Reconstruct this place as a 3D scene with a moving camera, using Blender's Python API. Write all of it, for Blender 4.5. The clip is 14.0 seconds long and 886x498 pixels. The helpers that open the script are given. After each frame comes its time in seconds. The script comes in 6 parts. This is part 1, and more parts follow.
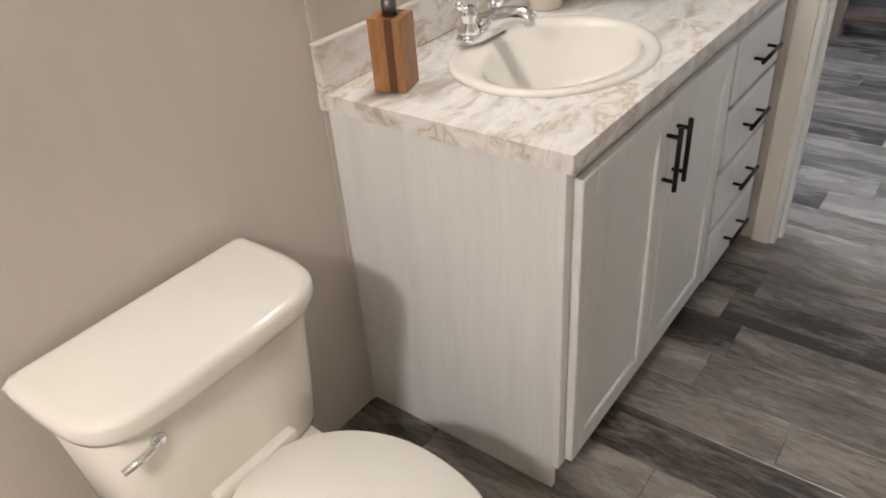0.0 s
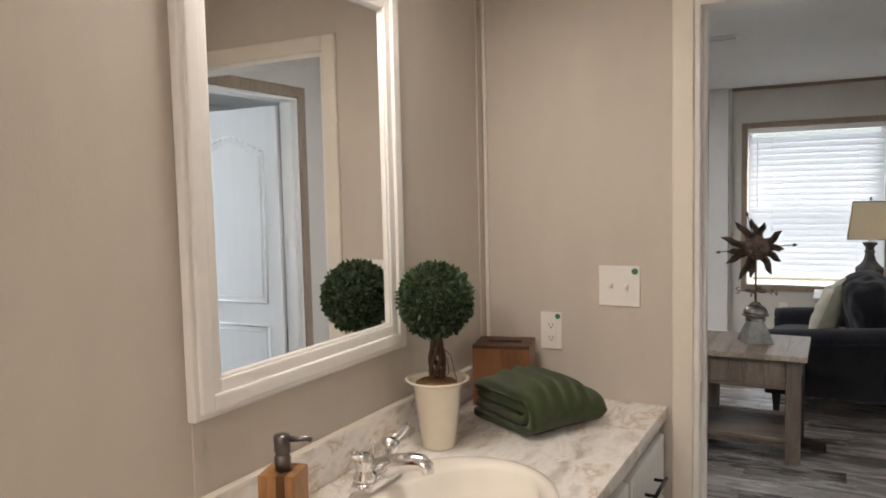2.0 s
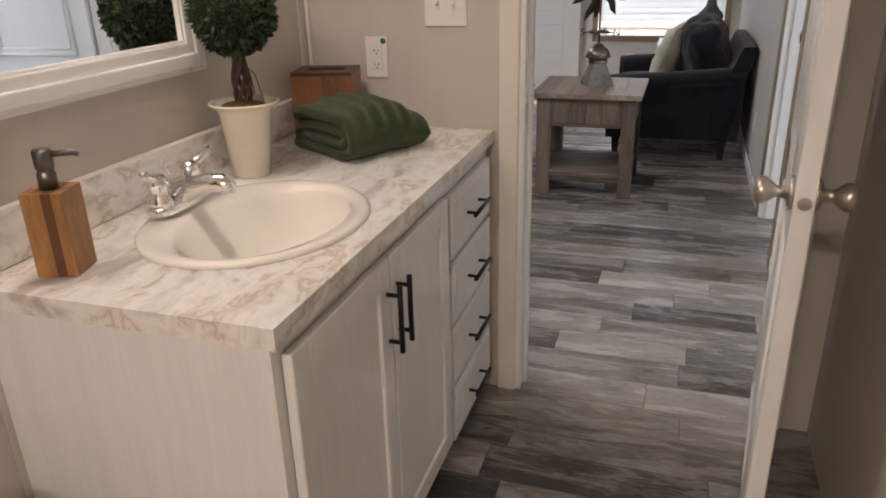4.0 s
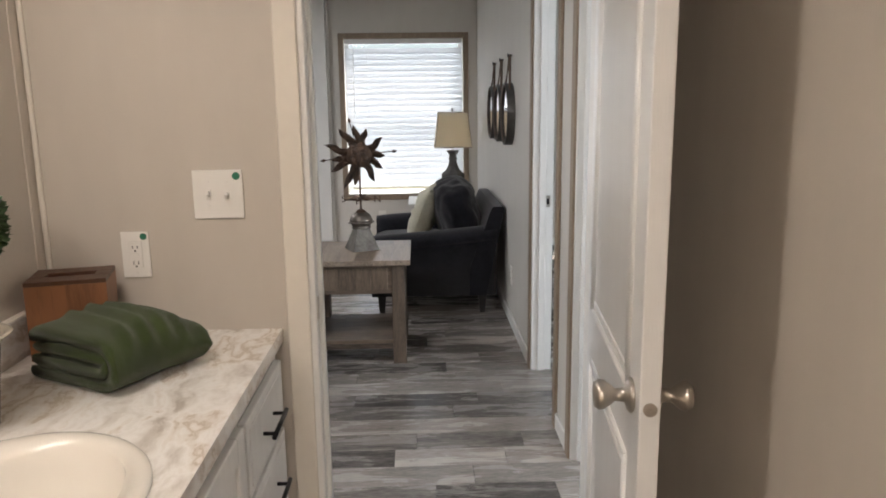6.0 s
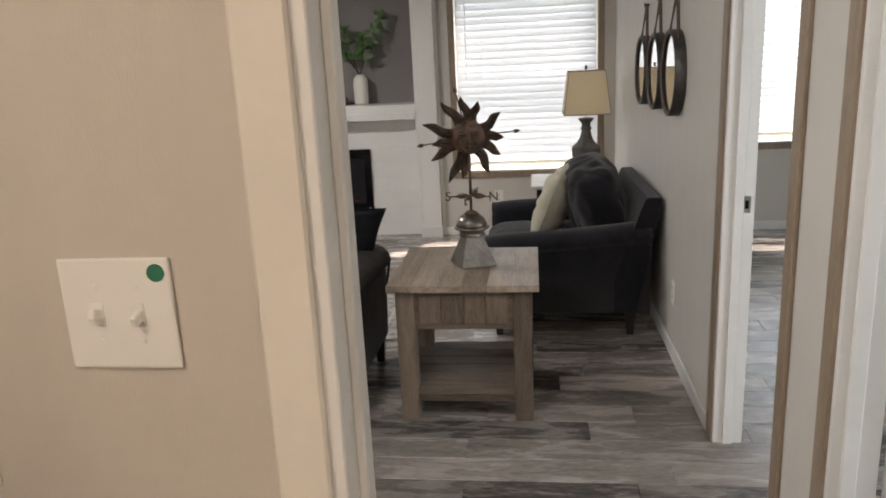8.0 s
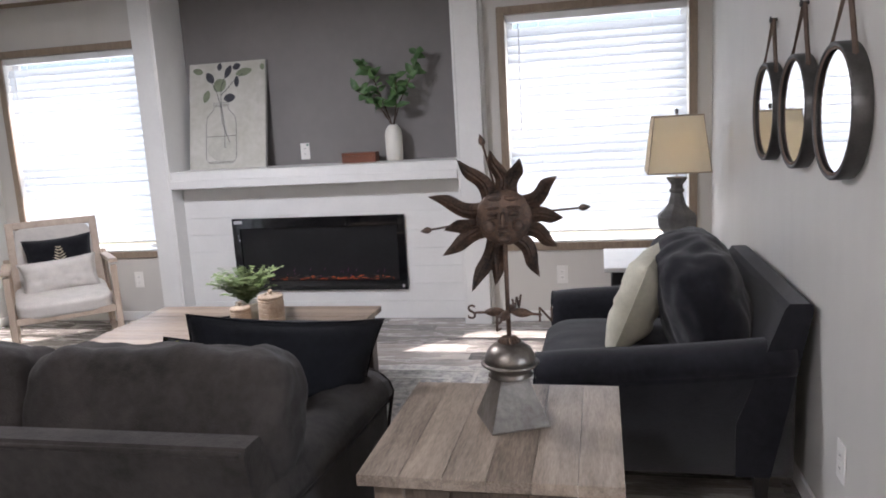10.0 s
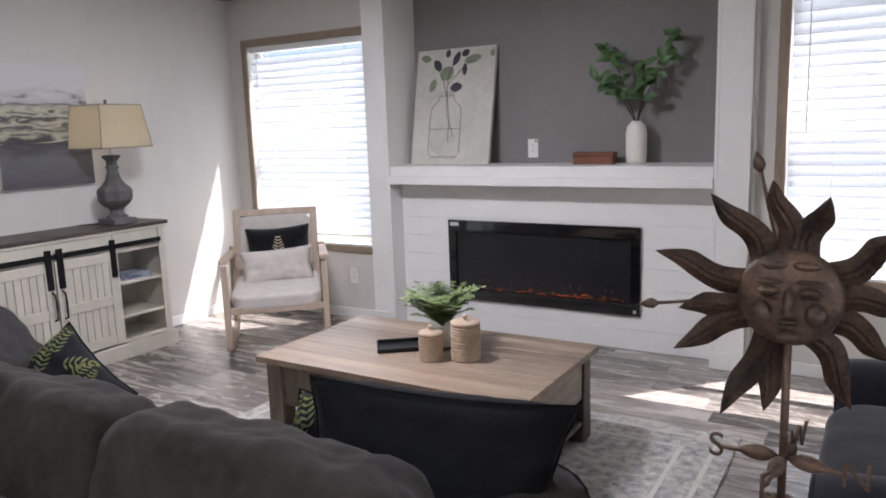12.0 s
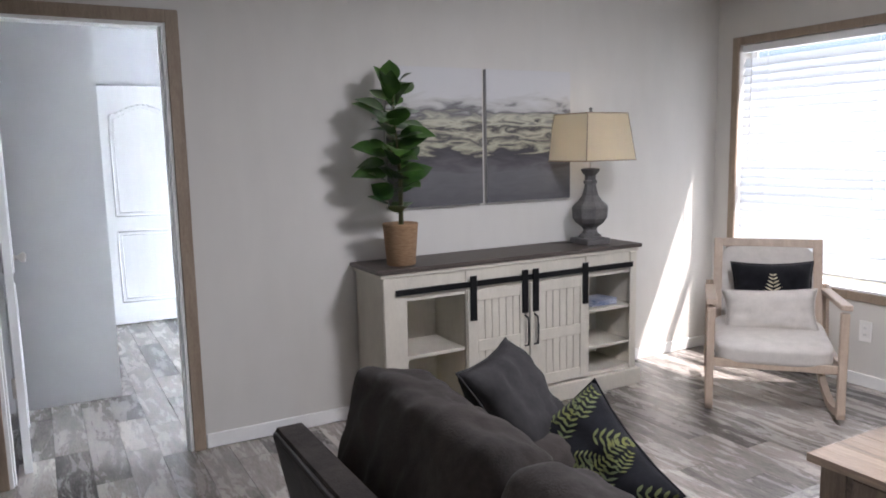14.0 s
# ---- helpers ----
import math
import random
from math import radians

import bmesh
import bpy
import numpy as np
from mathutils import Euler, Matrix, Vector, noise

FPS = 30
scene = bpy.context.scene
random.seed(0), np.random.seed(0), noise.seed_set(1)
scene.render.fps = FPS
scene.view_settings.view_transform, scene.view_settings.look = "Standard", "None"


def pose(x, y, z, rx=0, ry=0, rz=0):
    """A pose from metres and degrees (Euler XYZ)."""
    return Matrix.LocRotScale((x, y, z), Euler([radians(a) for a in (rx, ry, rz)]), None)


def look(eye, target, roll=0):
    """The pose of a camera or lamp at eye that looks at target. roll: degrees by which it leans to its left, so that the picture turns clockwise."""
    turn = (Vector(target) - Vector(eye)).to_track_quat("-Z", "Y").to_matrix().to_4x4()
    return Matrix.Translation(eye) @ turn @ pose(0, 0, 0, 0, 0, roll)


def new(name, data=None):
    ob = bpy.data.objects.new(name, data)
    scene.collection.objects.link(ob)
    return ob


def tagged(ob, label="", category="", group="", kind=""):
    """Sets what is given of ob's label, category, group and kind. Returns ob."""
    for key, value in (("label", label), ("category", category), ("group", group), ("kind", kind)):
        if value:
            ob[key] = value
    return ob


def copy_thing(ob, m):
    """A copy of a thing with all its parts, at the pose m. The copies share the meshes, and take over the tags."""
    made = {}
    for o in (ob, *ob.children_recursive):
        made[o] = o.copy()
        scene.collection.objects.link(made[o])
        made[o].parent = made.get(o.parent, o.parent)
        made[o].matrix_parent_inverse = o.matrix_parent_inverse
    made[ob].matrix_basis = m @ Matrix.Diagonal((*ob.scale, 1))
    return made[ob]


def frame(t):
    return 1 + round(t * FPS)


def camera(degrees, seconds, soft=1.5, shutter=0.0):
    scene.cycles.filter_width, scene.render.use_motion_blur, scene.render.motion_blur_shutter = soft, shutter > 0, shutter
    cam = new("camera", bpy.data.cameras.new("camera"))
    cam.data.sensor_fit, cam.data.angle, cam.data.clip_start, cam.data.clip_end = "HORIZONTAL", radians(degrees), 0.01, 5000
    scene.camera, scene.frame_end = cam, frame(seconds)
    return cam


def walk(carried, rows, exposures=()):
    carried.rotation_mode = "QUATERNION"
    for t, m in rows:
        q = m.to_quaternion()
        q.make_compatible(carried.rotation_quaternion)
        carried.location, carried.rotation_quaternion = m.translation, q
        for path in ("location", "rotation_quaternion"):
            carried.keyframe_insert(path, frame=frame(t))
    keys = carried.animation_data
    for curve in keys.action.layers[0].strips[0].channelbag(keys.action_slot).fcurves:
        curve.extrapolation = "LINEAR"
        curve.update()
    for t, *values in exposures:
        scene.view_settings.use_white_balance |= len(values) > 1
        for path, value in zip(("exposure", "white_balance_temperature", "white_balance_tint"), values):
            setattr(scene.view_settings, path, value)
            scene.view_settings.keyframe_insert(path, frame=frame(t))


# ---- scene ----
cam = camera(62.2, 14.0, 1.8, 0.0)
PATH = [
    (0, (0.628, 0.496, 1.415), (-0.42, 1.783, 0.301), -4.7),
    (0.5, (0.601, 0.523, 1.401), (-0.405, 2.088, 0.668), -3.7),
    (1, (0.568, 0.542, 1.44), (-0.382, 2.235, 0.958), -2.5),
    (1.5, (0.542, 0.551, 1.469), (-0.376, 2.301, 1.157), -1.9),
    (2, (0.568, 0.542, 1.506), (-0.375, 2.3, 1.358), -1.3),
    (2.5, (0.563, 0.551, 1.483), (-0.406, 2.294, 1.328), 0.3),
    (3, (0.562, 0.596, 1.418), (-0.418, 2.304, 1.071), 0.5),
    (3.5, (0.617, 0.651, 1.361), (-0.22, 2.381, 0.806), -1.4),
    (4, (0.653, 0.656, 1.353), (0.071, 2.417, 0.605), -1.5),
    (4.2, (0.638, 0.652, 1.351), (0.193, 2.44, 0.574), -1.7),
    (6.3, (0.49, 1.005, 1.436), (0.559, 2.971, 1.076), -0.7),
    (6.5, (0.485, 1.125, 1.433), (0.526, 3.091, 1.068), -0.8),
    (7, (0.413, 1.433, 1.42), (0.435, 3.394, 1.032), -1.3),
    (7.5, (0.392, 1.727, 1.428), (0.325, 3.672, 0.966), -2.7),
    (8, (0.434, 2.027, 1.46), (0.184, 3.951, 0.973), -2.8),
    (8.5, (0.429, 2.354, 1.393), (0.132, 4.281, 0.948), -3.5),
    (9, (0.42, 2.687, 1.416), (0.081, 4.613, 0.999), -3.6),
    (9.2, (0.396, 2.781, 1.402), (0.07, 4.717, 1.023), -3.1),
    (11.3, (0.433, 3.953, 1.414), (-0.295, 5.789, 1.098), -2.9),
    (11.5, (0.407, 3.966, 1.412), (-0.364, 5.784, 1.097), -2.5),
    (12, (0.275, 3.988, 1.424), (-0.754, 5.671, 1.091), -2.0),
    (12.5, (0.0, 3.992, 1.422), (-1.369, 5.409, 1.078), -1.8),
    (13, (-0.197, 3.996, 1.426), (-1.822, 5.107, 1.07), -2.1),
    (13.5, (-0.39, 4.056, 1.464), (-2.177, 4.89, 1.131), -2.1),
    (14, (-0.67, 4.106, 1.451), (-2.404, 5.063, 1.175), -1.2),
]
EXPOSURES = [(0.0, 1.65, 5900, 10), (0.5, 1.75, 5650, 9), (1.0, 1.5, 6150, 10), (2.0, 1.4, 6500, 13), (3.0, 1.35, 6900, 21), (4.0, 1.3, 6600, 17), (6.5, 1.5, 6500, 13), (7.5, 1.45, 7000, 14), (8.5, 1.4, 6700, 16), (9.0, 1.9, 6200, 18), (9.4, 1.9, 6200, 18), (11.3, 1.66, 6200, 19), (13.0, 1.78, 6250, 19), (14.0, 1.78, 6200, 18)]
walk(cam, [(t, look(eye, target, roll)) for t, eye, target, roll in PATH], EXPOSURES)

# ---------------------------------------------------------------- light
SUN_DIR = Vector((0.92, 1.0, 2.4)).normalized()
world = bpy.data.worlds.new("world")
scene.world = world
world.use_nodes = True
wn = world.node_tree.nodes
sky = wn.new("ShaderNodeTexSky")
sky.sky_type = "NISHITA"
sky.sun_disc = False
sky.sun_elevation = math.asin(SUN_DIR.z)
sky.sun_rotation = math.atan2(SUN_DIR.x, SUN_DIR.y)
wn["Background"].inputs["Strength"].default_value = 0.05
world.node_tree.links.new(sky.outputs[0], wn["Background"].inputs["Color"])
sun = new("sun", bpy.data.lights.new("sun", "SUN"))
sun.data.energy, sun.data.angle, sun.data.color = 4.5, radians(0.5), (1.0, 0.95, 0.88)
sun.matrix_world = look(SUN_DIR * 30, (0, 0, 0))


def area_lamp(name, eye, target, w, h, watts, color):
    lamp = new(name, bpy.data.lights.new(name, "AREA"))
    lamp.data.shape, lamp.data.size, lamp.data.size_y = "RECTANGLE", w, h
    lamp.data.energy, lamp.data.color = watts, color
    lamp.matrix_world = look(eye, target)
    return lamp


DAY = (0.80, 0.91, 1.0)
WARM = (1.0, 0.90, 0.79)
NEUTRAL = (0.95, 0.97, 1.0)

# ---------------------------------------------------------------- plan
BX0, BY0, BY1 = -0.44, -2.0, 2.72          # bath: mirror wall, back wall, door wall
RX = 1.10                                   # right wall of bath, hall and living room
LX = -4.27                                  # left wall of the living room
WY = 8.28                                   # window wall
CEIL = 2.47
TH = 0.10


# ---------------------------------------------------------------- materials
def mat(name, color, rough=0.5, metal=0.0, var=0.0, scale=8.0, bump=0.0, bscale=60.0, stretch=(1, 1, 1),
        color2=None, coat=0.0, sheen=0.0, trans=0.0, emit=None, estr=0.0, rvar=0.0, spec=0.5):
    m = bpy.data.materials.new(name)
    m.use_nodes = True
    nt = m.node_tree
    n, l = nt.nodes, nt.links
    b = n["Principled BSDF"]
    b.inputs["Roughness"].default_value = rough
    b.inputs["Metallic"].default_value = metal
    b.inputs["Specular IOR Level"].default_value = spec
    b.inputs["Coat Weight"].default_value = coat
    b.inputs["Sheen Weight"].default_value = sheen
    b.inputs["Base Color"].default_value = (*color, 1)
    co = n.new("ShaderNodeTexCoord")
    mp = n.new("ShaderNodeMapping")
    mp.inputs["Scale"].default_value = stretch
    l.new(co.outputs["Object"], mp.inputs["Vector"])
    if var > 0 or color2:
        t1 = n.new("ShaderNodeTexNoise")
        t1.inputs["Scale"].default_value = scale
        t1.inputs["Detail"].default_value = 6
        l.new(mp.outputs[0], t1.inputs["Vector"])
        t2 = n.new("ShaderNodeTexNoise")
        t2.inputs["Scale"].default_value = scale * 7
        t2.inputs["Detail"].default_value = 3
        l.new(mp.outputs[0], t2.inputs["Vector"])
        mx = n.new("ShaderNodeMath")
        mx.operation = "MULTIPLY_ADD"
        mx.inputs[1].default_value = 0.65
        l.new(t1.outputs["Fac"], mx.inputs[0])
        m2 = n.new("ShaderNodeMath")
        m2.operation = "MULTIPLY"
        m2.inputs[1].default_value = 0.35
        l.new(t2.outputs["Fac"], m2.inputs[0])
        l.new(m2.outputs[0], mx.inputs[2])
        r = n.new("ShaderNodeValToRGB")
        c2 = color2 or tuple(min(1, c * (1 + var)) for c in color)
        c1 = color if color2 else tuple(c * (1 - var) for c in color)
        r.color_ramp.elements[0].position, r.color_ramp.elements[1].position = 0.34, 0.66
        r.color_ramp.elements[0].color, r.color_ramp.elements[1].color = (*c1, 1), (*c2, 1)
        l.new(mx.outputs[0], r.inputs[0])
        l.new(r.outputs[0], b.inputs["Base Color"])
        if rvar > 0:
            rr = n.new("ShaderNodeMapRange")
            rr.inputs[3].default_value, rr.inputs[4].default_value = max(0.02, rough - rvar), min(1, rough + rvar)
            l.new(t1.outputs["Fac"], rr.inputs[0])
            l.new(rr.outputs[0], b.inputs["Roughness"])
    if bump > 0:
        t3 = n.new("ShaderNodeTexNoise")
        t3.inputs["Scale"].default_value = bscale
        t3.inputs["Detail"].default_value = 4
        l.new(mp.outputs[0], t3.inputs["Vector"])
        bp = n.new("ShaderNodeBump")
        bp.inputs["Strength"].default_value = bump
        bp.inputs["Distance"].default_value = 0.004
        l.new(t3.outputs["Fac"], bp.inputs["Height"])
        l.new(bp.outputs[0], b.inputs["Normal"])
    if trans > 0:
        b.inputs["Transmission Weight"].default_value = trans
    if emit:
        b.inputs["Emission Color"].default_value = (*emit, 1)
        b.inputs["Emission Strength"].default_value = estr
    return m


def translucent(name, color, amount, rough=0.6):
    """A thin sheet that lets part of the light through (shade cloth, blind slats)."""
    m = mat(name, color, rough, var=0.03, scale=5)
    n, l = m.node_tree.nodes, m.node_tree.links
    t = n.new("ShaderNodeBsdfTranslucent")
    t.inputs["Color"].default_value = (*color, 1)
    mx = n.new("ShaderNodeMixShader")
    mx.inputs[0].default_value = amount
    l.new(n["Principled BSDF"].outputs[0], mx.inputs[1])
    l.new(t.outputs[0], mx.inputs[2])
    l.new(mx.outputs[0], n["Material Output"].inputs["Surface"])
    return m


def wood(name, dark, light, rough=0.5, axis=(1, 8, 8), scale=3.0, island=False, obj=False, spread=0.35, bump=0.25):
    """Streaky grained wood along the short-scaled axis, with an optional tone of its own for each piece."""
    m = bpy.data.materials.new(name)
    m.use_nodes = True
    n, l = m.node_tree.nodes, m.node_tree.links
    b = n["Principled BSDF"]
    co = n.new("ShaderNodeTexCoord")
    mp = n.new("ShaderNodeMapping")
    mp.inputs["Scale"].default_value = axis
    l.new(co.outputs["Object"], mp.inputs["Vector"])
    add = n.new("ShaderNodeVectorMath")
    add.operation = "ADD"
    l.new(mp.outputs[0], add.inputs[0])
    src = None
    if obj:
        o = n.new("ShaderNodeObjectInfo")
        src = o.outputs["Random"]
    elif island:
        o = n.new("ShaderNodeNewGeometry")
        src = o.outputs["Random Per Island"]
    if src:
        mm = n.new("ShaderNodeMath")
        mm.operation = "MULTIPLY"
        mm.inputs[1].default_value = 37.0
        l.new(src, mm.inputs[0])
        l.new(mm.outputs[0], add.inputs[1])
    g = n.new("ShaderNodeTexNoise")
    g.inputs["Scale"].default_value = scale
    g.inputs["Detail"].default_value = 8
    g.inputs["Roughness"].default_value = 0.65
    g.inputs["Distortion"].default_value = 0.6
    l.new(add.outputs[0], g.inputs["Vector"])
    g2 = n.new("ShaderNodeTexNoise")
    g2.inputs["Scale"].default_value = scale * 9
    g2.inputs["Detail"].default_value = 3
    l.new(add.outputs[0], g2.inputs["Vector"])
    f = n.new("ShaderNodeMath")
    f.operation = "MULTIPLY_ADD"
    f.inputs[1].default_value = 0.35
    l.new(g2.outputs["Fac"], f.inputs[0])
    f0 = n.new("ShaderNodeMath")
    f0.operation = "MULTIPLY"
    f0.inputs[1].default_value = 0.65
    l.new(g.outputs["Fac"], f0.inputs[0])
    l.new(f0.outputs[0], f.inputs[2])
    last = f.outputs[0]
    if src:
        k = n.new("ShaderNodeMath")
        k.operation = "MULTIPLY_ADD"
        k.inputs[1].default_value = spread
        l.new(src, k.inputs[0])
        k2 = n.new("ShaderNodeMath")
        k2.operation = "SUBTRACT"
        k2.inputs[1].default_value = spread / 2
        l.new(last, k2.inputs[0])
        l.new(k2.outputs[0], k.inputs[2])
        last = k.outputs[0]
    r = n.new("ShaderNodeValToRGB")
    r.color_ramp.elements[0].position, r.color_ramp.elements[1].position = 0.3, 0.72
    r.color_ramp.elements[0].color, r.color_ramp.elements[1].color = (*dark, 1), (*light, 1)
    l.new(last, r.inputs[0])
    l.new(r.outputs[0], b.inputs["Base Color"])
    rr = n.new("ShaderNodeMapRange")
    rr.inputs[3].default_value, rr.inputs[4].default_value = rough - 0.1, rough + 0.15
    l.new(g.outputs["Fac"], rr.inputs[0])
    l.new(rr.outputs[0], b.inputs["Roughness"])
    bp = n.new("ShaderNodeBump")
    bp.inputs["Strength"].default_value = bump
    bp.inputs["Distance"].default_value = 0.002
    l.new(f.outputs[0], bp.inputs["Height"])
    l.new(bp.outputs[0], b.inputs["Normal"])
    return m


def marble(name):
    """Cream laminate with grey and tan veining."""
    m = mat(name, (0.8, 0.76, 0.7), 0.28)
    n, l = m.node_tree.nodes, m.node_tree.links
    b = n["Principled BSDF"]
    co = n.new("ShaderNodeTexCoord")
    w = n.new("ShaderNodeTexNoise")
    w.inputs["Scale"].default_value, w.inputs["Detail"].default_value = 4.0, 4
    l.new(co.outputs["Object"], w.inputs["Vector"])
    mp = n.new("ShaderNodeMapping")
    mp.inputs["Rotation"].default_value = (0, 0, radians(28))
    mp.inputs["Scale"].default_value = (6.0, 1.9, 5)
    l.new(co.outputs["Object"], mp.inputs["Vector"])
    ad = n.new("ShaderNodeVectorMath")
    ad.operation = "MULTIPLY_ADD"
    ad.inputs[1].default_value = (1.1, 1.1, 1.1)
    l.new(w.outputs["Color"], ad.inputs[0])
    l.new(mp.outputs[0], ad.inputs[2])
    v = n.new("ShaderNodeTexNoise")
    v.inputs["Scale"].default_value, v.inputs["Detail"].default_value, v.inputs["Roughness"].default_value = 1.95, 8, 0.58
    l.new(ad.outputs[0], v.inputs["Vector"])
    r = n.new("ShaderNodeValToRGB")
    e = r.color_ramp.elements
    e[0].position, e[0].color = 0.24, (0.38, 0.33, 0.28, 1)
    e[1].position, e[1].color = 0.74, (0.84, 0.81, 0.77, 1)
    for p, c in ((0.34, (0.49, 0.44, 0.39)), (0.42, (0.70, 0.665, 0.62)), (0.50, (0.84, 0.82, 0.79)), (0.56, (0.72, 0.67, 0.61)), (0.585, (0.55, 0.47, 0.38)), (0.61, (0.75, 0.70, 0.64)), (0.66, (0.83, 0.80, 0.76))):
        k = e.new(p)
        k.color = (*c, 1)
    l.new(v.outputs["Fac"], r.inputs[0])
    l.new(r.outputs[0], b.inputs["Base Color"])
    return m


M = {}
M["bath_wall"] = mat("greige vinyl wallboard", (0.56, 0.51, 0.45), 0.55, var=0.05, scale=2.0, bump=0.12, bscale=350, stretch=(1, 1, 0.25))
M["wall"] = mat("pale greige wallboard", (0.60, 0.575, 0.53), 0.6, var=0.04, scale=1.5, bump=0.1, bscale=300, stretch=(1, 1, 0.3))
M["blue_wall"] = mat("pale grey wallboard", (0.62, 0.62, 0.62), 0.6, var=0.03, scale=1.5, bump=0.1, bscale=300)
M["grey_wall"] = mat("dark taupe wall paint", (0.205, 0.19, 0.182), 0.65, var=0.06, scale=2.0, bump=0.1, bscale=250)
M["ceiling"] = mat("white ceiling board", (0.80, 0.80, 0.79), 0.8, var=0.03, scale=3, bump=0.4, bscale=120)
M["trim"] = mat("white trim paint", (0.78, 0.77, 0.74), 0.35, var=0.03, scale=6, bump=0.05, bscale=80)
M["cream_trim"] = mat("cream trim paint", (0.74, 0.69, 0.61), 0.4, var=0.03, scale=6, bump=0.05, bscale=80)
M["oak"] = wood("light oak casing", (0.20, 0.145, 0.10), (0.36, 0.28, 0.205), 0.5, (6, 6, 1), 5)
M["door"] = mat("white moulded door", (0.80, 0.80, 0.79), 0.32, var=0.02, scale=4, bump=0.12, bscale=60, stretch=(6, 6, 0.6))
M["plank"] = wood("grey weathered plank", (0.052, 0.045, 0.040), (0.43, 0.385, 0.345), 0.24, (1.1, 5.0, 1), 2.7, obj=True, spread=0.30, bump=0.35)
M["plank_far"] = wood("grey weathered planks", (0.052, 0.045, 0.040), (0.43, 0.385, 0.345), 0.24, (1.1, 5.0, 1), 2.7, island=True, spread=0.30, bump=0.35)
for k in ("plank", "plank_far"):
    pb = M[k].node_tree.nodes["Principled BSDF"]
    pb.inputs["Coat Weight"].default_value, pb.inputs["Coat Roughness"].default_value = 0.28, 0.34
M["subfloor"] = mat("dark floor joint", (0.055, 0.05, 0.046), 0.8, var=0.1)
M["white_cab"] = mat("white foil cabinet", (0.76, 0.75, 0.73), 0.4, var=0.05, scale=3, bump=0.12, bscale=40, stretch=(8, 8, 0.5))
M["marble"] = marble("veined laminate")
M["black_metal"] = mat("black metal", (0.012, 0.012, 0.013), 0.4, 0.6, var=0.1, scale=20)
M["chrome"] = mat("chrome", (0.85, 0.85, 0.86), 0.06, 1.0)
M["nickel"] = mat("brushed nickel", (0.55, 0.51, 0.46), 0.3, 1.0, var=0.08, scale=30)
M["china"] = mat("white china", (0.80, 0.76, 0.69), 0.12, var=0.015, scale=3, coat=0.4)
M["mirror"] = mat("silvered glass", (0.93, 0.94, 0.94), 0.01, 1.0)
M["glass"] = mat("window glass", (1, 1, 1), 0.0, trans=1.0)
M["slat"] = translucent("white blind slats", (0.86, 0.87, 0.88), 0.45)
M["duct_shade"] = mat("grey duct shadow", (0.18, 0.18, 0.18), 0.7, var=0.1)
M["vinyl"] = mat("white vinyl sash", (0.82, 0.82, 0.81), 0.3, var=0.02)
M["sofa"] = mat("charcoal velvet", (0.037, 0.031, 0.0275), 0.9, var=0.4, scale=6, bump=0.4, bscale=200, spec=0.12, sheen=0.06)
M["navy"] = mat("blue-black velvet", (0.015, 0.015, 0.019), 0.9, var=0.35, scale=5, bump=0.3, bscale=250, spec=0.12, sheen=0.24)
M["dark_leg"] = mat("black-brown leg", (0.012, 0.01, 0.009), 0.4, var=0.2)
# one weathered wood in two tones: tops paler, legs and front aprons darker
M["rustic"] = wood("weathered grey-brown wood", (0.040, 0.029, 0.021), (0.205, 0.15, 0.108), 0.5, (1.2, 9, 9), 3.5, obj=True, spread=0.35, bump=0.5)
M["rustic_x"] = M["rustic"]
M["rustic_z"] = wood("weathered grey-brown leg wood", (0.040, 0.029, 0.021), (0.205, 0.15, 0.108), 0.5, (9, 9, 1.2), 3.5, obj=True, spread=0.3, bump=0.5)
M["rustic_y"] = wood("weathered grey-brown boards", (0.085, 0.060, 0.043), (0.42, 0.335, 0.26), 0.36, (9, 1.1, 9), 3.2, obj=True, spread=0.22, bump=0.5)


# ---------------------------------------------------------------- geometry helpers
def bx(bm, x0, x1, y0, y1, z0, z1, bev=0.0, seg=1):
    vs = [bm.verts.new((x, y, z)) for z in (z0, z1) for x, y in ((x0, y0), (x1, y0), (x1, y1), (x0, y1))]
    fs = [bm.faces.new([vs[i] for i in q]) for q in ((3, 2, 1, 0), (4, 5, 6, 7), (0, 1, 5, 4), (1, 2, 6, 5), (2, 3, 7, 6), (3, 0, 4, 7))]
    if bev > 0:
        es = list({e for f in fs for e in f.edges})
        bmesh.ops.bevel(bm, geom=es, offset=bev, segments=seg, affect="EDGES", profile=0.6)
    return vs


def box(x0, x1, y0, y1, z0, z1, bev=0.0, seg=1):
    bm = bmesh.new()
    bx(bm, x0, x1, y0, y1, z0, z1, bev, seg)
    return bm


def lathe(bm, profile, seg=24, at=(0, 0, 0), sx=1.0, sy=1.0, turn=0.0, caps=True):
    rings = []
    for r, z in profile:
        rings.append([bm.verts.new((at[0] + sx * r * math.cos(turn + 2 * math.pi * i / seg), at[1] + sy * r * math.sin(turn + 2 * math.pi * i / seg), at[2] + z)) for i in range(seg)])
    for a, b in zip(rings, rings[1:]):
        for i in range(seg):
            j = (i + 1) % seg
            bm.faces.new((a[i], a[j], b[j], b[i]))
    if caps and profile[0][0] > 1e-4:
        bm.faces.new(rings[0][::-1])
    if caps and profile[-1][0] > 1e-4:
        bm.faces.new(rings[-1])
    return bm


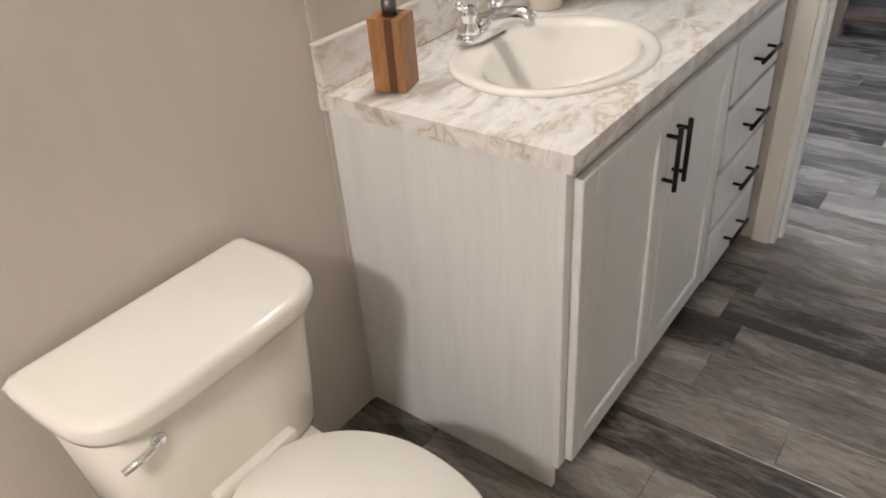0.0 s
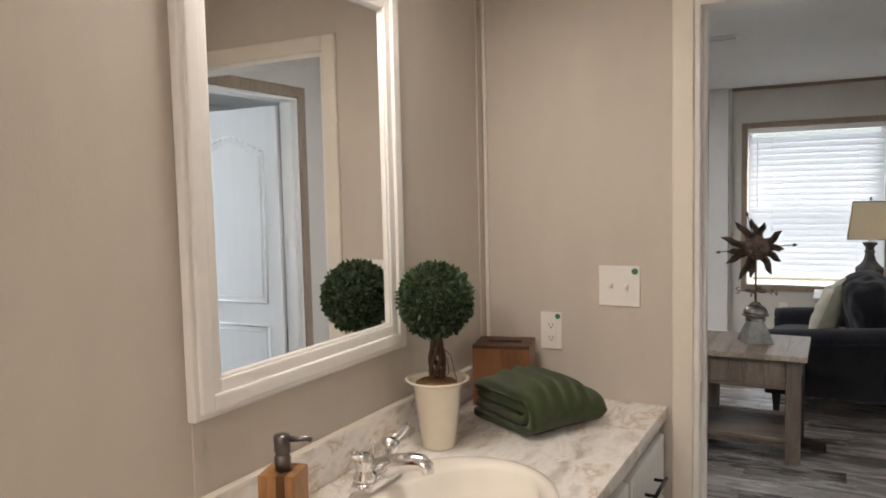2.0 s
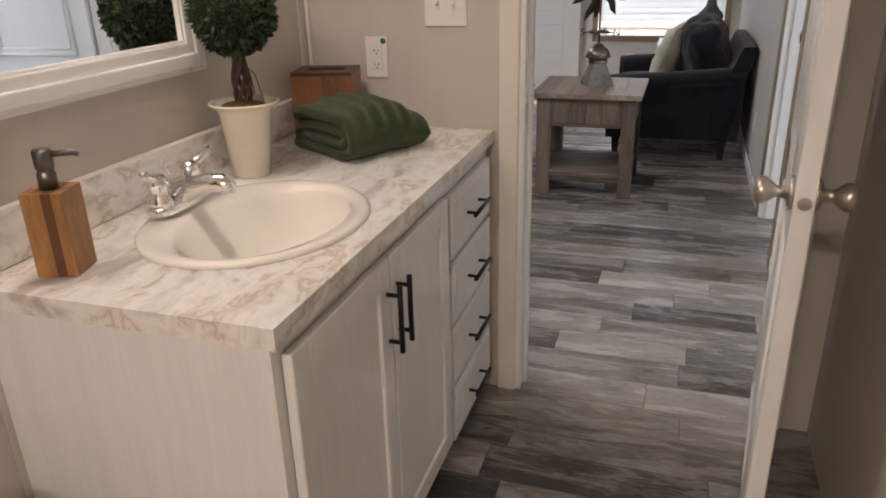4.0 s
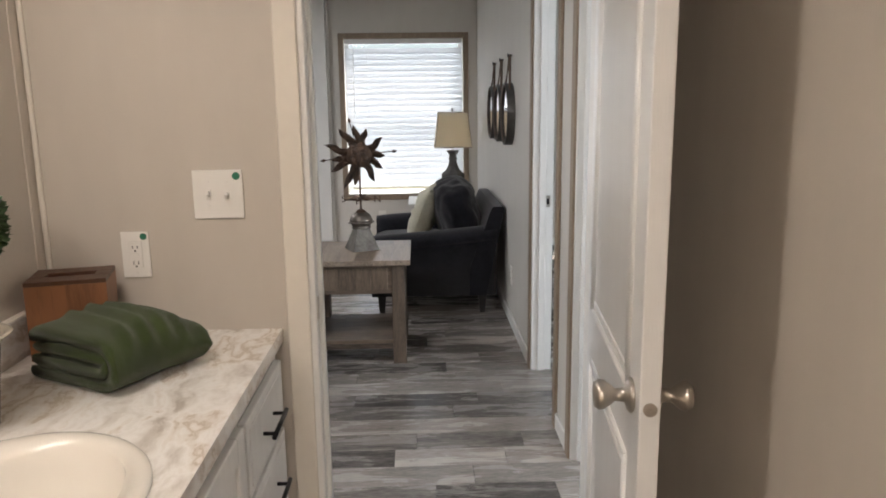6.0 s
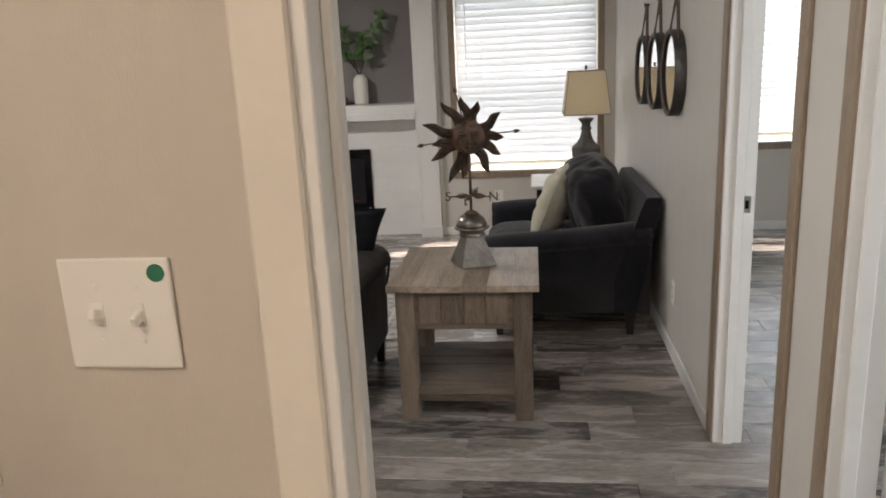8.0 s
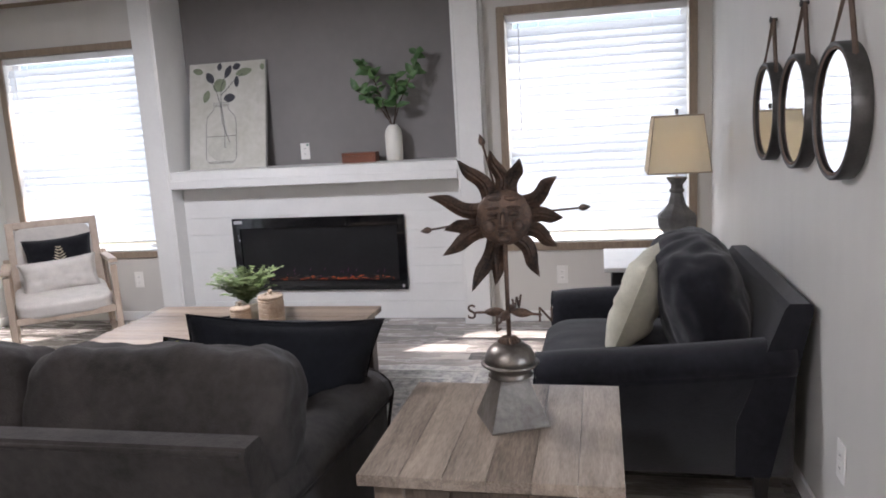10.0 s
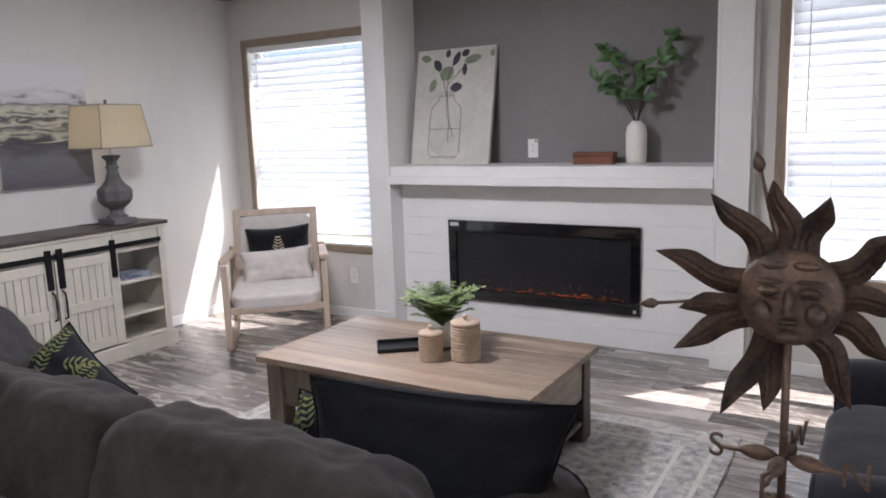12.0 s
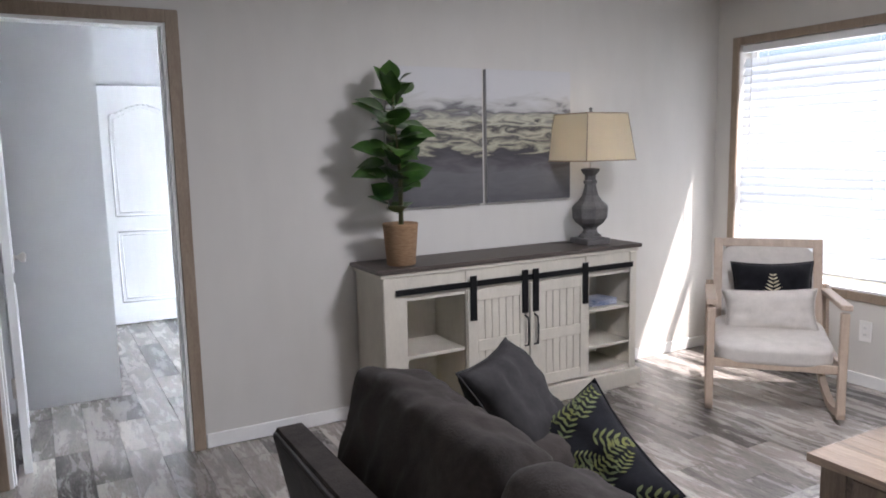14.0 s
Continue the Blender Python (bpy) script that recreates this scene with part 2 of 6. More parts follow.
def tube(bm, pts, r, seg=8):
    """A round bar along points; r is one radius or one for each point."""
    pts = [Vector(p) for p in pts]
    rs = r if isinstance(r, (list, tuple)) else [r] * len(pts)
    rings = []
    for i, p in enumerate(pts):
        d = (pts[min(i + 1, len(pts) - 1)] - pts[max(i - 1, 0)]).normalized()
        up = Vector((0, 0, 1)) if abs(d.z) < 0.9 else Vector((1, 0, 0))
        a = d.cross(up).normalized()
        b = d.cross(a)
        rings.append([bm.verts.new(p + rs[i] * (math.cos(2 * math.pi * k / seg) * a + math.sin(2 * math.pi * k / seg) * b)) for k in range(seg)])
    for a, b in zip(rings, rings[1:]):
        for k in range(seg):
            j = (k + 1) % seg
            bm.faces.new((a[k], a[j], b[j], b[k]))
    bm.faces.new(rings[0][::-1])
    bm.faces.new(rings[-1])
    return bm


def cushion(sx, sy, sz, power=4.0, puff=0.0, wrinkle=0.006, seed=0.0, n=22, corners=0.0):
    """A soft pad centred on the origin: sx by sy by sz over all, thinner towards its edges by puff; corners pulls the four corners of x-y out."""
    bm = bmesh.new()
    bmesh.ops.create_cube(bm, size=2)
    bmesh.ops.subdivide_edges(bm, edges=bm.edges[:], cuts=n, use_grid_fill=True)
    for v in bm.verts:
        x, y, z = v.co
        k = (abs(x) ** power + abs(y) ** power + abs(z) ** power) ** (1 / power)
        x, y, z = x / k, y / k, z / k
        edge = max(abs(x), abs(y))
        t = 1 - puff * edge ** 4
        c = 1 + corners * (abs(x) * abs(y)) ** 2
        p = Vector((x * sx / 2 * c, y * sy / 2 * c, z * sz / 2 * t))
        w = noise.fractal(p * 7 + Vector((seed, seed * 3, 0)), 1.0, 2.0, 3) + 0.8 * noise.noise(Vector((p.x * 16 + seed, p.y * 5, p.z * 10)))
        p += Vector((x, y, z)).normalized() * w * wrinkle
        v.co = p
    for f in bm.faces:
        f.smooth = True
    return bm


def shift(bm, m):
    bmesh.ops.transform(bm, matrix=m, verts=bm.verts)
    return bm


def smooth(bm):
    for f in bm.faces:
        f.smooth = True
    return bm


def part(name, bm, material, parent=None, label="", angle=0.6):
    bmesh.ops.recalc_face_normals(bm, faces=bm.faces[:])
    me = bpy.data.meshes.new(name)
    bm.to_mesh(me)
    bm.free()
    me.materials.append(material)
    ob = new(name, me)
    if parent is not None:
        ob.parent = parent
    if label:
        ob["label"] = label
    return ob


def thing(name, label, category, at=(0, 0, 0), rz=0.0, group=""):
    ob = new(name)
    ob.empty_display_size = 0.1
    ob.matrix_world = pose(*at, 0, 0, rz)
    return tagged(ob, label, category, group)


def solid(name, bm, material, label, category, kind="", group=""):
    return tagged(part(name, bm, material), label, category, group, kind)


def structure(name, bm, material, label="", category="wall"):
    return tagged(part(name, bm, material), label, category, "", "structure")


def wall_x(bm, x0, x1, y0, y1, z0, z1, holes):
    """A wall that runs along y between y0 and y1, with holes (y0, y1, z0, z1) sorted along y."""
    at = y0
    for a, b, c, d in holes:
        if a > at:
            bx(bm, x0, x1, at, a, z0, z1)
        if c > z0:
            bx(bm, x0, x1, a, b, z0, c)
        if d < z1:
            bx(bm, x0, x1, a, b, d, z1)
        at = b
    if at < y1:
        bx(bm, x0, x1, at, y1, z0, z1)
    return bm


def wall_y(bm, y0, y1, x0, x1, z0, z1, holes):
    at = x0
    for a, b, c, d in holes:
        if a > at:
            bx(bm, at, a, y0, y1, z0, z1)
        if c > z0:
            bx(bm, a, b, y0, y1, z0, c)
        if d < z1:
            bx(bm, a, b, y0, y1, d, z1)
        at = b
    if at < x1:
        bx(bm, at, x1, y0, y1, z0, z1)
    return bm


# ---------------------------------------------------------------- structure
DOORH = 2.03
W1 = (-4.086, -2.945, 0.555, 2.075)
W2 = (-0.20, 0.96, 0.555, 2.075)
W3 = (2.15, 3.25, 0.72, 2.075)
W4 = (-6.2, -5.0, 0.555, 2.075)
D1 = (0.212, 0.965)                # bath doorway along x
D2 = (2.93, 3.65)                # hall doorway along y in the right wall
D3 = (4.00, 4.70)
D4 = (3.90, 4.68)                # doorway in the left wall

structure("wall_mirror_side", box(BX0 - TH, BX0, BY0 - TH, 2.82, 0, CEIL), M["bath_wall"], "greige vinyl wallboard bathroom wall")
structure("wall_bath_back", box(BX0, RX, BY0 - TH, BY0, 0, CEIL), M["bath_wall"], "greige vinyl wallboard bathroom wall")
structure("wall_bath_door", wall_y(bmesh.new(), BY1, BY1 + 0.05, BX0, RX, 0, CEIL, [(*D1, 0, DOORH)]), M["bath_wall"], "greige bathroom wall with a doorway")
structure("wall_hall", wall_y(bmesh.new(), BY1 + 0.05, BY1 + TH, -1.0, RX, 0, CEIL, [(*D1, 0, DOORH)]), M["wall"], "pale greige hall wall with a doorway")
structure("wall_bath_side", box(RX, RX + 0.05, BY0 - TH, BY1, 0, CEIL), M["bath_wall"], "greige vinyl wallboard bathroom wall")
structure("wall_right", wall_x(bmesh.new(), RX, RX + TH, BY1, WY, 0, CEIL, [(*D2, 0, DOORH), (*D3, 0, DOORH)]), M["wall"], "pale greige living room wall with two doorways")
structure("wall_left", wall_x(bmesh.new(), LX - TH, LX, 1.5, WY, 0, CEIL, [(*D4, 0, DOORH)]), M["wall"], "pale greige living room wall with a doorway")
FPX0, FPX1 = -2.744, -0.529
structure("wall_window", wall_y(bmesh.new(), WY, WY + 0.14, -7.4, 4.2, 0, CEIL, [W4, W1, (FPX0, FPX1, 0, CEIL), W2, W3]), M["wall"], "pale greige outside wall with windows")
structure("wall_niche", box(FPX0, FPX1, 8.60, 8.66, 1.0, CEIL), M["grey_wall"], "dark taupe wall in the niche over the mantel")
bm = bmesh.new()
bx(bm, FPX0 - 0.05, FPX0, WY + 0.14, 8.66, 0, CEIL)
bx(bm, FPX1, FPX1 + 0.05, WY + 0.14, 8.66, 0, CEIL)
structure("wall_niche_sides", bm, M["trim"], "white niche sides")
structure("wall_wing", box(-2.75, -1.0, 3.69, 3.83, 0, CEIL), M["wall"], "pale greige wing wall")
structure("wall_hall_end", box(-1.1, -1.0, 2.82, 3.69, 0, CEIL), M["wall"], "pale greige hall end wall")
structure("wall_passage", box(-2.75, -2.65, 1.5, 3.69, 0, CEIL), M["wall"], "pale greige passage wall")
structure("wall_passage_end", box(LX, -2.65, 1.4, 1.5, 0, CEIL), M["wall"], "pale greige passage wall")
# the hole is out of view, added for the bedroom lamp
structure("wall_right_room", wall_x(bmesh.new(), 4.2, 4.3, 2.0, WY, 0, CEIL, [(2.45, 3.45, 0.75, 2.05)]), M["blue_wall"], "pale grey bedroom wall")
structure("wall_right_room_back", box(RX + 0.05, 4.3, 1.9, 2.0, 0, CEIL), M["blue_wall"], "pale grey bedroom wall")
structure("wall_left_room", box(-7.5, -7.4, 1.4, WY, 0, CEIL), M["blue_wall"], "pale grey bedroom wall")
structure("wall_left_room_back", box(-7.4, LX, 1.4, 1.5, 0, CEIL), M["blue_wall"], "pale grey bedroom wall")
structure("wall_left_partition", box(-5.47, -5.37, 1.5, 4.46, 0, CEIL), M["blue_wall"], "pale grey bedroom partition")
bm = box(-7.5, 4.3, BY0 - TH, WY + 0.14, CEIL, CEIL + 0.1)
bx(bm, FPX0 - 0.05, FPX1 + 0.05, WY + 0.14, 8.66, CEIL, CEIL + 0.1)
structure("ceiling", bm, M["ceiling"], "white textured ceiling", "ceiling")
structure("ground", box(-400, 400, -400, 400, -0.7, -0.6), mat("dry grass ground", (0.16, 0.15, 0.08), 0.9, color2=(0.3, 0.27, 0.2), scale=0.3), "pale dry ground outside", "ground")

# window wall trim and blinds
def blind_window(name, w, room_light, slat_tilt=66.0):
    x0, x1, z0, z1 = w
    win = thing(name, "white vinyl window in a light oak casing with lowered white blind", "window", ((x0 + x1) / 2, WY, z0))
    win["kind"] = "structure"
    hw, h = (x1 - x0) / 2, z1 - z0
    c = 0.052
    for nm, q in (("casing", (-hw - c, -hw, -c, h + c)), ("casing", (hw, hw + c, -c, h + c)), ("casing", (-hw, hw, h, h + c)), ("casing", (-hw, hw, -c, 0))):
        part(nm, box(q[0], q[1], -0.016, 0.002, q[2], q[3], 0.003), M["oak"], win, "light oak casing board")
    part("window_sill", box(-hw, hw, 0.002, 0.13, -0.002, 0.012, 0.003), M["vinyl"], win)
    f = 0.04
    for lo, hi, y in ((0.0, h / 2 + 0.02, 0.085), (h / 2 - 0.02, h, 0.11)):
        bm = bmesh.new()
        bx(bm, -hw, -hw + f, y, y + 0.025, lo, hi)
        bx(bm, hw - f, hw, y, y + 0.025, lo, hi)
        bx(bm, -hw + f, hw - f, y, y + 0.025, lo, lo + f)
        bx(bm, -hw + f, hw - f, y, y + 0.025, hi - f, hi)
        part("window_frame", bm, M["vinyl"], win)
        p = part("pane", box(-hw + f, hw - f, y + 0.010, y + 0.014, lo + f, hi - f), M["glass"], win)
        p.visible_shadow = False
    bl = thing("window_blind", "lowered white slatted window blind glowing with daylight", "blind", ((x0 + x1) / 2, WY, z0), group="window blinds")
    part("headrail", box(-hw + 0.008, hw - 0.008, 0.008, 0.055, h - 0.05, h - 0.004, 0.004), M["vinyl"], bl)
    part("bottom_rail", box(-hw + 0.012, hw - 0.012, 0.012, 0.05, 0.07, 0.085, 0.003), M["vinyl"], bl)
    sm = bmesh.new()
    bx(sm, -hw + 0.012, hw - 0.012, -0.031, 0.031, -0.0012, 0.0012)
    slat = part("slat", sm, M["slat"], bl)
    n = int((h - 0.15) / 0.056)
    for i in range(n):
        s = slat if i == 0 else slat.copy()
        if i:
            scene.collection.objects.link(s)
        s.matrix_local = pose(0, 0.033, 0.115 + 0.056 * i, slat_tilt)
    for k in (-0.36, 0.36):
        part("cord", tube(bmesh.new(), [(k, 0.006, 0.08), (k, 0.006, h - 0.05)], 0.0015, 5), M["vinyl"], bl)
    part("wand", tube(bmesh.new(), [(-hw + 0.09, 0.0, h - 0.75), (-hw + 0.09, 0.002, h - 0.06)], 0.004, 6), M["vinyl"], bl)
    area_lamp("window_light", ((x0 + x1) / 2, WY + 0.075, (z0 + z1) / 2), ((x0 + x1) / 2, 0, (z0 + z1) / 2), hw * 2 - 0.06, h - 0.06, room_light, DAY)


blind_window("window_1", W1, 4.2)
blind_window("window_2", W2, 3.8)
blind_window("window_3", W3, 8)
# window_4 is unseen, placed with a strong lamp to brighten the left bedroom
blind_window("window_4", W4, 430)
# lamp in an unseen wall opening, added to brighten door_2
area_lamp("bedroom_fill_light", (4.24, 2.95, 1.4), (0, 2.95, 1.2), 0.98, 1.28, 26, DAY)


# door trim
def casing_x(x, side, y0, y1, material, name="trim", w=0.058, t=0.014):
    """Casing round a doorway in a wall along y; side is the way its face looks."""
    a, b = (x, x + t) if side > 0 else (x - t, x)
    ob = thing(name, "doorway casing boards", "trim", (0, 0, 0))
    ob["kind"] = "structure"
    part("casing", box(a, b, y0 - w, y0, 0, DOORH + w, 0.003), material, ob)
    part("casing", box(a, b, y1, y1 + w, 0, DOORH + w, 0.003), material, ob)
    part("casing", box(a, b, y0, y1, DOORH, DOORH + w, 0.003), material, ob)


def casing_y(y, side, x0, x1, material, name="trim", w=0.058, t=0.014):
    a, b = (y, y + t) if side > 0 else (y - t, y)
    ob = thing(name, "doorway casing boards", "trim", (0, 0, 0))
    ob["kind"] = "structure"
    part("casing", box(x0 - w, x0, a, b, 0, DOORH + w, 0.003), material, ob)
    part("casing", box(x1, x1 + w, a, b, 0, DOORH + w, 0.003), material, ob)
    part("casing", box(x0, x1, a, b, DOORH, DOORH + w, 0.003), material, ob)


def jamb_x(x0, x1, y0, y1, stop_x, strike=None):
    ob = thing("door_frame", "white painted door jamb", "trim", (0, 0, 0))
    ob["kind"] = "structure"
    j = 0.016
    part("jamb", box(x0 - 0.004, x1 + 0.004, y0 - 0.002, y0 + j, 0, DOORH, 0.002), M["trim"], ob)
    part("jamb", box(x0 - 0.004, x1 + 0.004, y1 - j, y1 + 0.002, 0, DOORH, 0.002), M["trim"], ob)
    part("jamb", box(x0 - 0.004, x1 + 0.004, y0 + j, y1 - j, DOORH - j, DOORH + 0.002, 0.002), M["trim"], ob)
    part("stop", box(stop_x, stop_x + 0.035, y0 + j, y0 + j + 0.01, 0, DOORH - j, 0.002), M["trim"], ob)
    part("stop", box(stop_x, stop_x + 0.035, y1 - j - 0.01, y1 - j, 0, DOORH - j, 0.002), M["trim"], ob)
    if strike:
        part("strike_plate", box(strike[0] - 0.012, strike[0] + 0.014, strike[1] - 0.002, strike[1] + 0.001, 0.90, 0.96), M["nickel"], ob, "nickel strike plate")
        part("strike_hole", box(strike[0] - 0.005, strike[0] + 0.007, strike[1] - 0.003, strike[1] + 0.001, 0.915, 0.945), M["black_metal"], ob)


casing_y(BY1, -1, *D1, M["cream_trim"])
casing_y(BY1 + TH, 1, *D1, M["oak"])
ob = thing("door_frame", "white painted door jamb", "trim", (0, 0, 0))
ob["kind"] = "structure"
for a, b in ((D1[0] - 0.002, D1[0] + 0.016), (D1[1] - 0.016, D1[1] + 0.002)):
    part("jamb", box(a, b, BY1 - 0.004, BY1 + TH + 0.004, 0, DOORH, 0.002), M["trim"], ob)
part("jamb", box(D1[0] + 0.016, D1[1] - 0.016, BY1 - 0.004, BY1 + TH + 0.004, DOORH - 0.016, DOORH + 0.002, 0.002), M["trim"], ob)
part("stop", box(D1[0] + 0.016, D1[0] + 0.027, BY1 + 0.042, BY1 + 0.075, 0, DOORH - 0.016, 0.002), M["trim"], ob)
part("strike_plate", box(D1[0] + 0.012, D1[0] + 0.0175, BY1 + 0.006, BY1 + 0.034, 0.885, 0.945), M["nickel"], ob, "nickel strike plate")
casing_x(RX, -1, *D2, M["oak"])
casing_x(RX, -1, *D3, M["oak"])
casing_x(LX, 1, *D4, M["oak"])
jamb_x(RX, RX + TH, *D2, RX + 0.02)
jamb_x(RX, RX + TH, *D3, RX + 0.03, (RX + 0.075, D3[1] - 0.016))
jamb_x(LX - TH, LX, *D4, LX - 0.06)


def base_run(name, x0, x1, y0, y1, h=0.075):
    structure(name, box(x0, x1, y0, y1, 0, h, 0.004), M["trim"], "white painted baseboard", "baseboard")


for y0, y1 in ((2.835, D2[0] - 0.06), (D2[1] + 0.06, D3[0] - 0.06), (D3[1] + 0.06, WY)):
    base_run("baseboard", RX - 0.012, RX, y0, y1)
base_run("baseboard", LX, LX + 0.012, D4[1] + 0.06, WY)
base_run("baseboard", LX, LX + 0.012, 1.5, D4[0] - 0.06)
base_run("baseboard", LX + 0.012, -2.905, WY - 0.012, WY)
base_run("baseboard", -0.365, RX - 0.012, WY - 0.012, WY)
base_run("baseboard", -2.75, -1.0, 3.83, 3.842)
base_run("baseboard", -1.0, 0.15, 2.82, 2.832)
base_run("baseboard", 1.22, 4.2, WY - 0.012, WY)
structure("trim", box(-2.765, -2.75, 3.685, 3.835, 0, CEIL, 0.002), M["trim"], "white corner trim", "trim")
for nm, q in (("crown", (LX, RX, WY - 0.02, WY)), ("crown", (LX, LX + 0.02, 1.5, WY - 0.02)), ("crown", (RX - 0.02, RX, 2.82, WY - 0.02))):
    structure("crown_trim", box(*q, CEIL - 0.03, CEIL, 0.003), M["oak"], "thin light oak crown strip", "trim")

# battens on the bathroom wallboard
for y in (1.455, 2.665):
    bm = bmesh.new()
    bx(bm, BX0, BX0 + 0.004, y, y + 0.028, 0.0, CEIL, 0.001)
    structure("wall_batten", bm, M["bath_wall"], "greige wallboard joint strip", "trim")
structure("wall_corner_strip", box(BX0, BX0 + 0.012, BY1 - 0.012, BY1, 0, CEIL, 0.003), M["cream_trim"], "cream corner strip", "trim")


# doors
def panel_door(name, width, label, at, rz, knob_side=1, hinges=(0.42, 1.63)):
    """A moulded two-panel door with an arched upper panel; x from the hinge to the latch, thickness in y."""
    d = thing(name, label, "door", at, rz)
    d["kind"] = "structure"
    t = 0.035
    part("slab", box(0.003, width, -t, 0, 0.012, 2.0, 0.002), M["door"], d)
    for side, y in ((1, 0.0), (-1, -t)):
        for z0, z1, arch in ((0.20, 0.80, 0.0), (0.93, 1.76, 0.09)):
            x0, x1 = 0.10, width - 0.10
            for inset, dep, wd in ((0.0, 0.006, 0.012), (0.03, 0.004, 0.006)):
                a, b, c, e = x0 + inset, x1 - inset, z0 + inset, z1 - inset
                pts = [(a, c), (b, c), (b, e)]
                if arch:
                    for i in range(1, 12):
                        u = i / 12
                        pts.append((b + (a - b) * u, e + arch * max(0.0, math.sin(math.pi * u)) ** 1.5))
                pts.append((a, e))
                bm = bmesh.new()
                for (p, q), (r, s) in zip(pts, pts[1:] + pts[:1]):
                    tube(bm, [(p, y, q), (r, y, s)], wd * 0.6, 6)
                part("panel_moulding", smooth(bm), M["door"], d)
    kx, kz = width - 0.065, 0.93
    for s, y in ((1, 0.0), (-1, -t)):
        bm = bmesh.new()
        prof = [(0.03, 0.0), (0.032, 0.004), (0.026, 0.010), (0.013, 0.014), (0.011, 0.03), (0.018, 0.038), (0.026, 0.05), (0.027, 0.058), (0.022, 0.066), (0.0, 0.068)]
        lathe(bm, prof, 20)
        shift(smooth(bm), pose(kx, y, kz, -90 * s))
        part("door_handle", bm, M["nickel"], d, "brushed nickel door knob")
    bm = bmesh.new()
    lathe(bm, [(0.012, 0), (0.012, 0.003), (0.006, 0.004), (0.0, 0.004)], 14)
    shift(bm, pose(width, -t / 2, kz, 0, 90))
    part("latch", bm, M["nickel"], d)
    for z in hinges:
        bm = box(-0.012, 0.012, -0.001, 0.006, z - 0.045, z + 0.045, 0.001)
        tube(bm, [(0, 0.008, z - 0.046), (0, 0.008, z + 0.046)], 0.006, 8)
        part("hinge", bm, M["nickel"], d)
    return d


panel_door("door_1", 0.70, "open white moulded two-panel bathroom door with nickel knobs", (D1[1] + 0.002, BY1 - 0.018, 0), -96.2)
panel_door("door_2", D2[1] - D2[0] - 0.036, "open white moulded two-panel bedroom door with arched upper panel", (RX + TH + 0.022, D2[1] + 0.006, 0), -1.0, hinges=(0.38, 1.66))
panel_door("door_3", 0.70, "open white moulded bedroom door seen edge-on", (LX - TH - 0.008, D4[0] + 0.055, 0), 182.0)
panel_door("door_4", 0.72, "closed white moulded two-panel door at the far end of the bedroom", (-7.36, 4.58, 0), 90.0)
bm = bmesh.new()
for r0, z0, z1 in ((0.055, 0.0, 0.02), (0.045, 0.02, 0.035)):
    lathe(bm, [(r0, -z0), (r0, -z1)], 20)
tagged(part("smoke_detector", shift(bm, pose(-6.6, 4.85, CEIL)), M["vinyl"]), "round white smoke detector on the ceiling", "detector")


# ---------------------------------------------------------------- bathroom
def bar_handle(parent, p0, p1, out, stand=0.028, r=0.0055):
    """A bar pull between p0 and p1, stood off along out."""
    p0, p1, out = Vector(p0), Vector(p1), Vector(out)
    d = (p1 - p0).normalized()
    bm = bmesh.new()
    tube(bm, [p0 + out * stand, p1 + out * stand], r, 10)
    for q in (p0 + d * 0.022, p1 - d * 0.022):
        tube(bm, [q, q + out * stand], r * 0.85, 8)
    return part("handle", smooth(bm), M["black_metal"], parent, "black bar handle")


def shaker(name, parent, y0, y1, z0, z1, x, stile, material):
    """A framed front looking towards +x at the plane x."""
    bm = bmesh.new()
    bx(bm, x, x + 0.012, y0 + stile * 0.9, y1 - stile * 0.9, z0 + stile * 0.9, z1 - stile * 0.9)
    for q in ((y0, y0 + stile, z0, z1), (y1 - stile, y1, z0, z1), (y0 + stile, y1 - stile, z0, z0 + stile), (y0 + stile, y1 - stile, z1 - stile, z1)):
        bx(bm, x, x + 0.019, *q, 0.0025)
    return part(name, bm, material, parent)


vanity = thing("vanity_cabinet", "white wood-grain bathroom vanity cabinet with two doors and four drawers", "cabinet", (0, 0, 0))
for nm, q in (("side_panel", (0.10, 1.468, 1.486, 0.0, 0.832)), ("side_panel", (0.10, 2.685, 2.705, 0.0, 0.832)), ("bottom_panel", (0.10, 1.486, 2.685, 0.10, 0.118)), ("back_panel", (BX0 + 0.01, 1.486, 2.685, 0.118, 0.60))):
    part(nm, box(BX0 + 0.002, *q, 0.002), M["white_cab"], vanity)
for q in ((1.464, 1.50, 0.08, 0.832), (2.245, 2.29, 0.08, 0.832), (2.672, 2.708, 0.08, 0.832), (1.50, 2.245, 0.795, 0.832), (2.29, 2.672, 0.795, 0.832), (1.50, 2.245, 0.08, 0.112), (2.29, 2.672, 0.08, 0.112)):
    part("face_rail", box(0.1005, 0.117, *q, 0.001), M["white_cab"], vanity)
part("toe_kick", box(0.03, 0.045, 1.486, 2.685, 0.0, 0.10), M["white_cab"], vanity)
for y0, y1, hy in ((1.487, 1.876, 1.856), (1.882, 2.262, 1.91)):
    d = shaker("door", vanity, y0, y1, 0.095, 0.805, 0.119, 0.055, M["white_cab"])
    bar_handle(d, (0.138, hy, 0.61), (0.138, hy, 0.757), (1, 0, 0))
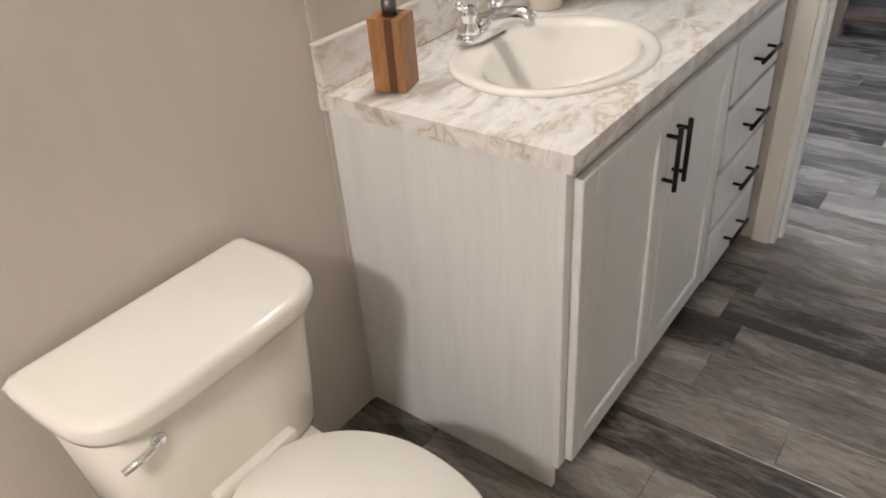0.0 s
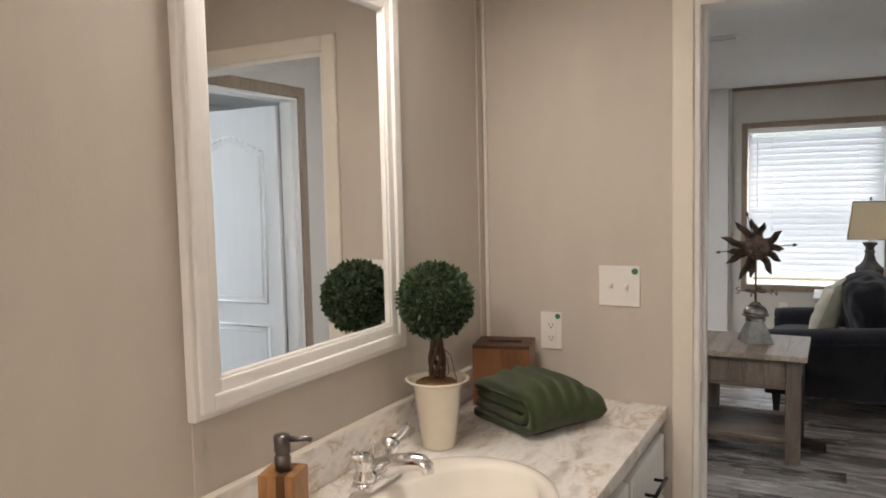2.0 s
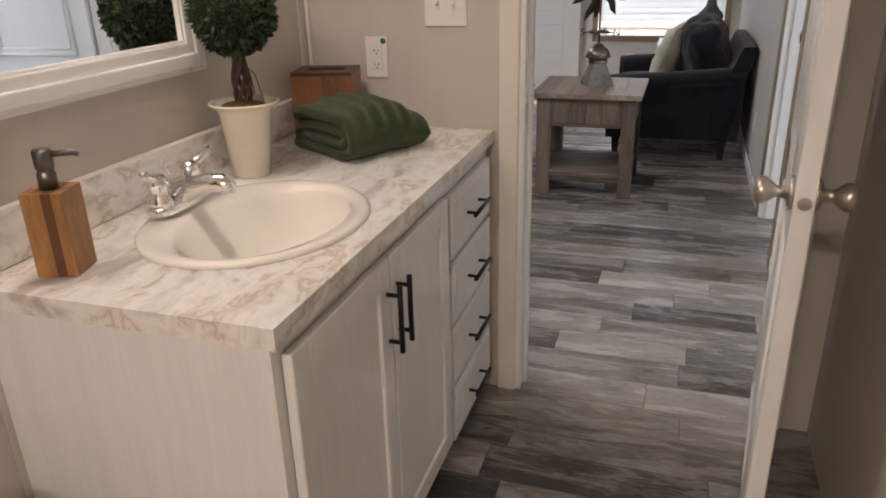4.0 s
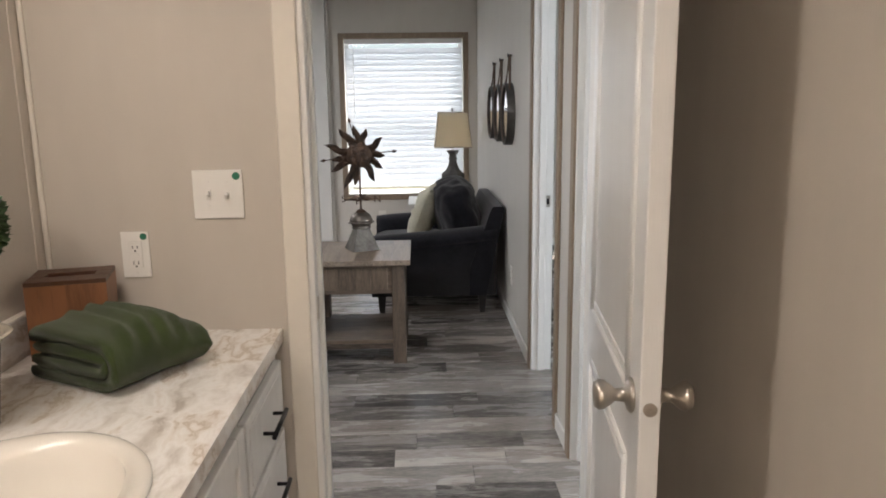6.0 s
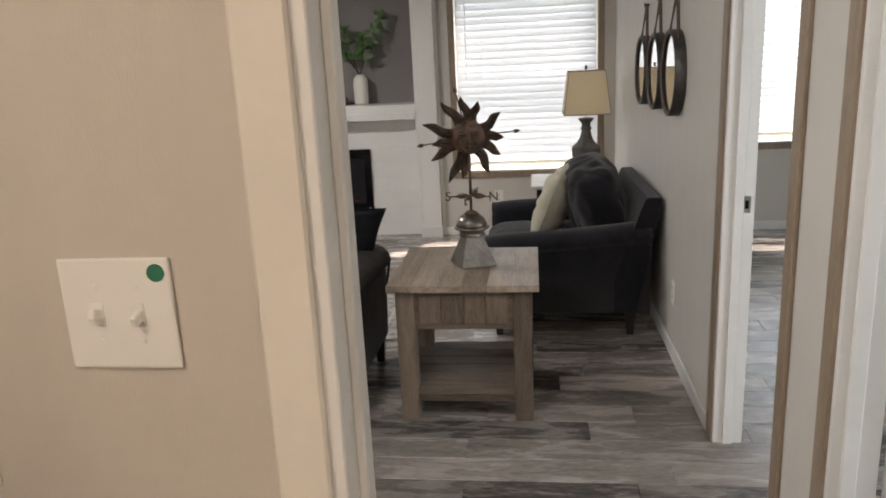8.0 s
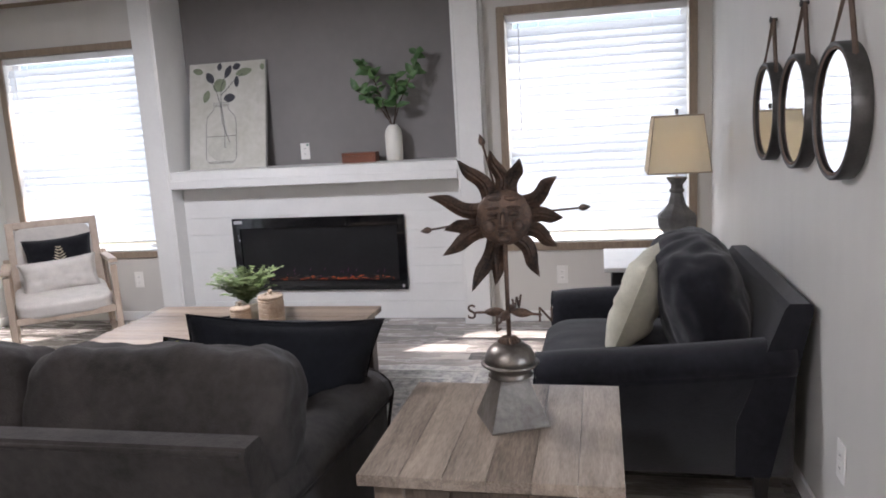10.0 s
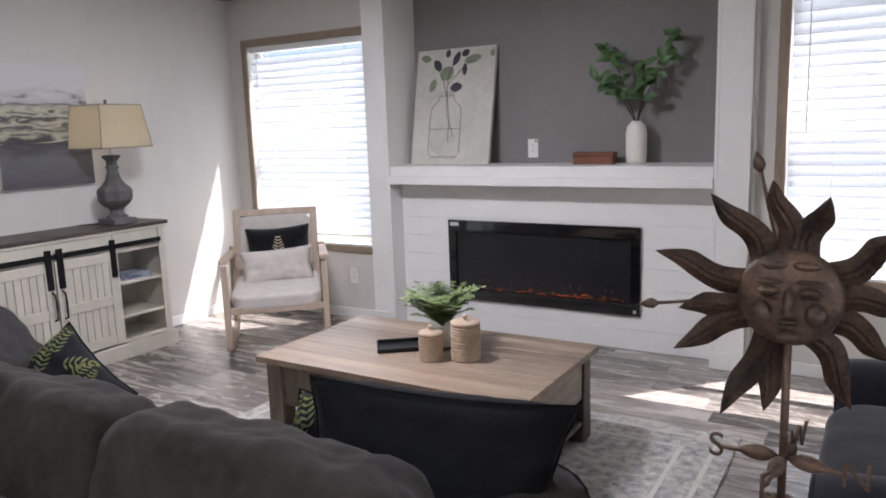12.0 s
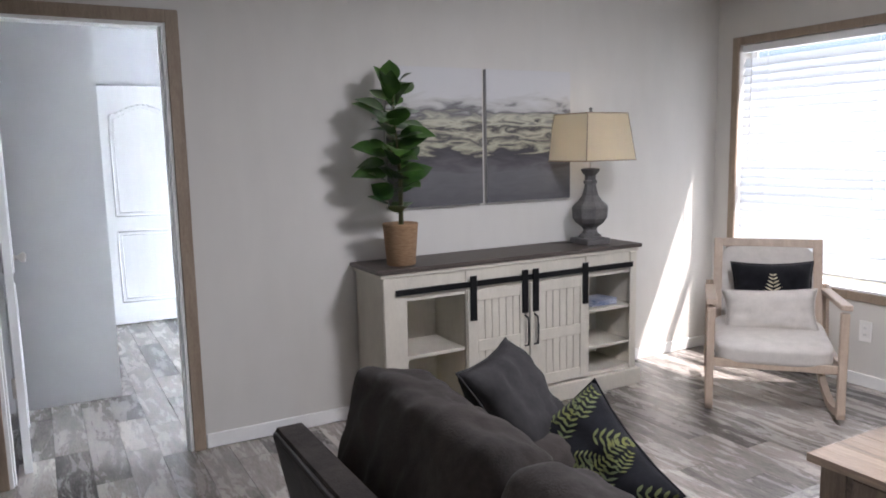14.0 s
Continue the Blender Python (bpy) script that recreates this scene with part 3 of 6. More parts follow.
for k in range(4):
    z1 = 0.800 - 0.183 * k
    bm = box(0.119, 0.137, 2.285, 2.676, z1 - 0.17, z1, 0.004, 2)
    bx(bm, 0.136, 0.140, 2.305, 2.656, z1 - 0.15, z1 - 0.02, 0.002)
    d = part("drawer", bm, M["white_cab"], vanity)
    bar_handle(d, (0.140, 2.40, z1 - 0.085), (0.140, 2.555, z1 - 0.085), (1, 0, 0))

# countertop with an oval cut for the basin
SC, SAX, SAY = (-0.125, 1.85), 0.215, 0.252
CX0, CX1, CY0, CY1, CZ = BX0 + 0.002, 0.138, 1.447, 2.718, 0.87
angs = sorted({round(2 * math.pi * i / 56, 5) for i in range(56)} | {round(math.atan2(y - SC[1], x - SC[0]) % (2 * math.pi), 5) for x in (CX0, CX1) for y in (CY0, CY1)})
bm = bmesh.new()
rings = [[], [], [], []]
for a in angs:
    c, s = math.cos(a), math.sin(a)
    t = min(((CX1 if c > 0 else CX0) - SC[0]) / c if abs(c) > 1e-6 else 1e9, ((CY1 if s > 0 else CY0) - SC[1]) / s if abs(s) > 1e-6 else 1e9)
    o = (SC[0] + t * c, SC[1] + t * s)
    i = (SC[0] + 0.95 * SAX * c, SC[1] + 0.95 * SAY * s)
    rings[0].append(bm.verts.new((*i, CZ - 0.036)))
    rings[1].append(bm.verts.new((*i, CZ)))
    rings[2].append(bm.verts.new((*o, CZ)))
    rings[3].append(bm.verts.new((*o, CZ - 0.036)))
for a, b in zip(rings, rings[1:] + rings[:1]):
    for i in range(len(angs)):
        j = (i + 1) % len(angs)
        bm.faces.new((a[i], a[j], b[j], b[i]))
ctop = thing("countertop", "cream and grey veined laminate countertop with backsplash on the vanity", "countertop", (0, 0, 0))
part("top", bm, M["marble"], ctop)
bm = box(CX0, CX0 + 0.021, CY0, CY1, CZ + 0.001, 0.968, 0.004, 2)
part("backsplash", bm, M["marble"], ctop)
part("backsplash_cap", box(CX0, CX0 + 0.0205, CY0 - 0.003, CY1, 0.966, 0.9705, 0.002), M["cream_trim"], ctop, "cream backsplash edge strip")

# basin
basin = thing("sink", "white oval drop-in bathroom basin", "sink", (SC[0], SC[1], CZ))
prof = [(1.0, 0.001, 0), (1.0, 0.005, 0), (0.985, 0.009, 0), (0.95, 0.011, 0), (0.90, 0.010, 0.004), (0.86, 0.006, 0.012), (0.825, -0.004, 0.018), (0.79, -0.024, 0.022), (0.70, -0.06, 0.026), (0.60, -0.095, 0.03), (0.44, -0.125, 0.03), (0.25, -0.138, 0.03), (0.10, -0.142, 0.03)]
bm = bmesh.new()
rr = []
for r, z, dx in prof:
    sx = r if r > 0.88 else r * 0.86
    rr.append([bm.verts.new((dx * 1.3 + SAX * sx * math.cos(2 * math.pi * i / 64), SAY * r * math.sin(2 * math.pi * i / 64), z)) for i in range(64)])
for a, b in zip(rr, rr[1:]):
    for i in range(64):
        bm.faces.new((a[i], a[(i + 1) % 64], b[(i + 1) % 64], b[i]))
bm.faces.new(rr[-1])
part("bowl", smooth(bm), M["china"], basin)
bm = lathe(bmesh.new(), [(0.024, 0), (0.024, 0.004), (0.018, 0.005), (0.012, 0.002), (0.0, 0.002)], 24, (0.039, 0, -0.142))
part("drain", smooth(bm), M["chrome"], basin, "chrome drain")

# faucet
fa = thing("faucet", "chrome two-handle centreset bathroom faucet on the basin", "faucet", (-0.305, 1.845, CZ + 0.014))
bm = cushion(0.058, 0.165, 0.03, 3.2, 0, 0, 0, 10)
part("base", shift(bm, pose(0, 0, 0.012)), M["chrome"], fa)
bm = bmesh.new()
tube(bm, [(-0.012, 0, 0.018), (0.012, 0, 0.034), (0.045, 0, 0.047), (0.085, 0, 0.058), (0.112, 0, 0.060), (0.124, 0, 0.052), (0.126, 0, 0.040)], [0.027, 0.026, 0.0225, 0.0195, 0.0185, 0.0165, 0.014], 18)
part("spout", smooth(bm), M["chrome"], fa)
tube_bm = tube(bmesh.new(), [(-0.012, 0, 0.04), (-0.012, 0, 0.085)], [0.003, 0.003], 8)
lathe(tube_bm, [(0.0, 0.083), (0.006, 0.085), (0.007, 0.092), (0.0, 0.096)], 12, (-0.012, 0, 0))
part("lift_rod", smooth(tube_bm), M["chrome"], fa)
for s in (-1, 1):
    bm = lathe(bmesh.new(), [(0.024, 0.018), (0.024, 0.032), (0.018, 0.040), (0.017, 0.052), (0.0215, 0.062), (0.021, 0.074), (0.013, 0.083), (0.0, 0.086)], 20, (0, s * 0.052, 0))
    tube(bm, [(0, s * 0.052, 0.074), (0.008, s * 0.075, 0.082), (0.014, s * 0.098, 0.094), (0.016, s * 0.11, 0.10)], [0.010, 0.0085, 0.0085, 0.006], 10)
    part("faucet_handle", smooth(bm), M["chrome"], fa)

# soap dispenser
soap = thing("soap_dispenser", "striped acacia wood soap dispenser with dark metal pump", "soap dispenser", (-0.312, 1.548, CZ + 0.001), 17)
strip_obj = wood("acacia single strips", (0.12, 0.050, 0.018), (0.44, 0.22, 0.08), 0.4, (9, 9, 1), 4, obj=True, spread=0.75, bump=0.15)
for i in range(4):
    part("strip", box(-0.034 + 0.017 * i, -0.017 + 0.017 * i, -0.034, 0.034, 0, 0.143, 0.0006), strip_obj, soap)
gun = mat("gunmetal", (0.16, 0.15, 0.145), 0.3, 0.9, var=0.1)
bm = lathe(bmesh.new(), [(0.015, 0.143), (0.015, 0.168), (0.013, 0.170), (0.013, 0.176), (0.015, 0.178), (0.015, 0.205), (0.013, 0.208), (0.0, 0.208)], 20)
tube(bm, [(0.0, 0, 0.199), (0.045, 0.012, 0.199), (0.052, 0.014, 0.195)], [0.006, 0.005, 0.0045], 10)
part("pump", smooth(bm), gun, soap, "dark metal pump")


def leaf(bm, base, tip, width, up=Vector((0, 0, 1)), bend=0.1, fold=0.25, n=4):
    """A pointed leaf from base to tip, folded along its rib."""
    base, tip = Vector(base), Vector(tip)
    d = tip - base
    side = d.cross(up)
    if side.length < 1e-6:
        side = d.cross(Vector((1, 0, 0)))
    side.normalize()
    nrm = side.cross(d).normalized()
    prev = None
    for i in range(n + 1):
        u = i / n
        w = width / 2 * math.sin(math.pi * (0.06 + 0.94 * u) ** 0.8) if i < n else 0.0
        c = base + d * u + nrm * bend * d.length * math.sin(math.pi * u)
        row = [bm.verts.new(c + side * w + nrm * fold * w), bm.verts.new(c), bm.verts.new(c - side * w + nrm * fold * w)]
        if prev:
            bm.faces.new((prev[0], prev[1], row[1], row[0]))
            bm.faces.new((prev[1], prev[2], row[2], row[1]))
        prev = row


M["box_leaf"] = mat("boxwood leaves", (0.026, 0.056, 0.016), 0.5, var=0.5, scale=25)
M["bark"] = mat("brown twigs", (0.07, 0.042, 0.025), 0.8, var=0.4, scale=30, bump=0.5, bscale=90)
M["moss"] = mat("brown moss", (0.16, 0.085, 0.03), 0.95, var=0.5, scale=40, bump=0.8, bscale=150)
M["cream_pot"] = mat("cream glazed ceramic", (0.76, 0.70, 0.58), 0.2, var=0.02, coat=0.3)
top = thing("topiary", "boxwood ball topiary in a cream ceramic pot", "potted plant", (-0.312, 2.137, CZ + 0.001))
part("pot", smooth(lathe(bmesh.new(), [(0.040, 0), (0.043, 0.003), (0.060, 0.15), (0.066, 0.162), (0.078, 0.170), (0.082, 0.173), (0.080, 0.176), (0.068, 0.172), (0.060, 0.155), (0.0, 0.15)], 40)), M["cream_pot"], top)
bm = cushion(0.104, 0.104, 0.03, 2.1, 0, 0.006, 3, 10)
part("moss", shift(bm, pose(0, 0, 0.160)), M["moss"], top)
rg = random.Random(3)
for k in range(6):
    ph = k * 1.05
    bm = tube(bmesh.new(), [((0.006 + 0.010 * math.sin(u * 3)) * math.cos(ph + u * 3.2) * (1.6 - u), (0.006 + 0.010 * math.sin(u * 3)) * math.sin(ph + u * 3.2) * (1.6 - u), 0.158 + 0.14 * u) for u in [i / 8 for i in range(9)]], 0.0055, 6)
    part("trunk_strand", smooth(bm), M["bark"], top)
bm = bmesh.new()
tube(bm, [(0.02, -0.02, 0.2), (0.045, -0.03, 0.235), (0.05, -0.03, 0.20), (0.035, -0.05, 0.18)], 0.0012, 5)
tube(bm, [(0.01, 0.0, 0.26), (0.05, -0.02, 0.24), (0.065, -0.02, 0.18)], 0.0012, 5)
part("loose_tendril", smooth(bm), M["bark"], top)
bm = bmesh.new()
ctr = Vector((0.0, 0, 0.372))
for i in range(1500):
    z = 1 - 2 * (i + 0.5) / 1500
    a = i * 2.39996
    nrm = Vector((math.sqrt(1 - z * z) * math.cos(a), math.sqrt(1 - z * z) * math.sin(a), z))
    rad = 0.088 + 0.010 * rg.random()
    b = ctr + nrm * (rad - 0.008)
    tip = b + (nrm * 0.8 + Vector((rg.uniform(-1, 1), rg.uniform(-1, 1), rg.uniform(-1, 1))) * 0.75).normalized() * rg.uniform(0.013, 0.02)
    leaf(bm, b, tip, rg.uniform(0.008, 0.012), Vector((rg.uniform(-1, 1), rg.uniform(-1, 1), rg.uniform(-1, 1))), 0.1, 0.2, 2)
part("crown", bm, M["box_leaf"], top)
bm = bmesh.new()
bmesh.ops.create_icosphere(bm, subdivisions=3, radius=0.084, matrix=Matrix.Translation(ctr))
part("crown_core", bm, mat("dark twig ball", (0.012, 0.02, 0.008), 0.9, var=0.4, scale=30), top)

# tissue box
strip_dark = wood("dark acacia strips", (0.060, 0.022, 0.009), (0.22, 0.092, 0.037), 0.4, (9, 9, 1), 4, obj=True, spread=0.7, bump=0.15)
tb = thing("tissue_box", "striped acacia wood tissue box cover", "tissue box", (-0.322, 2.585, CZ + 0.001), 14)
tb.scale = (1.1, 1.1, 1.03)
for i in range(6):
    part("strip", box(-0.078 + 0.026 * i, -0.052 + 0.026 * i, -0.066, 0.066, 0, 0.168, 0.0006), strip_dark, tb)
bm = bmesh.new()
for q in ((-0.078, 0.078, -0.066, -0.018), (-0.078, 0.078, 0.018, 0.066), (-0.078, -0.048, -0.018, 0.018), (0.048, 0.078, -0.018, 0.018)):
    bx(bm, *q, 0.168, 0.178, 0.0008)
part("lid", bm, strip_dark, tb)
part("opening", box(-0.048, 0.048, -0.018, 0.018, 0.168, 0.1695), M["black_metal"], tb, "dark tissue slot")

# folded towel
M["towel"] = mat("olive green terry", (0.036, 0.054, 0.014), 0.95, var=0.25, scale=14, bump=0.9, bscale=420, sheen=0.25, spec=0.15)
M["towel_band"] = mat("olive green woven band", (0.038, 0.068, 0.023), 0.8, var=0.12, scale=14, bump=0.4, bscale=500, sheen=0.3)
tw = thing("towel", "folded olive green terry bath towel on the countertop", "towel", (-0.160, 2.435, CZ + 0.001), 60)


def towel_fold(length, back, front, z0, z1, half, seed):
    """One doubled layer of cloth: it runs from the back along the bottom, round the front fold and back along the top."""
    r = (z1 - z0) / 2
    mid = []
    for k in range(8):
        mid.append((back + (front + half + r - back) * k / 8, z0, 0.0, -1.0))
    for k in range(13):
        a = math.radians(-90 - 180 * k / 12)
        mid.append((front + half + r + r * math.cos(a), z0 + r + r * math.sin(a), math.cos(a), math.sin(a)))
    for k in range(1, 9):
        mid.append((front + half + r + (back - 0.012 - front - half - r) * k / 8, z1, 0.0, 1.0))
    section = [(y + ny * half, z + nz * half) for y, z, ny, nz in mid]
    y, z, ny, nz = mid[-1]
    section += [(y + half * 0.8, z + half * 0.6), (y + half, z), (y + half * 0.8, z - half * 0.6)]
    section += [(y - ny * half, z - nz * half) for y, z, ny, nz in mid[::-1]]
    y, z, ny, nz = mid[0]
    section += [(y + half * 0.8, z + half * 0.6), (y + half, z), (y + half * 0.8, z - half * 0.6)]
    bm = bmesh.new()
    prev = None
    steps = 46
    for i in range(steps + 1):
        u = -1 + 2 * i / steps
        edge = max(0.0, abs(u) - 0.93) / 0.07
        ring = []
        cy, cz = sum(p[0] for p in section) / len(section), (z0 + z1) / 2
        for y, z in section:
            e = 1 - 0.10 * edge ** 2
            x = u * length / 2 + 0.010 * noise.noise(Vector((y * 14, z * 20, seed))) * abs(u) ** 3
            q = Vector((x * 13, y * 13, z * 22 + seed * 7))
            yy = y + 0.006 * noise.noise(q) - 0.010 * u * u * (1 if y < 0 else -0.6)
            zz = cz + (z - cz) * e + 0.004 * noise.noise(q + Vector((9, 2, 5)))
            lift = max(0.0, min(1.0, (z - 0.03) / 0.06))
            zz += lift * (0.010 * (1 - (y / 0.14) ** 2) - 0.030 * max(0.0, u) ** 2 - 0.006 * max(0.0, -u - 0.5))
            for c, dep in ((-0.42, 0.013), (-0.05, 0.016), (0.32, 0.016), (0.66, 0.011)):
                zz += lift * dep * math.exp(-((u - c - 0.16 * y / 0.14) / 0.115) ** 2)
            ring.append(bm.verts.new((x, yy, max(0.0006, zz))))
        if prev:
            for k in range(len(ring)):
                m_ = (k + 1) % len(ring)
                bm.faces.new((prev[k], prev[m_], ring[m_], ring[k]))
        else:
            bm.faces.new(ring)
        prev = ring
    bm.faces.new(prev[::-1])
    bmesh.ops.recalc_face_normals(bm, faces=bm.faces[:])
    return smooth(bm)


part("outer_fold", towel_fold(0.250, 0.118, -0.135, 0.0135, 0.101, 0.0125, 2.0), M["towel"], tw)
part("inner_fold", towel_fold(0.242, 0.112, -0.100, 0.0400, 0.0720, 0.0112, 5.0), M["towel"], tw)

# wall mirror
wm = thing("wall_mirror", "rectangular wall mirror in a stepped white frame", "mirror", (BX0, 0, 0))
MY0, MY1, MZ0, MZ1 = 1.447, 2.168, 1.113, 2.03
part("glass", box(0.004, 0.010, MY0 + 0.03, MY1 - 0.03, MZ0 + 0.03, MZ1 - 0.03), M["mirror"], wm, "silvered mirror glass")
for nm, q, inset in (("frame", 0.022, 0.0), ("frame", 0.030, 0.012)):
    for s in range(4):
        w0, w1 = (0.066, 0.066) if inset == 0 else (0.03, 0.03)
        a0, a1, b0, b1 = MY0 + inset, MY1 - inset, MZ0 + inset, MZ1 - inset
        c = ((a0, a0 + w0, b0, b1), (a1 - w0, a1, b0, b1), (a0 + w0, a1 - w0, b0, b0 + w1), (a0 + w0, a1 - w0, b1 - w1, b1))[s]
        part(nm, box(0.001, q, *c, 0.004, 2), M["trim"], wm)
for c in ((MY0 + 0.06, MY0 + 0.072, MZ0 + 0.06, MZ1 - 0.06), (MY1 - 0.072, MY1 - 0.06, MZ0 + 0.06, MZ1 - 0.06), (MY0 + 0.072, MY1 - 0.072, MZ0 + 0.06, MZ0 + 0.072), (MY0 + 0.072, MY1 - 0.072, MZ1 - 0.072, MZ1 - 0.06)):
    part("frame_bead", box(0.004, 0.017, *c, 0.003, 2), M["trim"], wm)

# switch and outlet
M["plate"] = mat("white plastic", (0.80, 0.78, 0.74), 0.3, var=0.01)
M["green_dot"] = mat("green sticker", (0.02, 0.16, 0.09), 0.6, var=0.05)


def dot(parent, x, y, z, r=0.0095):
    bm = lathe(bmesh.new(), [(r, 0), (r, 0.0012), (0, 0.0012)], 20)
    part("sticker", shift(bm, pose(x, y, z, 90)), M["green_dot"], parent, "round green sticker")


def screw(parent, x, y, z):
    bm = lathe(bmesh.new(), [(0.003, 0), (0.0028, 0.0012), (0, 0.0015)], 10)
    part("screw", shift(bm, pose(x, y, z, 90)), M["plate"], parent)


sw = thing("light_switch", "white double toggle light switch plate with a green sticker", "light switch", (0, BY1, 1.221))
part("plate", box(-0.064, 0.060, -0.006, -0.0005, -0.061, 0.061, 0.003, 2), M["plate"], sw)
for x, t in ((-0.025, -18), (0.021, 18)):
    part("slot", box(x - 0.006, x + 0.006, -0.0075, -0.0055, -0.013, 0.013, 0.0008), M["plate"], sw)
    part("toggle", shift(box(-0.0042, 0.0042, -0.015, 0.0, -0.006, 0.006, 0.0015), pose(x, -0.006, 0.0, t)), M["plate"], sw)
    screw(sw, x, -0.006, 0.030)
    screw(sw, x, -0.006, -0.030)
dot(sw, 0.045, -0.006, 0.045)
ou = thing("outlet", "white ground-fault wall outlet with a green sticker", "outlet", (-0.2175, BY1, 1.072))
part("plate", box(-0.035, 0.035, -0.006, -0.0005, -0.059, 0.059, 0.003, 2), M["plate"], ou)
part("receptacle", box(-0.017, 0.017, -0.008, -0.0055, -0.034, 0.034, 0.001), M["plate"], ou)
for z in (0.019, -0.021):
    for x in (-0.006, 0.006):
        part("slot", box(x - 0.001, x + 0.001, -0.0085, -0.0075, z - 0.004, z + 0.004), M["black_metal"], ou)
    bm = lathe(bmesh.new(), [(0.0024, 0), (0.0024, 0.0006), (0, 0.0006)], 10)
    part("slot", shift(bm, pose(0, -0.008, z - 0.009, 90)), M["black_metal"], ou)
part("button", box(-0.008, 0.008, -0.0092, -0.0078, -0.0035, 0.0035, 0.0006), M["plate"], ou)
dot(ou, 0.022, -0.006, 0.046, 0.0085)
screw(ou, 0, -0.006, -0.048)

# toilet
to = thing("toilet", "white china two-piece toilet with a chrome flush lever", "toilet", (BX0 + 0.02, 0.945, 0))


def rounded_slab(x0, x1, hy, z0, z1, bulge=0.03, n=14, taper=0.0, edge=0.012):
    """A tank-like block: straight back at x0, bowed front at x1, soft corners."""
    pts = [(x0, -hy + 0.02), (x0, hy - 0.02)]
    rim = []
    xm = x0 + 0.03
    for i in range(2 * n + 1):
        q = math.radians(-90 + 180 * i / (2 * n))
        rim.append((xm + (x1 - xm) * math.cos(q) ** 0.42, hy * math.copysign(abs(math.sin(q)) ** 0.42, math.sin(q))))
    loop = [(x0, -hy + 0.01)] + [(x0 + 0.01, -hy)] + [(x, y) for x, y in rim] + [(x0 + 0.01, hy), (x0, hy - 0.01)]
    cx, cy = (x0 + x1) / 2, 0
    bm = bmesh.new()
    rings = []
    for z, s in ((z0, 1 - taper - 0.02), (z0 + edge, 1 - taper), (z1 - edge, 1.0), (z1 - edge * 0.35, 1 - 0.03), (z1, 1 - 0.10)):
        rings.append([bm.verts.new((cx + (x - cx) * s, y * s, z)) for x, y in loop])
    for a, b in zip(rings, rings[1:]):
        for i in range(len(loop)):
            bm.faces.new((a[i], a[(i + 1) % len(loop)], b[(i + 1) % len(loop)], b[i]))
    bm.faces.new(rings[0][::-1])
    bm.faces.new(rings[-1])
    return bm


part("tank", smooth(rounded_slab(0.015, 0.228, 0.215, 0.37, 0.655, 0.045, taper=0.10)), M["china"], to)
part("tank_lid", smooth(rounded_slab(0.0, 0.25, 0.236, 0.648, 0.692, 0.05)), M["china"], to)
bm = shift(lathe(bmesh.new(), [(0.013, 0), (0.013, 0.012), (0.008, 0.016), (0, 0.016)], 16), pose(0.212, -0.135, 0.605, 0, 90))
tube(bm, [(0.226, -0.135, 0.605), (0.228, -0.165, 0.60), (0.224, -0.20, 0.595)], [0.006, 0.007, 0.006], 10)
part("flush_lever", smooth(bm), M["chrome"], to, "chrome flush lever")


def oval(cx, a, b, z0, z1, grow, n=40):
    bm = bmesh.new()
    rings = []
    for k, (z, s) in enumerate(((z0, grow), (z0 + (z1 - z0) * 0.4, (1 + grow) / 2 if grow < 0.9 else 1.0), (z1 - 0.006, 1.0), (z1, 0.97))):
        rings.append([bm.verts.new((cx + a * s * math.cos(2 * math.pi * i / n) * (1.0 if math.cos(2 * math.pi * i / n) > 0 else 0.86), b * s * math.sin(2 * math.pi * i / n), z)) for i in range(n)])
    for p, q in zip(rings, rings[1:]):
        for i in range(n):
            bm.faces.new((p[i], p[(i + 1) % n], q[(i + 1) % n], q[i]))
    bm.faces.new(rings[0][::-1])
    bm.faces.new(rings[-1])
    return smooth(bm)


part("bowl", oval(0.44, 0.27, 0.185, 0.0, 0.388, 0.62), M["china"], to)
part("bowl_shelf", smooth(rounded_slab(0.03, 0.36, 0.15, 0.25, 0.372, 0.02)), M["china"], to)
part("seat", oval(0.455, 0.27, 0.19, 0.388, 0.405, 1.0), M["china"], to)
part("seat_lid", oval(0.455, 0.265, 0.187, 0.406, 0.424, 0.98), M["china"], to)
part("seat_hinge", box(0.205, 0.24, -0.09, 0.09, 0.38, 0.43, 0.008, 2), M["china"], to)

# ceiling light
cl = thing("ceiling_light", "round white glass flush ceiling light, lit", "ceiling light", (0.40, -0.85, CEIL))
part("rim", smooth(lathe(bmesh.new(), [(0.15, -0.001), (0.155, -0.02), (0.14, -0.03), (0.135, -0.02)], 32, caps=False)), M["nickel"], cl)
part("diffuser", smooth(lathe(bmesh.new(), [(0.135, -0.02), (0.12, -0.05), (0.08, -0.075), (0.03, -0.086), (0.0, -0.087)], 32)), mat("lit opal glass", (0.9, 0.87, 0.8), 0.3, emit=WARM, estr=2.4), cl)
area_lamp("bath_light", (0.40, -0.85, CEIL - 0.10), (0.40, -0.85, 0), 0.26, 0.26, 17, WARM)

# light bar added out of view to brighten the counter and mirror wall
vb = thing("vanity_light", "added nickel light bar with opal glass shades, unseen above the mirror", "wall lamp", (BX0, 1.81, 2.27))
part("back_plate", box(0.001, 0.022, -0.30, 0.30, -0.04, 0.04, 0.004), M["nickel"], vb)
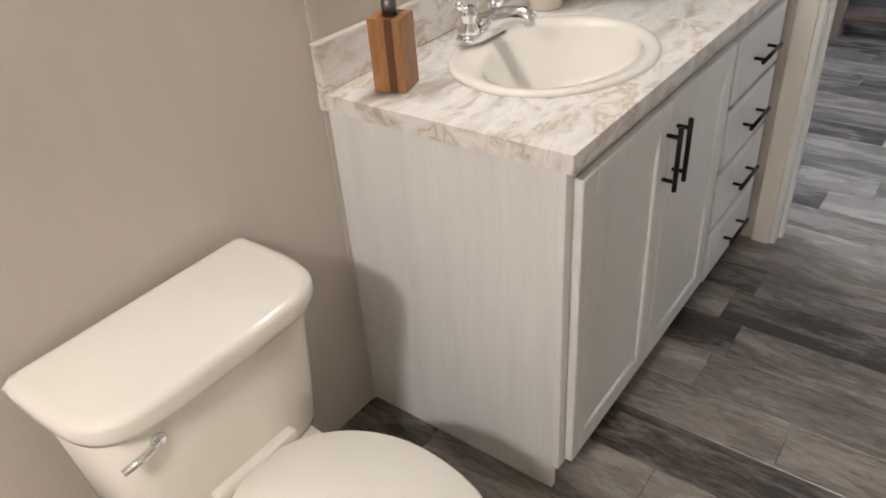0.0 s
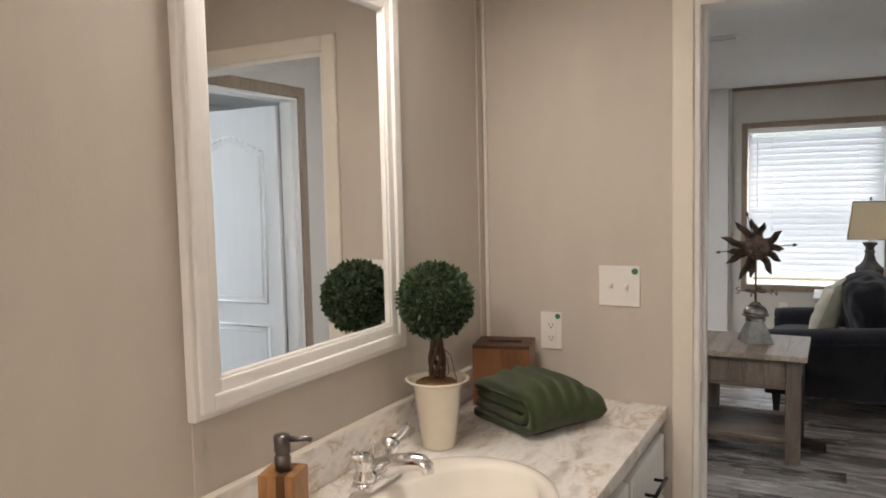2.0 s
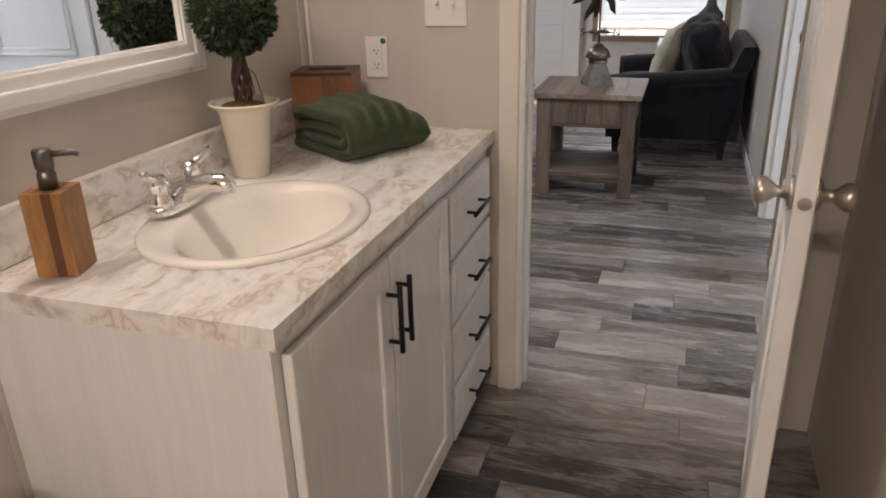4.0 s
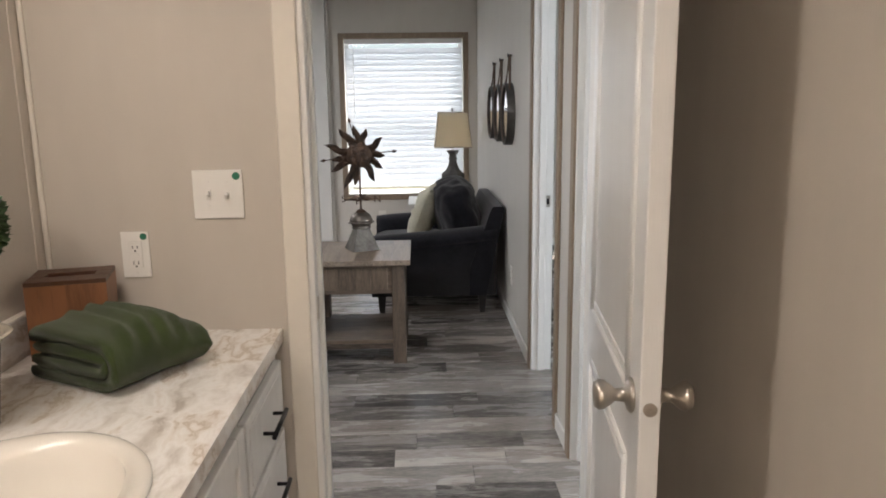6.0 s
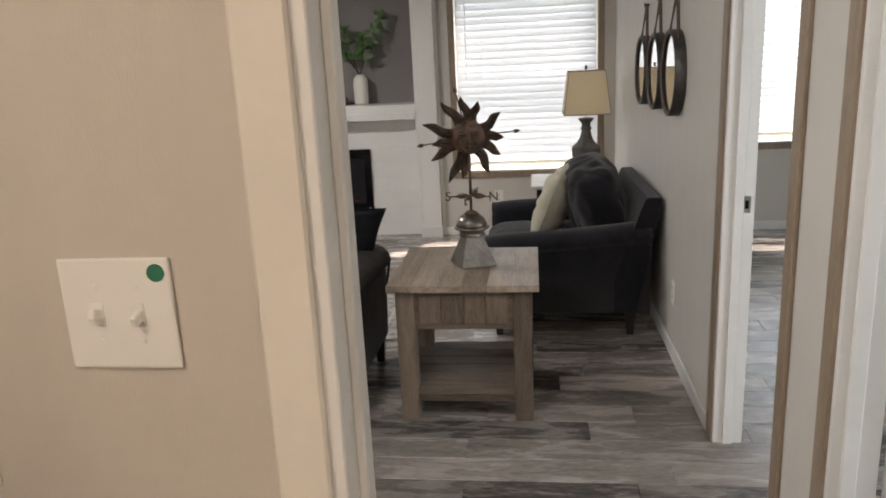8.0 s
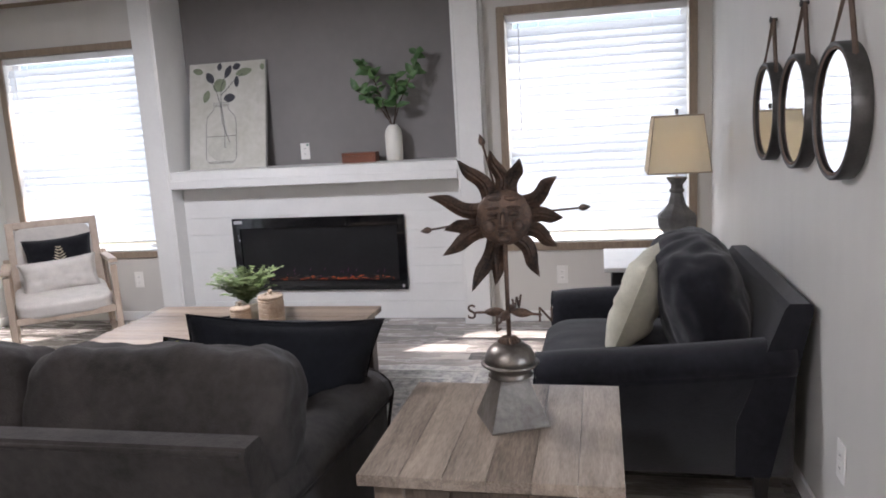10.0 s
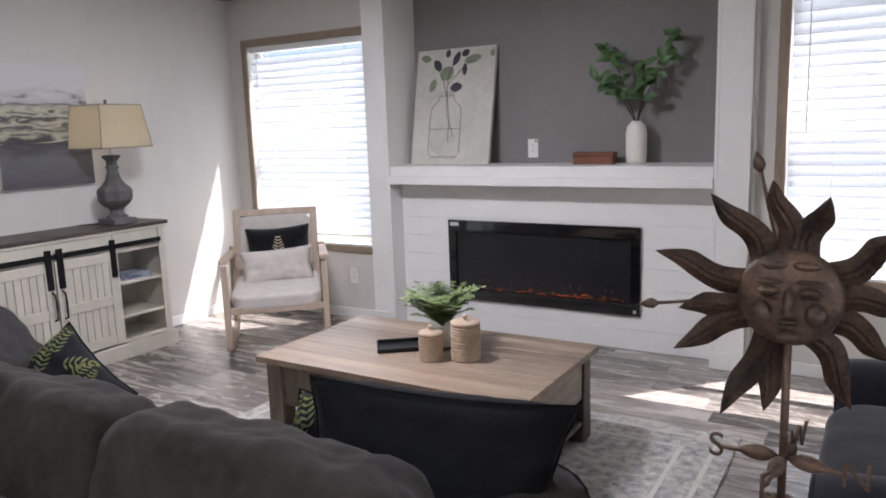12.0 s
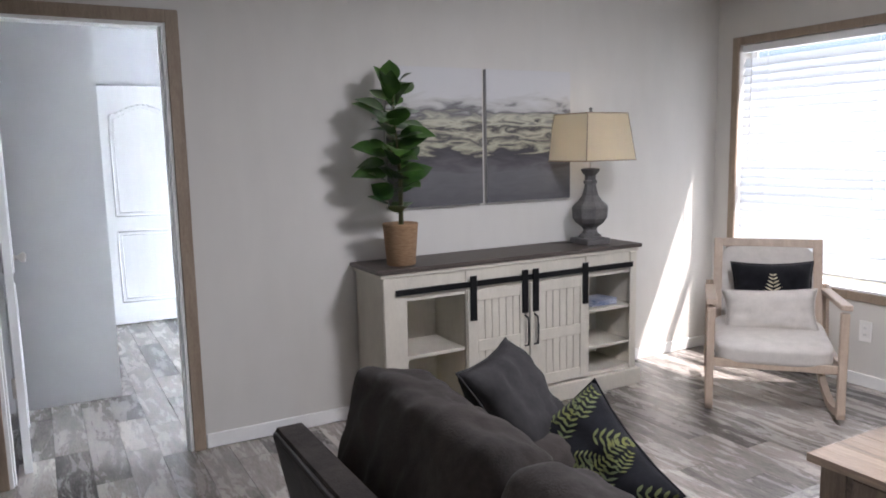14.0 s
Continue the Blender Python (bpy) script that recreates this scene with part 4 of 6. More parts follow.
for y in (-0.2, 0.0, 0.2):
    part("arm", smooth(tube(bmesh.new(), [(0.02, y, 0.0), (0.09, y, 0.01), (0.11, y, -0.02)], 0.008, 8)), M["nickel"], vb)
    part("glass_shade", smooth(lathe(bmesh.new(), [(0.025, -0.02), (0.045, -0.06), (0.055, -0.12), (0.0, -0.12)], 20, (0.11, y, 0))), mat("lit opal shade", (0.9, 0.88, 0.82), 0.3, emit=WARM, estr=1.5), vb)
area_lamp("vanity_fill_light", (BX0 + 0.12, 1.81, 2.13), (BX0 + 0.45, 1.75, 0), 0.05, 0.5, 4, WARM)
from mathutils.bvhtree import BVHTree



# ---------------------------------------------------------------- fireplace wall
fw = thing("fireplace_surround", "white fireplace surround of pilasters, mantel shelf and shiplap boards", "fireplace surround", (0, WY, 0))
for x0, x1 in ((-2.905, FPX0), (FPX1, -0.365)):
    p = part("pilaster", box(x0, x1, -0.075, -0.001, 0.0, CEIL - 0.001, 0.003), M["trim"], fw)
    inner = FPX0 if x0 < -2 else FPX1
    part("plinth", box(x0 - 0.006, x1 + 0.006, -0.085, -0.073, 0.0, 0.10, 0.003), M["trim"], p)
    e0, e1 = (x0 - 0.022, x0 - 0.001) if x0 < -2 else (x1 + 0.001, x1 + 0.022)
    part("edge_strip", box(e0, e1, -0.03, -0.001, 0.0, CEIL - 0.001, 0.004), M["trim"], p)
    r0, r1 = (inner + 0.0005, inner + 0.02) if x0 < -2 else (inner - 0.02, inner - 0.0005)
    part("return_board", box(r0, r1, -0.074, 0.319, 0.0, CEIL - 0.001, 0.002), M["trim"], p)
bm = box(FPX0 + 0.021, FPX1 - 0.021, -0.065, 0.318, 1.03, 1.150, 0.003)
bx(bm, FPX0 + 0.021, FPX1 - 0.021, -0.085, -0.066, 1.025, 1.085, 0.003)
part("mantel_shelf", bm, M["trim"], fw)
part("backing", box(FPX0 + 0.021, FPX1 - 0.021, 0.09, 0.11, 0.0, 1.025), M["trim"], fw)
bh = 0.131
for k in range(8):
    z0, z1 = k * bh, min((k + 1) * bh, 1.028)
    part("shiplap_board", box(FPX0 + 0.022, FPX1 - 0.022, 0.070, 0.0895, z0 + 0.0006, z1 - 0.0006, 0.0009), M["trim"], fw)
gloss_black = mat("black glass", (0.006, 0.006, 0.007), 0.08, var=0.1, coat=0.5)
fi = thing("electric_fireplace", "black glass electric fireplace with glowing orange embers", "fireplace", (-1.658, WY + 0.07, 0.498))
FW, FH = 0.673, 0.277
bm = bmesh.new()
for q in ((-FW, FW, FH - 0.075, FH), (-FW, FW, -FH, -FH + 0.075), (-FW, -FW + 0.06, -FH + 0.075, FH - 0.075), (FW - 0.06, FW, -FH + 0.075, FH - 0.075)):
    bx(bm, q[0], q[1], -0.022, -0.001, q[2], q[3], 0.0015)
part("front_frame", bm, gloss_black, fi)
part("firebox", box(-FW + 0.06, FW - 0.06, -0.003, -0.001, -FH + 0.075, FH - 0.075), mat("dark firebox", (0.01, 0.01, 0.011), 0.35, var=0.3, scale=6), fi)
rg = random.Random(11)
bm = bmesh.new()
for i in range(40):
    x = rg.uniform(-0.50, 0.56)
    s = rg.uniform(0.006, 0.016)
    z = -FH + 0.078 + rg.uniform(0.0, 0.02)
    tube(bm, [(x, -0.006, z), (x + rg.uniform(-0.05, 0.05), -0.008, z + s)], rg.uniform(0.003, 0.006), 5)
part("log_bed", bm, mat("charred logs", (0.03, 0.022, 0.02), 0.8, var=0.4, scale=30), fi)
bm = bmesh.new()
bm2 = bmesh.new()
for i in range(60):
    x = rg.gauss(0.18, 0.25)
    if abs(x) > 0.56:
        continue
    z = -FH + 0.08 + abs(rg.gauss(0, 0.012))
    tube(bm, [(x, -0.010, z), (x + rg.uniform(-0.03, 0.04), -0.011, z + rg.uniform(-0.002, 0.006))], rg.uniform(0.0012, 0.0035), 5)
for i in range(16):
    x = rg.uniform(-0.45, 0.5)
    z = -FH + 0.10 + rg.uniform(0, 0.05)
    tube(bm2, [(x, -0.006, z), (x + 0.006, -0.006, z + rg.uniform(0.008, 0.03))], [0.003, 0.0006], 5)
part("embers", bm, mat("glowing embers", (0.3, 0.05, 0.01), 0.6, emit=(1.0, 0.20, 0.05), estr=0.035), fi, "glowing orange embers")
part("flames", bm2, mat("dim violet flame", (0.1, 0.02, 0.08), 0.6, emit=(0.6, 0.12, 0.35), estr=0.05), fi, "dim violet-red flame tips")
part("control_label", box(-FW + 0.018, -FW + 0.085, -0.0235, -0.022, FH - 0.04, FH - 0.015), mat("grey label", (0.55, 0.55, 0.55), 0.5), fi, "small pale label")
part("logo_plate", box(FW - 0.04, FW - 0.022, -0.0235, -0.022, -FH + 0.02, -FH + 0.038), mat("pale mark", (0.45, 0.45, 0.45), 0.5), fi)


# ---------------------------------------------------------------- upholstery
def upholstered(name, label, L, n, fabric, at, rz, depth=0.92, back_h=0.775, cush_top=0.90, arm_h=0.56, aw=0.19, cush_y=0.245, cush_h=0.46, cush_t=0.235, category="sofa"):
    """A sofa: x along its length, its back at y=0, the seat towards +y."""
    s = thing(name, label, category, at, rz)
    bm = bmesh.new()
    bx(bm, 0.03, L - 0.03, 0.10, depth - 0.06, 0.13, 0.31, 0.015, 2)
    part("base", smooth(bm), fabric, s)
    # raked back frame
    bm = bmesh.new()
    pr = [(0.125, 0.13), (0.0, back_h - 0.02), (0.012, back_h), (0.075, back_h), (0.09, back_h - 0.02), (0.24, 0.32), (0.24, 0.13)]
    nseg = 24
    prev = None
    for i in range(nseg + 1):
        u = i / nseg
        x = 0.02 + (L - 0.04) * u
        row = [bm.verts.new((x, y, z)) for y, z in pr]
        if prev:
            for k in range(len(pr)):
                j = (k + 1) % len(pr)
                bm.faces.new((prev[k], prev[j], row[j], row[k]))
        else:
            bm.faces.new(row[::-1])
        prev = row
    bm.faces.new(prev)
    part("back_frame", bm, fabric, s)
    part("back_welt", smooth(tube(bmesh.new(), [(0.03, 0.004, back_h - 0.012), (L - 0.03, 0.004, back_h - 0.012)], 0.006, 8)), fabric, s)
    # arms: slope down from the back, rolled outwards, rounded at the front
    for side in (0, 1):
        bm = bmesh.new()
        prev = None
        ns = 18
        for i in range(ns + 1):
            u = i / ns
            y = 0.05 + (depth - 0.07) * u
            top = arm_h + 0.06 * (1 - u) ** 1.6 - 0.03 * max(0, u - 0.8) * 5 * max(0, u - 0.8) * 5 * 0.4
            ring = []
            r = aw / 2
            sec = [(0.03, 0.13), (0.02, top - 0.12), (-0.005, top - 0.09)]
            for k in range(9):
                a = math.radians(200 - 200 * k / 8)
                sec.append((r * 0.95 + math.cos(a) * r * 1.0, top - r * 0.75 + math.sin(a) * r * 0.75))
            sec += [(aw - 0.01, 0.13)]
            for (xx, z) in sec:
                xx = xx if side == 0 else L - xx
                ring.append(bm.verts.new((xx, y, z)))
            if prev:
                for k in range(len(ring)):
                    j = (k + 1) % len(ring)
                    bm.faces.new((prev[k], prev[j], ring[j], ring[k]))
            else:
                bm.faces.new(ring)
            prev = ring
        bm.faces.new(prev[::-1])
        bmesh.ops.recalc_face_normals(bm, faces=bm.faces[:])
        a = part("arm", smooth(bm), fabric, s)
        r = aw / 2
        pts = []
        for k in range(11):
            an = math.radians(200 - 220 * k / 10)
            pts.append((r * 0.95 + math.cos(an) * r * 0.98, depth - 0.016, arm_h - 0.012 - r * 0.75 + math.sin(an) * r * 0.72))
        pts = [(0.034, depth - 0.018, 0.32)] + pts + [(aw - 0.018, depth - 0.018, 0.32)]
        part("piping", smooth(tube(bmesh.new(), [(x if side == 0 else L - x, y, z) for x, y, z in pts], 0.006, 7)), fabric, a)
    cw = (L - 2 * aw) / n
    for i in range(n):
        cx = aw + cw * (i + 0.5)
        c = cushion(cw - 0.008, depth - 0.22, 0.17, 5, 0.15, 0.004, i * 2.3 + L)
        part("seat_cushion", shift(c, pose(cx, 0.22 + (depth - 0.22) / 2, 0.385)), fabric, s)
        bw = (L - 0.03) / n if n > 1 else cw + 0.10
        bxc = 0.015 + bw * (i + 0.5) if n > 1 else cx
        c = cushion(bw - 0.008, cush_h, cush_t, 7.0 if n > 1 else 3.4, 0.20 if n > 1 else 0.26, 0.016, i * 5.1 + 2 * L, 34)
        part("back_cushion", shift(c, pose(bxc, cush_y, cush_top - cush_h / 2, 74)), fabric, s)
    for x in (0.06, L - 0.06):
        for y in (0.15, depth - 0.09):
            bm = bmesh.new()
            a = bx(bm, x - 0.028, x + 0.028, y - 0.028, y + 0.028, 0.0, 0.14)
            for v in a[:4]:
                v.co.x = x + (v.co.x - x) * 0.62
                v.co.y = y + (v.co.y - y) * 0.62
            part("leg", bm, M["dark_leg"], s, "tapered dark wooden leg")
    return s


upholstered("sofa", "charcoal velvet three-seat sofa with rolled arms and loose back cushions", 2.125, 3, M["sofa"], (-2.425, 4.57, 0), 0, depth=1.0, back_h=0.768, arm_h=0.615, aw=0.225)
upholstered("armchair", "wide blue-black velvet armchair with rolled arms against the wall", 1.16, 1, M["navy"], (1.082, 5.80, 0), 90, depth=0.94, back_h=0.75, cush_top=0.90, cush_y=0.30, cush_h=0.48, cush_t=0.33, category="armchair")


def pillow(name, label, w, h, t, material, at, rx, rz, ry=0, seed=1.0, corners=0.10, n=26, sprigs=(), ink=None, axes=None):
    """A square-cornered scatter cushion: edges drawn in between its points, thin at the seam."""
    p = thing(name, label, "pillow", at, 0)
    bm = bmesh.new()
    sheets = []
    for side in (1, -1):
        g = []
        for i in range(n + 1):
            u = -1 + 2 * i / n
            row = []
            for k in range(n + 1):
                v = -1 + 2 * k / n
                x = w / 2 * u * (1 - 0.10 * (1 - v * v))
                y = h / 2 * v * (1 - 0.10 * (1 - u * u))
                f = max(0.0, (1 - u ** 4) * (1 - v ** 4)) ** 0.6
                q = Vector((x * 9 + seed * 3, y * 9, side * 2 + seed))
                crease = noise.fractal(q, 1.0, 2.0, 3) * 0.019 + 0.008 * math.sin(10 * u * v + 5 * math.atan2(v, u + 0.001)) * (abs(u) * abs(v)) ** 0.7
                row.append(bm.verts.new((x, y, side * (t / 2 * f + crease * f + 0.0015))))
            g.append(row)
        sheets.append(g)
        for i in range(n):
            for k in range(n):
                bm.faces.new((g[i][k], g[i + 1][k], g[i + 1][k + 1], g[i][k + 1]))
    bmesh.ops.remove_doubles(bm, verts=bm.verts, dist=0.0035)
    smooth(bm)
    skin = BVHTree.FromBMesh(bm)
    m = pose(0, 0, 0, 0, 0, rz) @ pose(0, 0, 0, rx, 0, 0) @ pose(0, 0, 0, 0, 0, ry)
    if axes:
        ax, ay = Vector(axes[0]).normalized(), Vector(axes[1]).normalized()
        m = Matrix((ax, ay, ax.cross(ay))).transposed().to_4x4()
    cover = part("cover", shift(bm, m), material, p)
    loop = [(-1, -1), (-0.5, -1), (0, -1), (0.5, -1), (1, -1), (1, -0.5), (1, 0), (1, 0.5), (1, 1), (0.5, 1), (0, 1), (-0.5, 1), (-1, 1), (-1, 0.5), (-1, 0), (-1, -0.5), (-1, -1)]
    pts = [Vector((w / 2 * u * (1 - 0.10 * (1 - v * v)), h / 2 * v * (1 - 0.10 * (1 - u * u)), 0)) for u, v in loop]
    part("piping", shift(smooth(tube(bmesh.new(), pts, 0.0035, 6)), m), material, cover)

    def on_face(x, y):
        u, v = max(-1, min(1, x / (w / 2))), max(-1, min(1, y / (h / 2)))
        xx, yy = u * w / 2 * (1 - 0.10 * (1 - v * v)) * 0.985, v * h / 2 * (1 - 0.10 * (1 - u * u)) * 0.985
        hit = skin.ray_cast(Vector((xx, yy, 1.0)), Vector((0, 0, -1)))
        return Vector((xx, yy, (hit[0].z if hit[0] else 0.0) + 0.0022))

    bm = bmesh.new()
    for sx, sy, ang, ln, pairs in sprigs:
        c, s = math.cos(ang), math.sin(ang)
        for i in range(pairs):
            a = ln * (i + 0.3) / pairs
            wl = 0.36 * ln * (1 - 0.82 * i / pairs) * (0.65 + 0.35 * min(1, i / 2))
            for side in (-1, 1):
                prev = None
                for k in range(5):
                    q = k / 4
                    hw = 0.16 * ln / pairs * 3.0 * math.sin(math.pi * (0.12 + 0.88 * q)) * 0.55
                    px, py = a + wl * 0.55 * q, side * wl * q
                    row = []
                    for e in (-1, 1):
                        xx, yy = px + e * hw * 0.8, py - side * e * hw * 0.35
                        row.append(bm.verts.new(on_face(sx + xx * c - yy * s, sy + xx * s + yy * c)))
                    if prev:
                        bm.faces.new((prev[0], prev[1], row[1], row[0]))
                    prev = row
    if sprigs:
        pr = part("fern_print", shift(bm, m), ink, cover, "printed fern sprigs")
        pr["kind"] = "stuff"
    return p


M["black_cloth"] = mat("black velvet", (0.010, 0.010, 0.012), 0.9, var=0.3, scale=6, bump=0.3, bscale=200, spec=0.1, sheen=0.06)
M["olive_ink"] = mat("olive print", (0.14, 0.14, 0.036), 0.85, color2=(0.10, 0.125, 0.075), scale=16, spec=0.2)
M["gold_ink"] = mat("pale gold print", (0.48, 0.42, 0.29), 0.8, var=0.2, scale=25)
M["sage_ink"] = mat("sage print", (0.20, 0.27, 0.15), 0.85, var=0.2, scale=25)
M["grey_cloth"] = mat("dark grey cotton", (0.032, 0.030, 0.030), 0.9, var=0.25, scale=8, bump=0.3, bscale=300, spec=0.12)
M["linen"] = mat("oatmeal linen", (0.56, 0.52, 0.47), 0.9, var=0.08, scale=18, bump=0.5, bscale=500)
M["cream_cloth"] = mat("cream cotton", (0.60, 0.575, 0.46), 0.85, var=0.10, scale=8, bump=0.3, bscale=300)
FERNS = tuple((-0.185 + 0.070 * (i % 6) + 0.018 * (i // 6 % 2), -0.21 + 0.083 * (i // 6), 1.57 + 0.7 * math.sin(i * 2.1), 0.105 + 0.02 * math.cos(i * 1.7), 6) for i in range(30))
FERN_E1 = Vector((0.85, 0.0, -0.52)).normalized()
FERN_E2 = Vector((-0.37, -0.71, -0.60)).normalized()
FERN_AT = Vector((-2.346, 5.549, 0.733)) + 0.21 * (FERN_E1 + FERN_E2)
pillow("throw_pillow", "large black velvet throw pillow leaning on the sofa", 0.60, 0.40, 0.19, M["black_cloth"], (-0.57, 5.31, 0.66), 0, 0, 0, 1.0, axes=((0.79, 0.57, -0.18), (0.24, -0.10, 0.93)))
pillow("throw_pillow", "dark fern-print throw pillow behind the black one", 0.40, 0.40, 0.13, M["black_cloth"], (-0.76, 5.235, 0.60), 66, 4, 0, 2.0, sprigs=FERNS, ink=M["olive_ink"])
pillow("throw_pillow", "dark grey cotton throw pillow in the sofa corner", 0.42, 0.39, 0.15, M["grey_cloth"], (-2.455, 5.345, 0.655), 0, 0, 0, 3.0, axes=((-0.60, 0.80, 0.0), (-0.47, -0.36, 0.805)))
pillow("throw_pillow", "black and olive fern-print throw pillow on the sofa", 0.43, 0.43, 0.15, M["black_cloth"], FERN_AT, 0, 0, 0, 4.0, sprigs=FERNS, ink=M["olive_ink"], axes=(FERN_E1, -FERN_E2))
pillow("throw_pillow", "cream cotton throw pillow with pale green leaves on the armchair", 0.43, 0.42, 0.17, M["cream_cloth"], (0.55, 6.31, 0.655), 0, 0, 0, 5.0, axes=((-0.25, -0.97, -0.10), (0.36, -0.10, 0.93)), sprigs=((-0.12, -0.16, 1.3, 0.2, 6), (0.08, -0.15, 1.9, 0.16, 5)), ink=M["sage_ink"])


# ---------------------------------------------------------------- tables
def rustic_table(name, label, L, W, H, at, top_axis, boards, leg=0.075, apron=0.15, over=0.03, shelf=0.13, mats=None):
    """A plank-topped table with an apron, square legs and a low shelf; centred on its place."""
    t = thing(name, label, "table", at)
    rng2 = random.Random(name)
    bw = (W if top_axis == "x" else L) / boards
    for i in range(boards):
        a = -(W if top_axis == "x" else L) / 2 + bw * i
        dz = rng2.uniform(-0.0008, 0.0008)
        if top_axis == "x":
            bm = box(-L / 2, L / 2, a + 0.0004, a + bw - 0.0004, H - 0.028 + dz, H + dz, 0.0007)
        else:
            bm = box(a + 0.0004, a + bw - 0.0004, -W / 2, W / 2, H - 0.028 + dz, H + dz, 0.0007)
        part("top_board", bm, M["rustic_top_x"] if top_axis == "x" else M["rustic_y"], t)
    lx, ly = L / 2 - over, W / 2 - over
    for sx in (-1, 1):
        for sy in (-1, 1):
            x, y = sx * (lx - leg / 2), sy * (ly - leg / 2)
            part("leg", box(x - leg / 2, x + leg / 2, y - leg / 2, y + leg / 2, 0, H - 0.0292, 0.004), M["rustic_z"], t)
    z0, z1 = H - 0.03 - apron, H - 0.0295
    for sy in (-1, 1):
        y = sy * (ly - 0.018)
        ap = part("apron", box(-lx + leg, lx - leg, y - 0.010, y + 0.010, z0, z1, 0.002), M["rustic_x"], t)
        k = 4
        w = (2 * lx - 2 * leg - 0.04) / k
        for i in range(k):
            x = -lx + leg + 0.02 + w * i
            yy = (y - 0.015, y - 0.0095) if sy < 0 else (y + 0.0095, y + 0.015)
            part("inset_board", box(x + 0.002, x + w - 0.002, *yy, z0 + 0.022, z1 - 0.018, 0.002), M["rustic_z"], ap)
    for sx in (-1, 1):
        x = sx * (lx - 0.018)
        part("apron", box(x - 0.010, x + 0.010, -ly + leg, ly - leg, z0, z1, 0.002), M["rustic_y"], t)
    n = 6
    sw2 = (2 * ly - 0.02) / n
    for i in range(n):
        y = -ly + 0.01 + sw2 * i
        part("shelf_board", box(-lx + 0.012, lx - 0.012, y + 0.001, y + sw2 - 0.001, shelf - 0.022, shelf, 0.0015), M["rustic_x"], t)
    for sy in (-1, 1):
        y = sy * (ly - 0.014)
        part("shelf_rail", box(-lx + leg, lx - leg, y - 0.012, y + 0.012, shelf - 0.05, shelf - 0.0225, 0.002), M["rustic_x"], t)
    return t


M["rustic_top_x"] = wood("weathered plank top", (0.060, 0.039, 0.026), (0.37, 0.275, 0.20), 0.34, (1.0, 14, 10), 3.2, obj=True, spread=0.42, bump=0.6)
rustic_table("end_table", "weathered grey-brown plank end table with a low shelf", 0.615, 0.62, 0.603, (0.138, 5.115, 0), "y", 6, shelf=0.14, apron=0.165)
rustic_table("coffee_table", "weathered brown plank coffee table with a low shelf", 1.315, 0.79, 0.425, (-1.442, 6.63, 0.012), "x", 11, leg=0.085, apron=0.19, shelf=0.10)

# rug
M["rug"] = mat("faded woven rug", (0.56, 0.53, 0.48), 0.95, color2=(0.17, 0.165, 0.165), scale=24, bump=0.7, bscale=300)
rug = thing("rug", "faded cream and grey patterned area rug under the coffee table", "rug", (-1.35, 6.5, 0))
part("field", box(-1.13, 1.13, -0.74, 0.78, 0.001, 0.010, 0.003), M["rug"], rug)
rb = mat("faded rug border", (0.50, 0.48, 0.44), 0.95, var=0.10, scale=14, bump=0.6, bscale=300)
bm = bmesh.new()
for k, (a, b) in enumerate(((1.06, 0.71), (0.93, 0.58))):
    for q in ((-a, -a + 0.02, -b, b), (a - 0.02, a, -b, b), (-a, a, -b, -b + 0.02), (-a, a, b - 0.02, b)):
        bx(bm, *q, 0.0098, 0.0112 + 0.0003 * k)
part("border", bm, rb, rug)
bm = bmesh.new()
rg = random.Random(5)
for i in range(260):
    x, y = rg.uniform(-0.9, 0.9), rg.uniform(-0.55, 0.55)
    s = rg.uniform(0.01, 0.03)
    bx(bm, x, x + s, y, y + s * rg.uniform(0.3, 1.4), 0.0098, 0.0109)
mo = part("motif", bm, mat("rug motif", (0.22, 0.23, 0.25), 0.95, var=0.3, scale=20), rug)
mo["kind"] = "stuff"


# ---------------------------------------------------------------- lamps
M["shade"] = translucent("linen lamp shade", (0.82, 0.765, 0.64), 0.5, 0.9)
M["shade_trim"] = mat("shade edging", (0.33, 0.27, 0.2), 0.8, var=0.1)
M["urn"] = mat("aged dark urn", (0.10, 0.094, 0.09), 0.6, var=0.35, scale=14, bump=0.3, bscale=60)


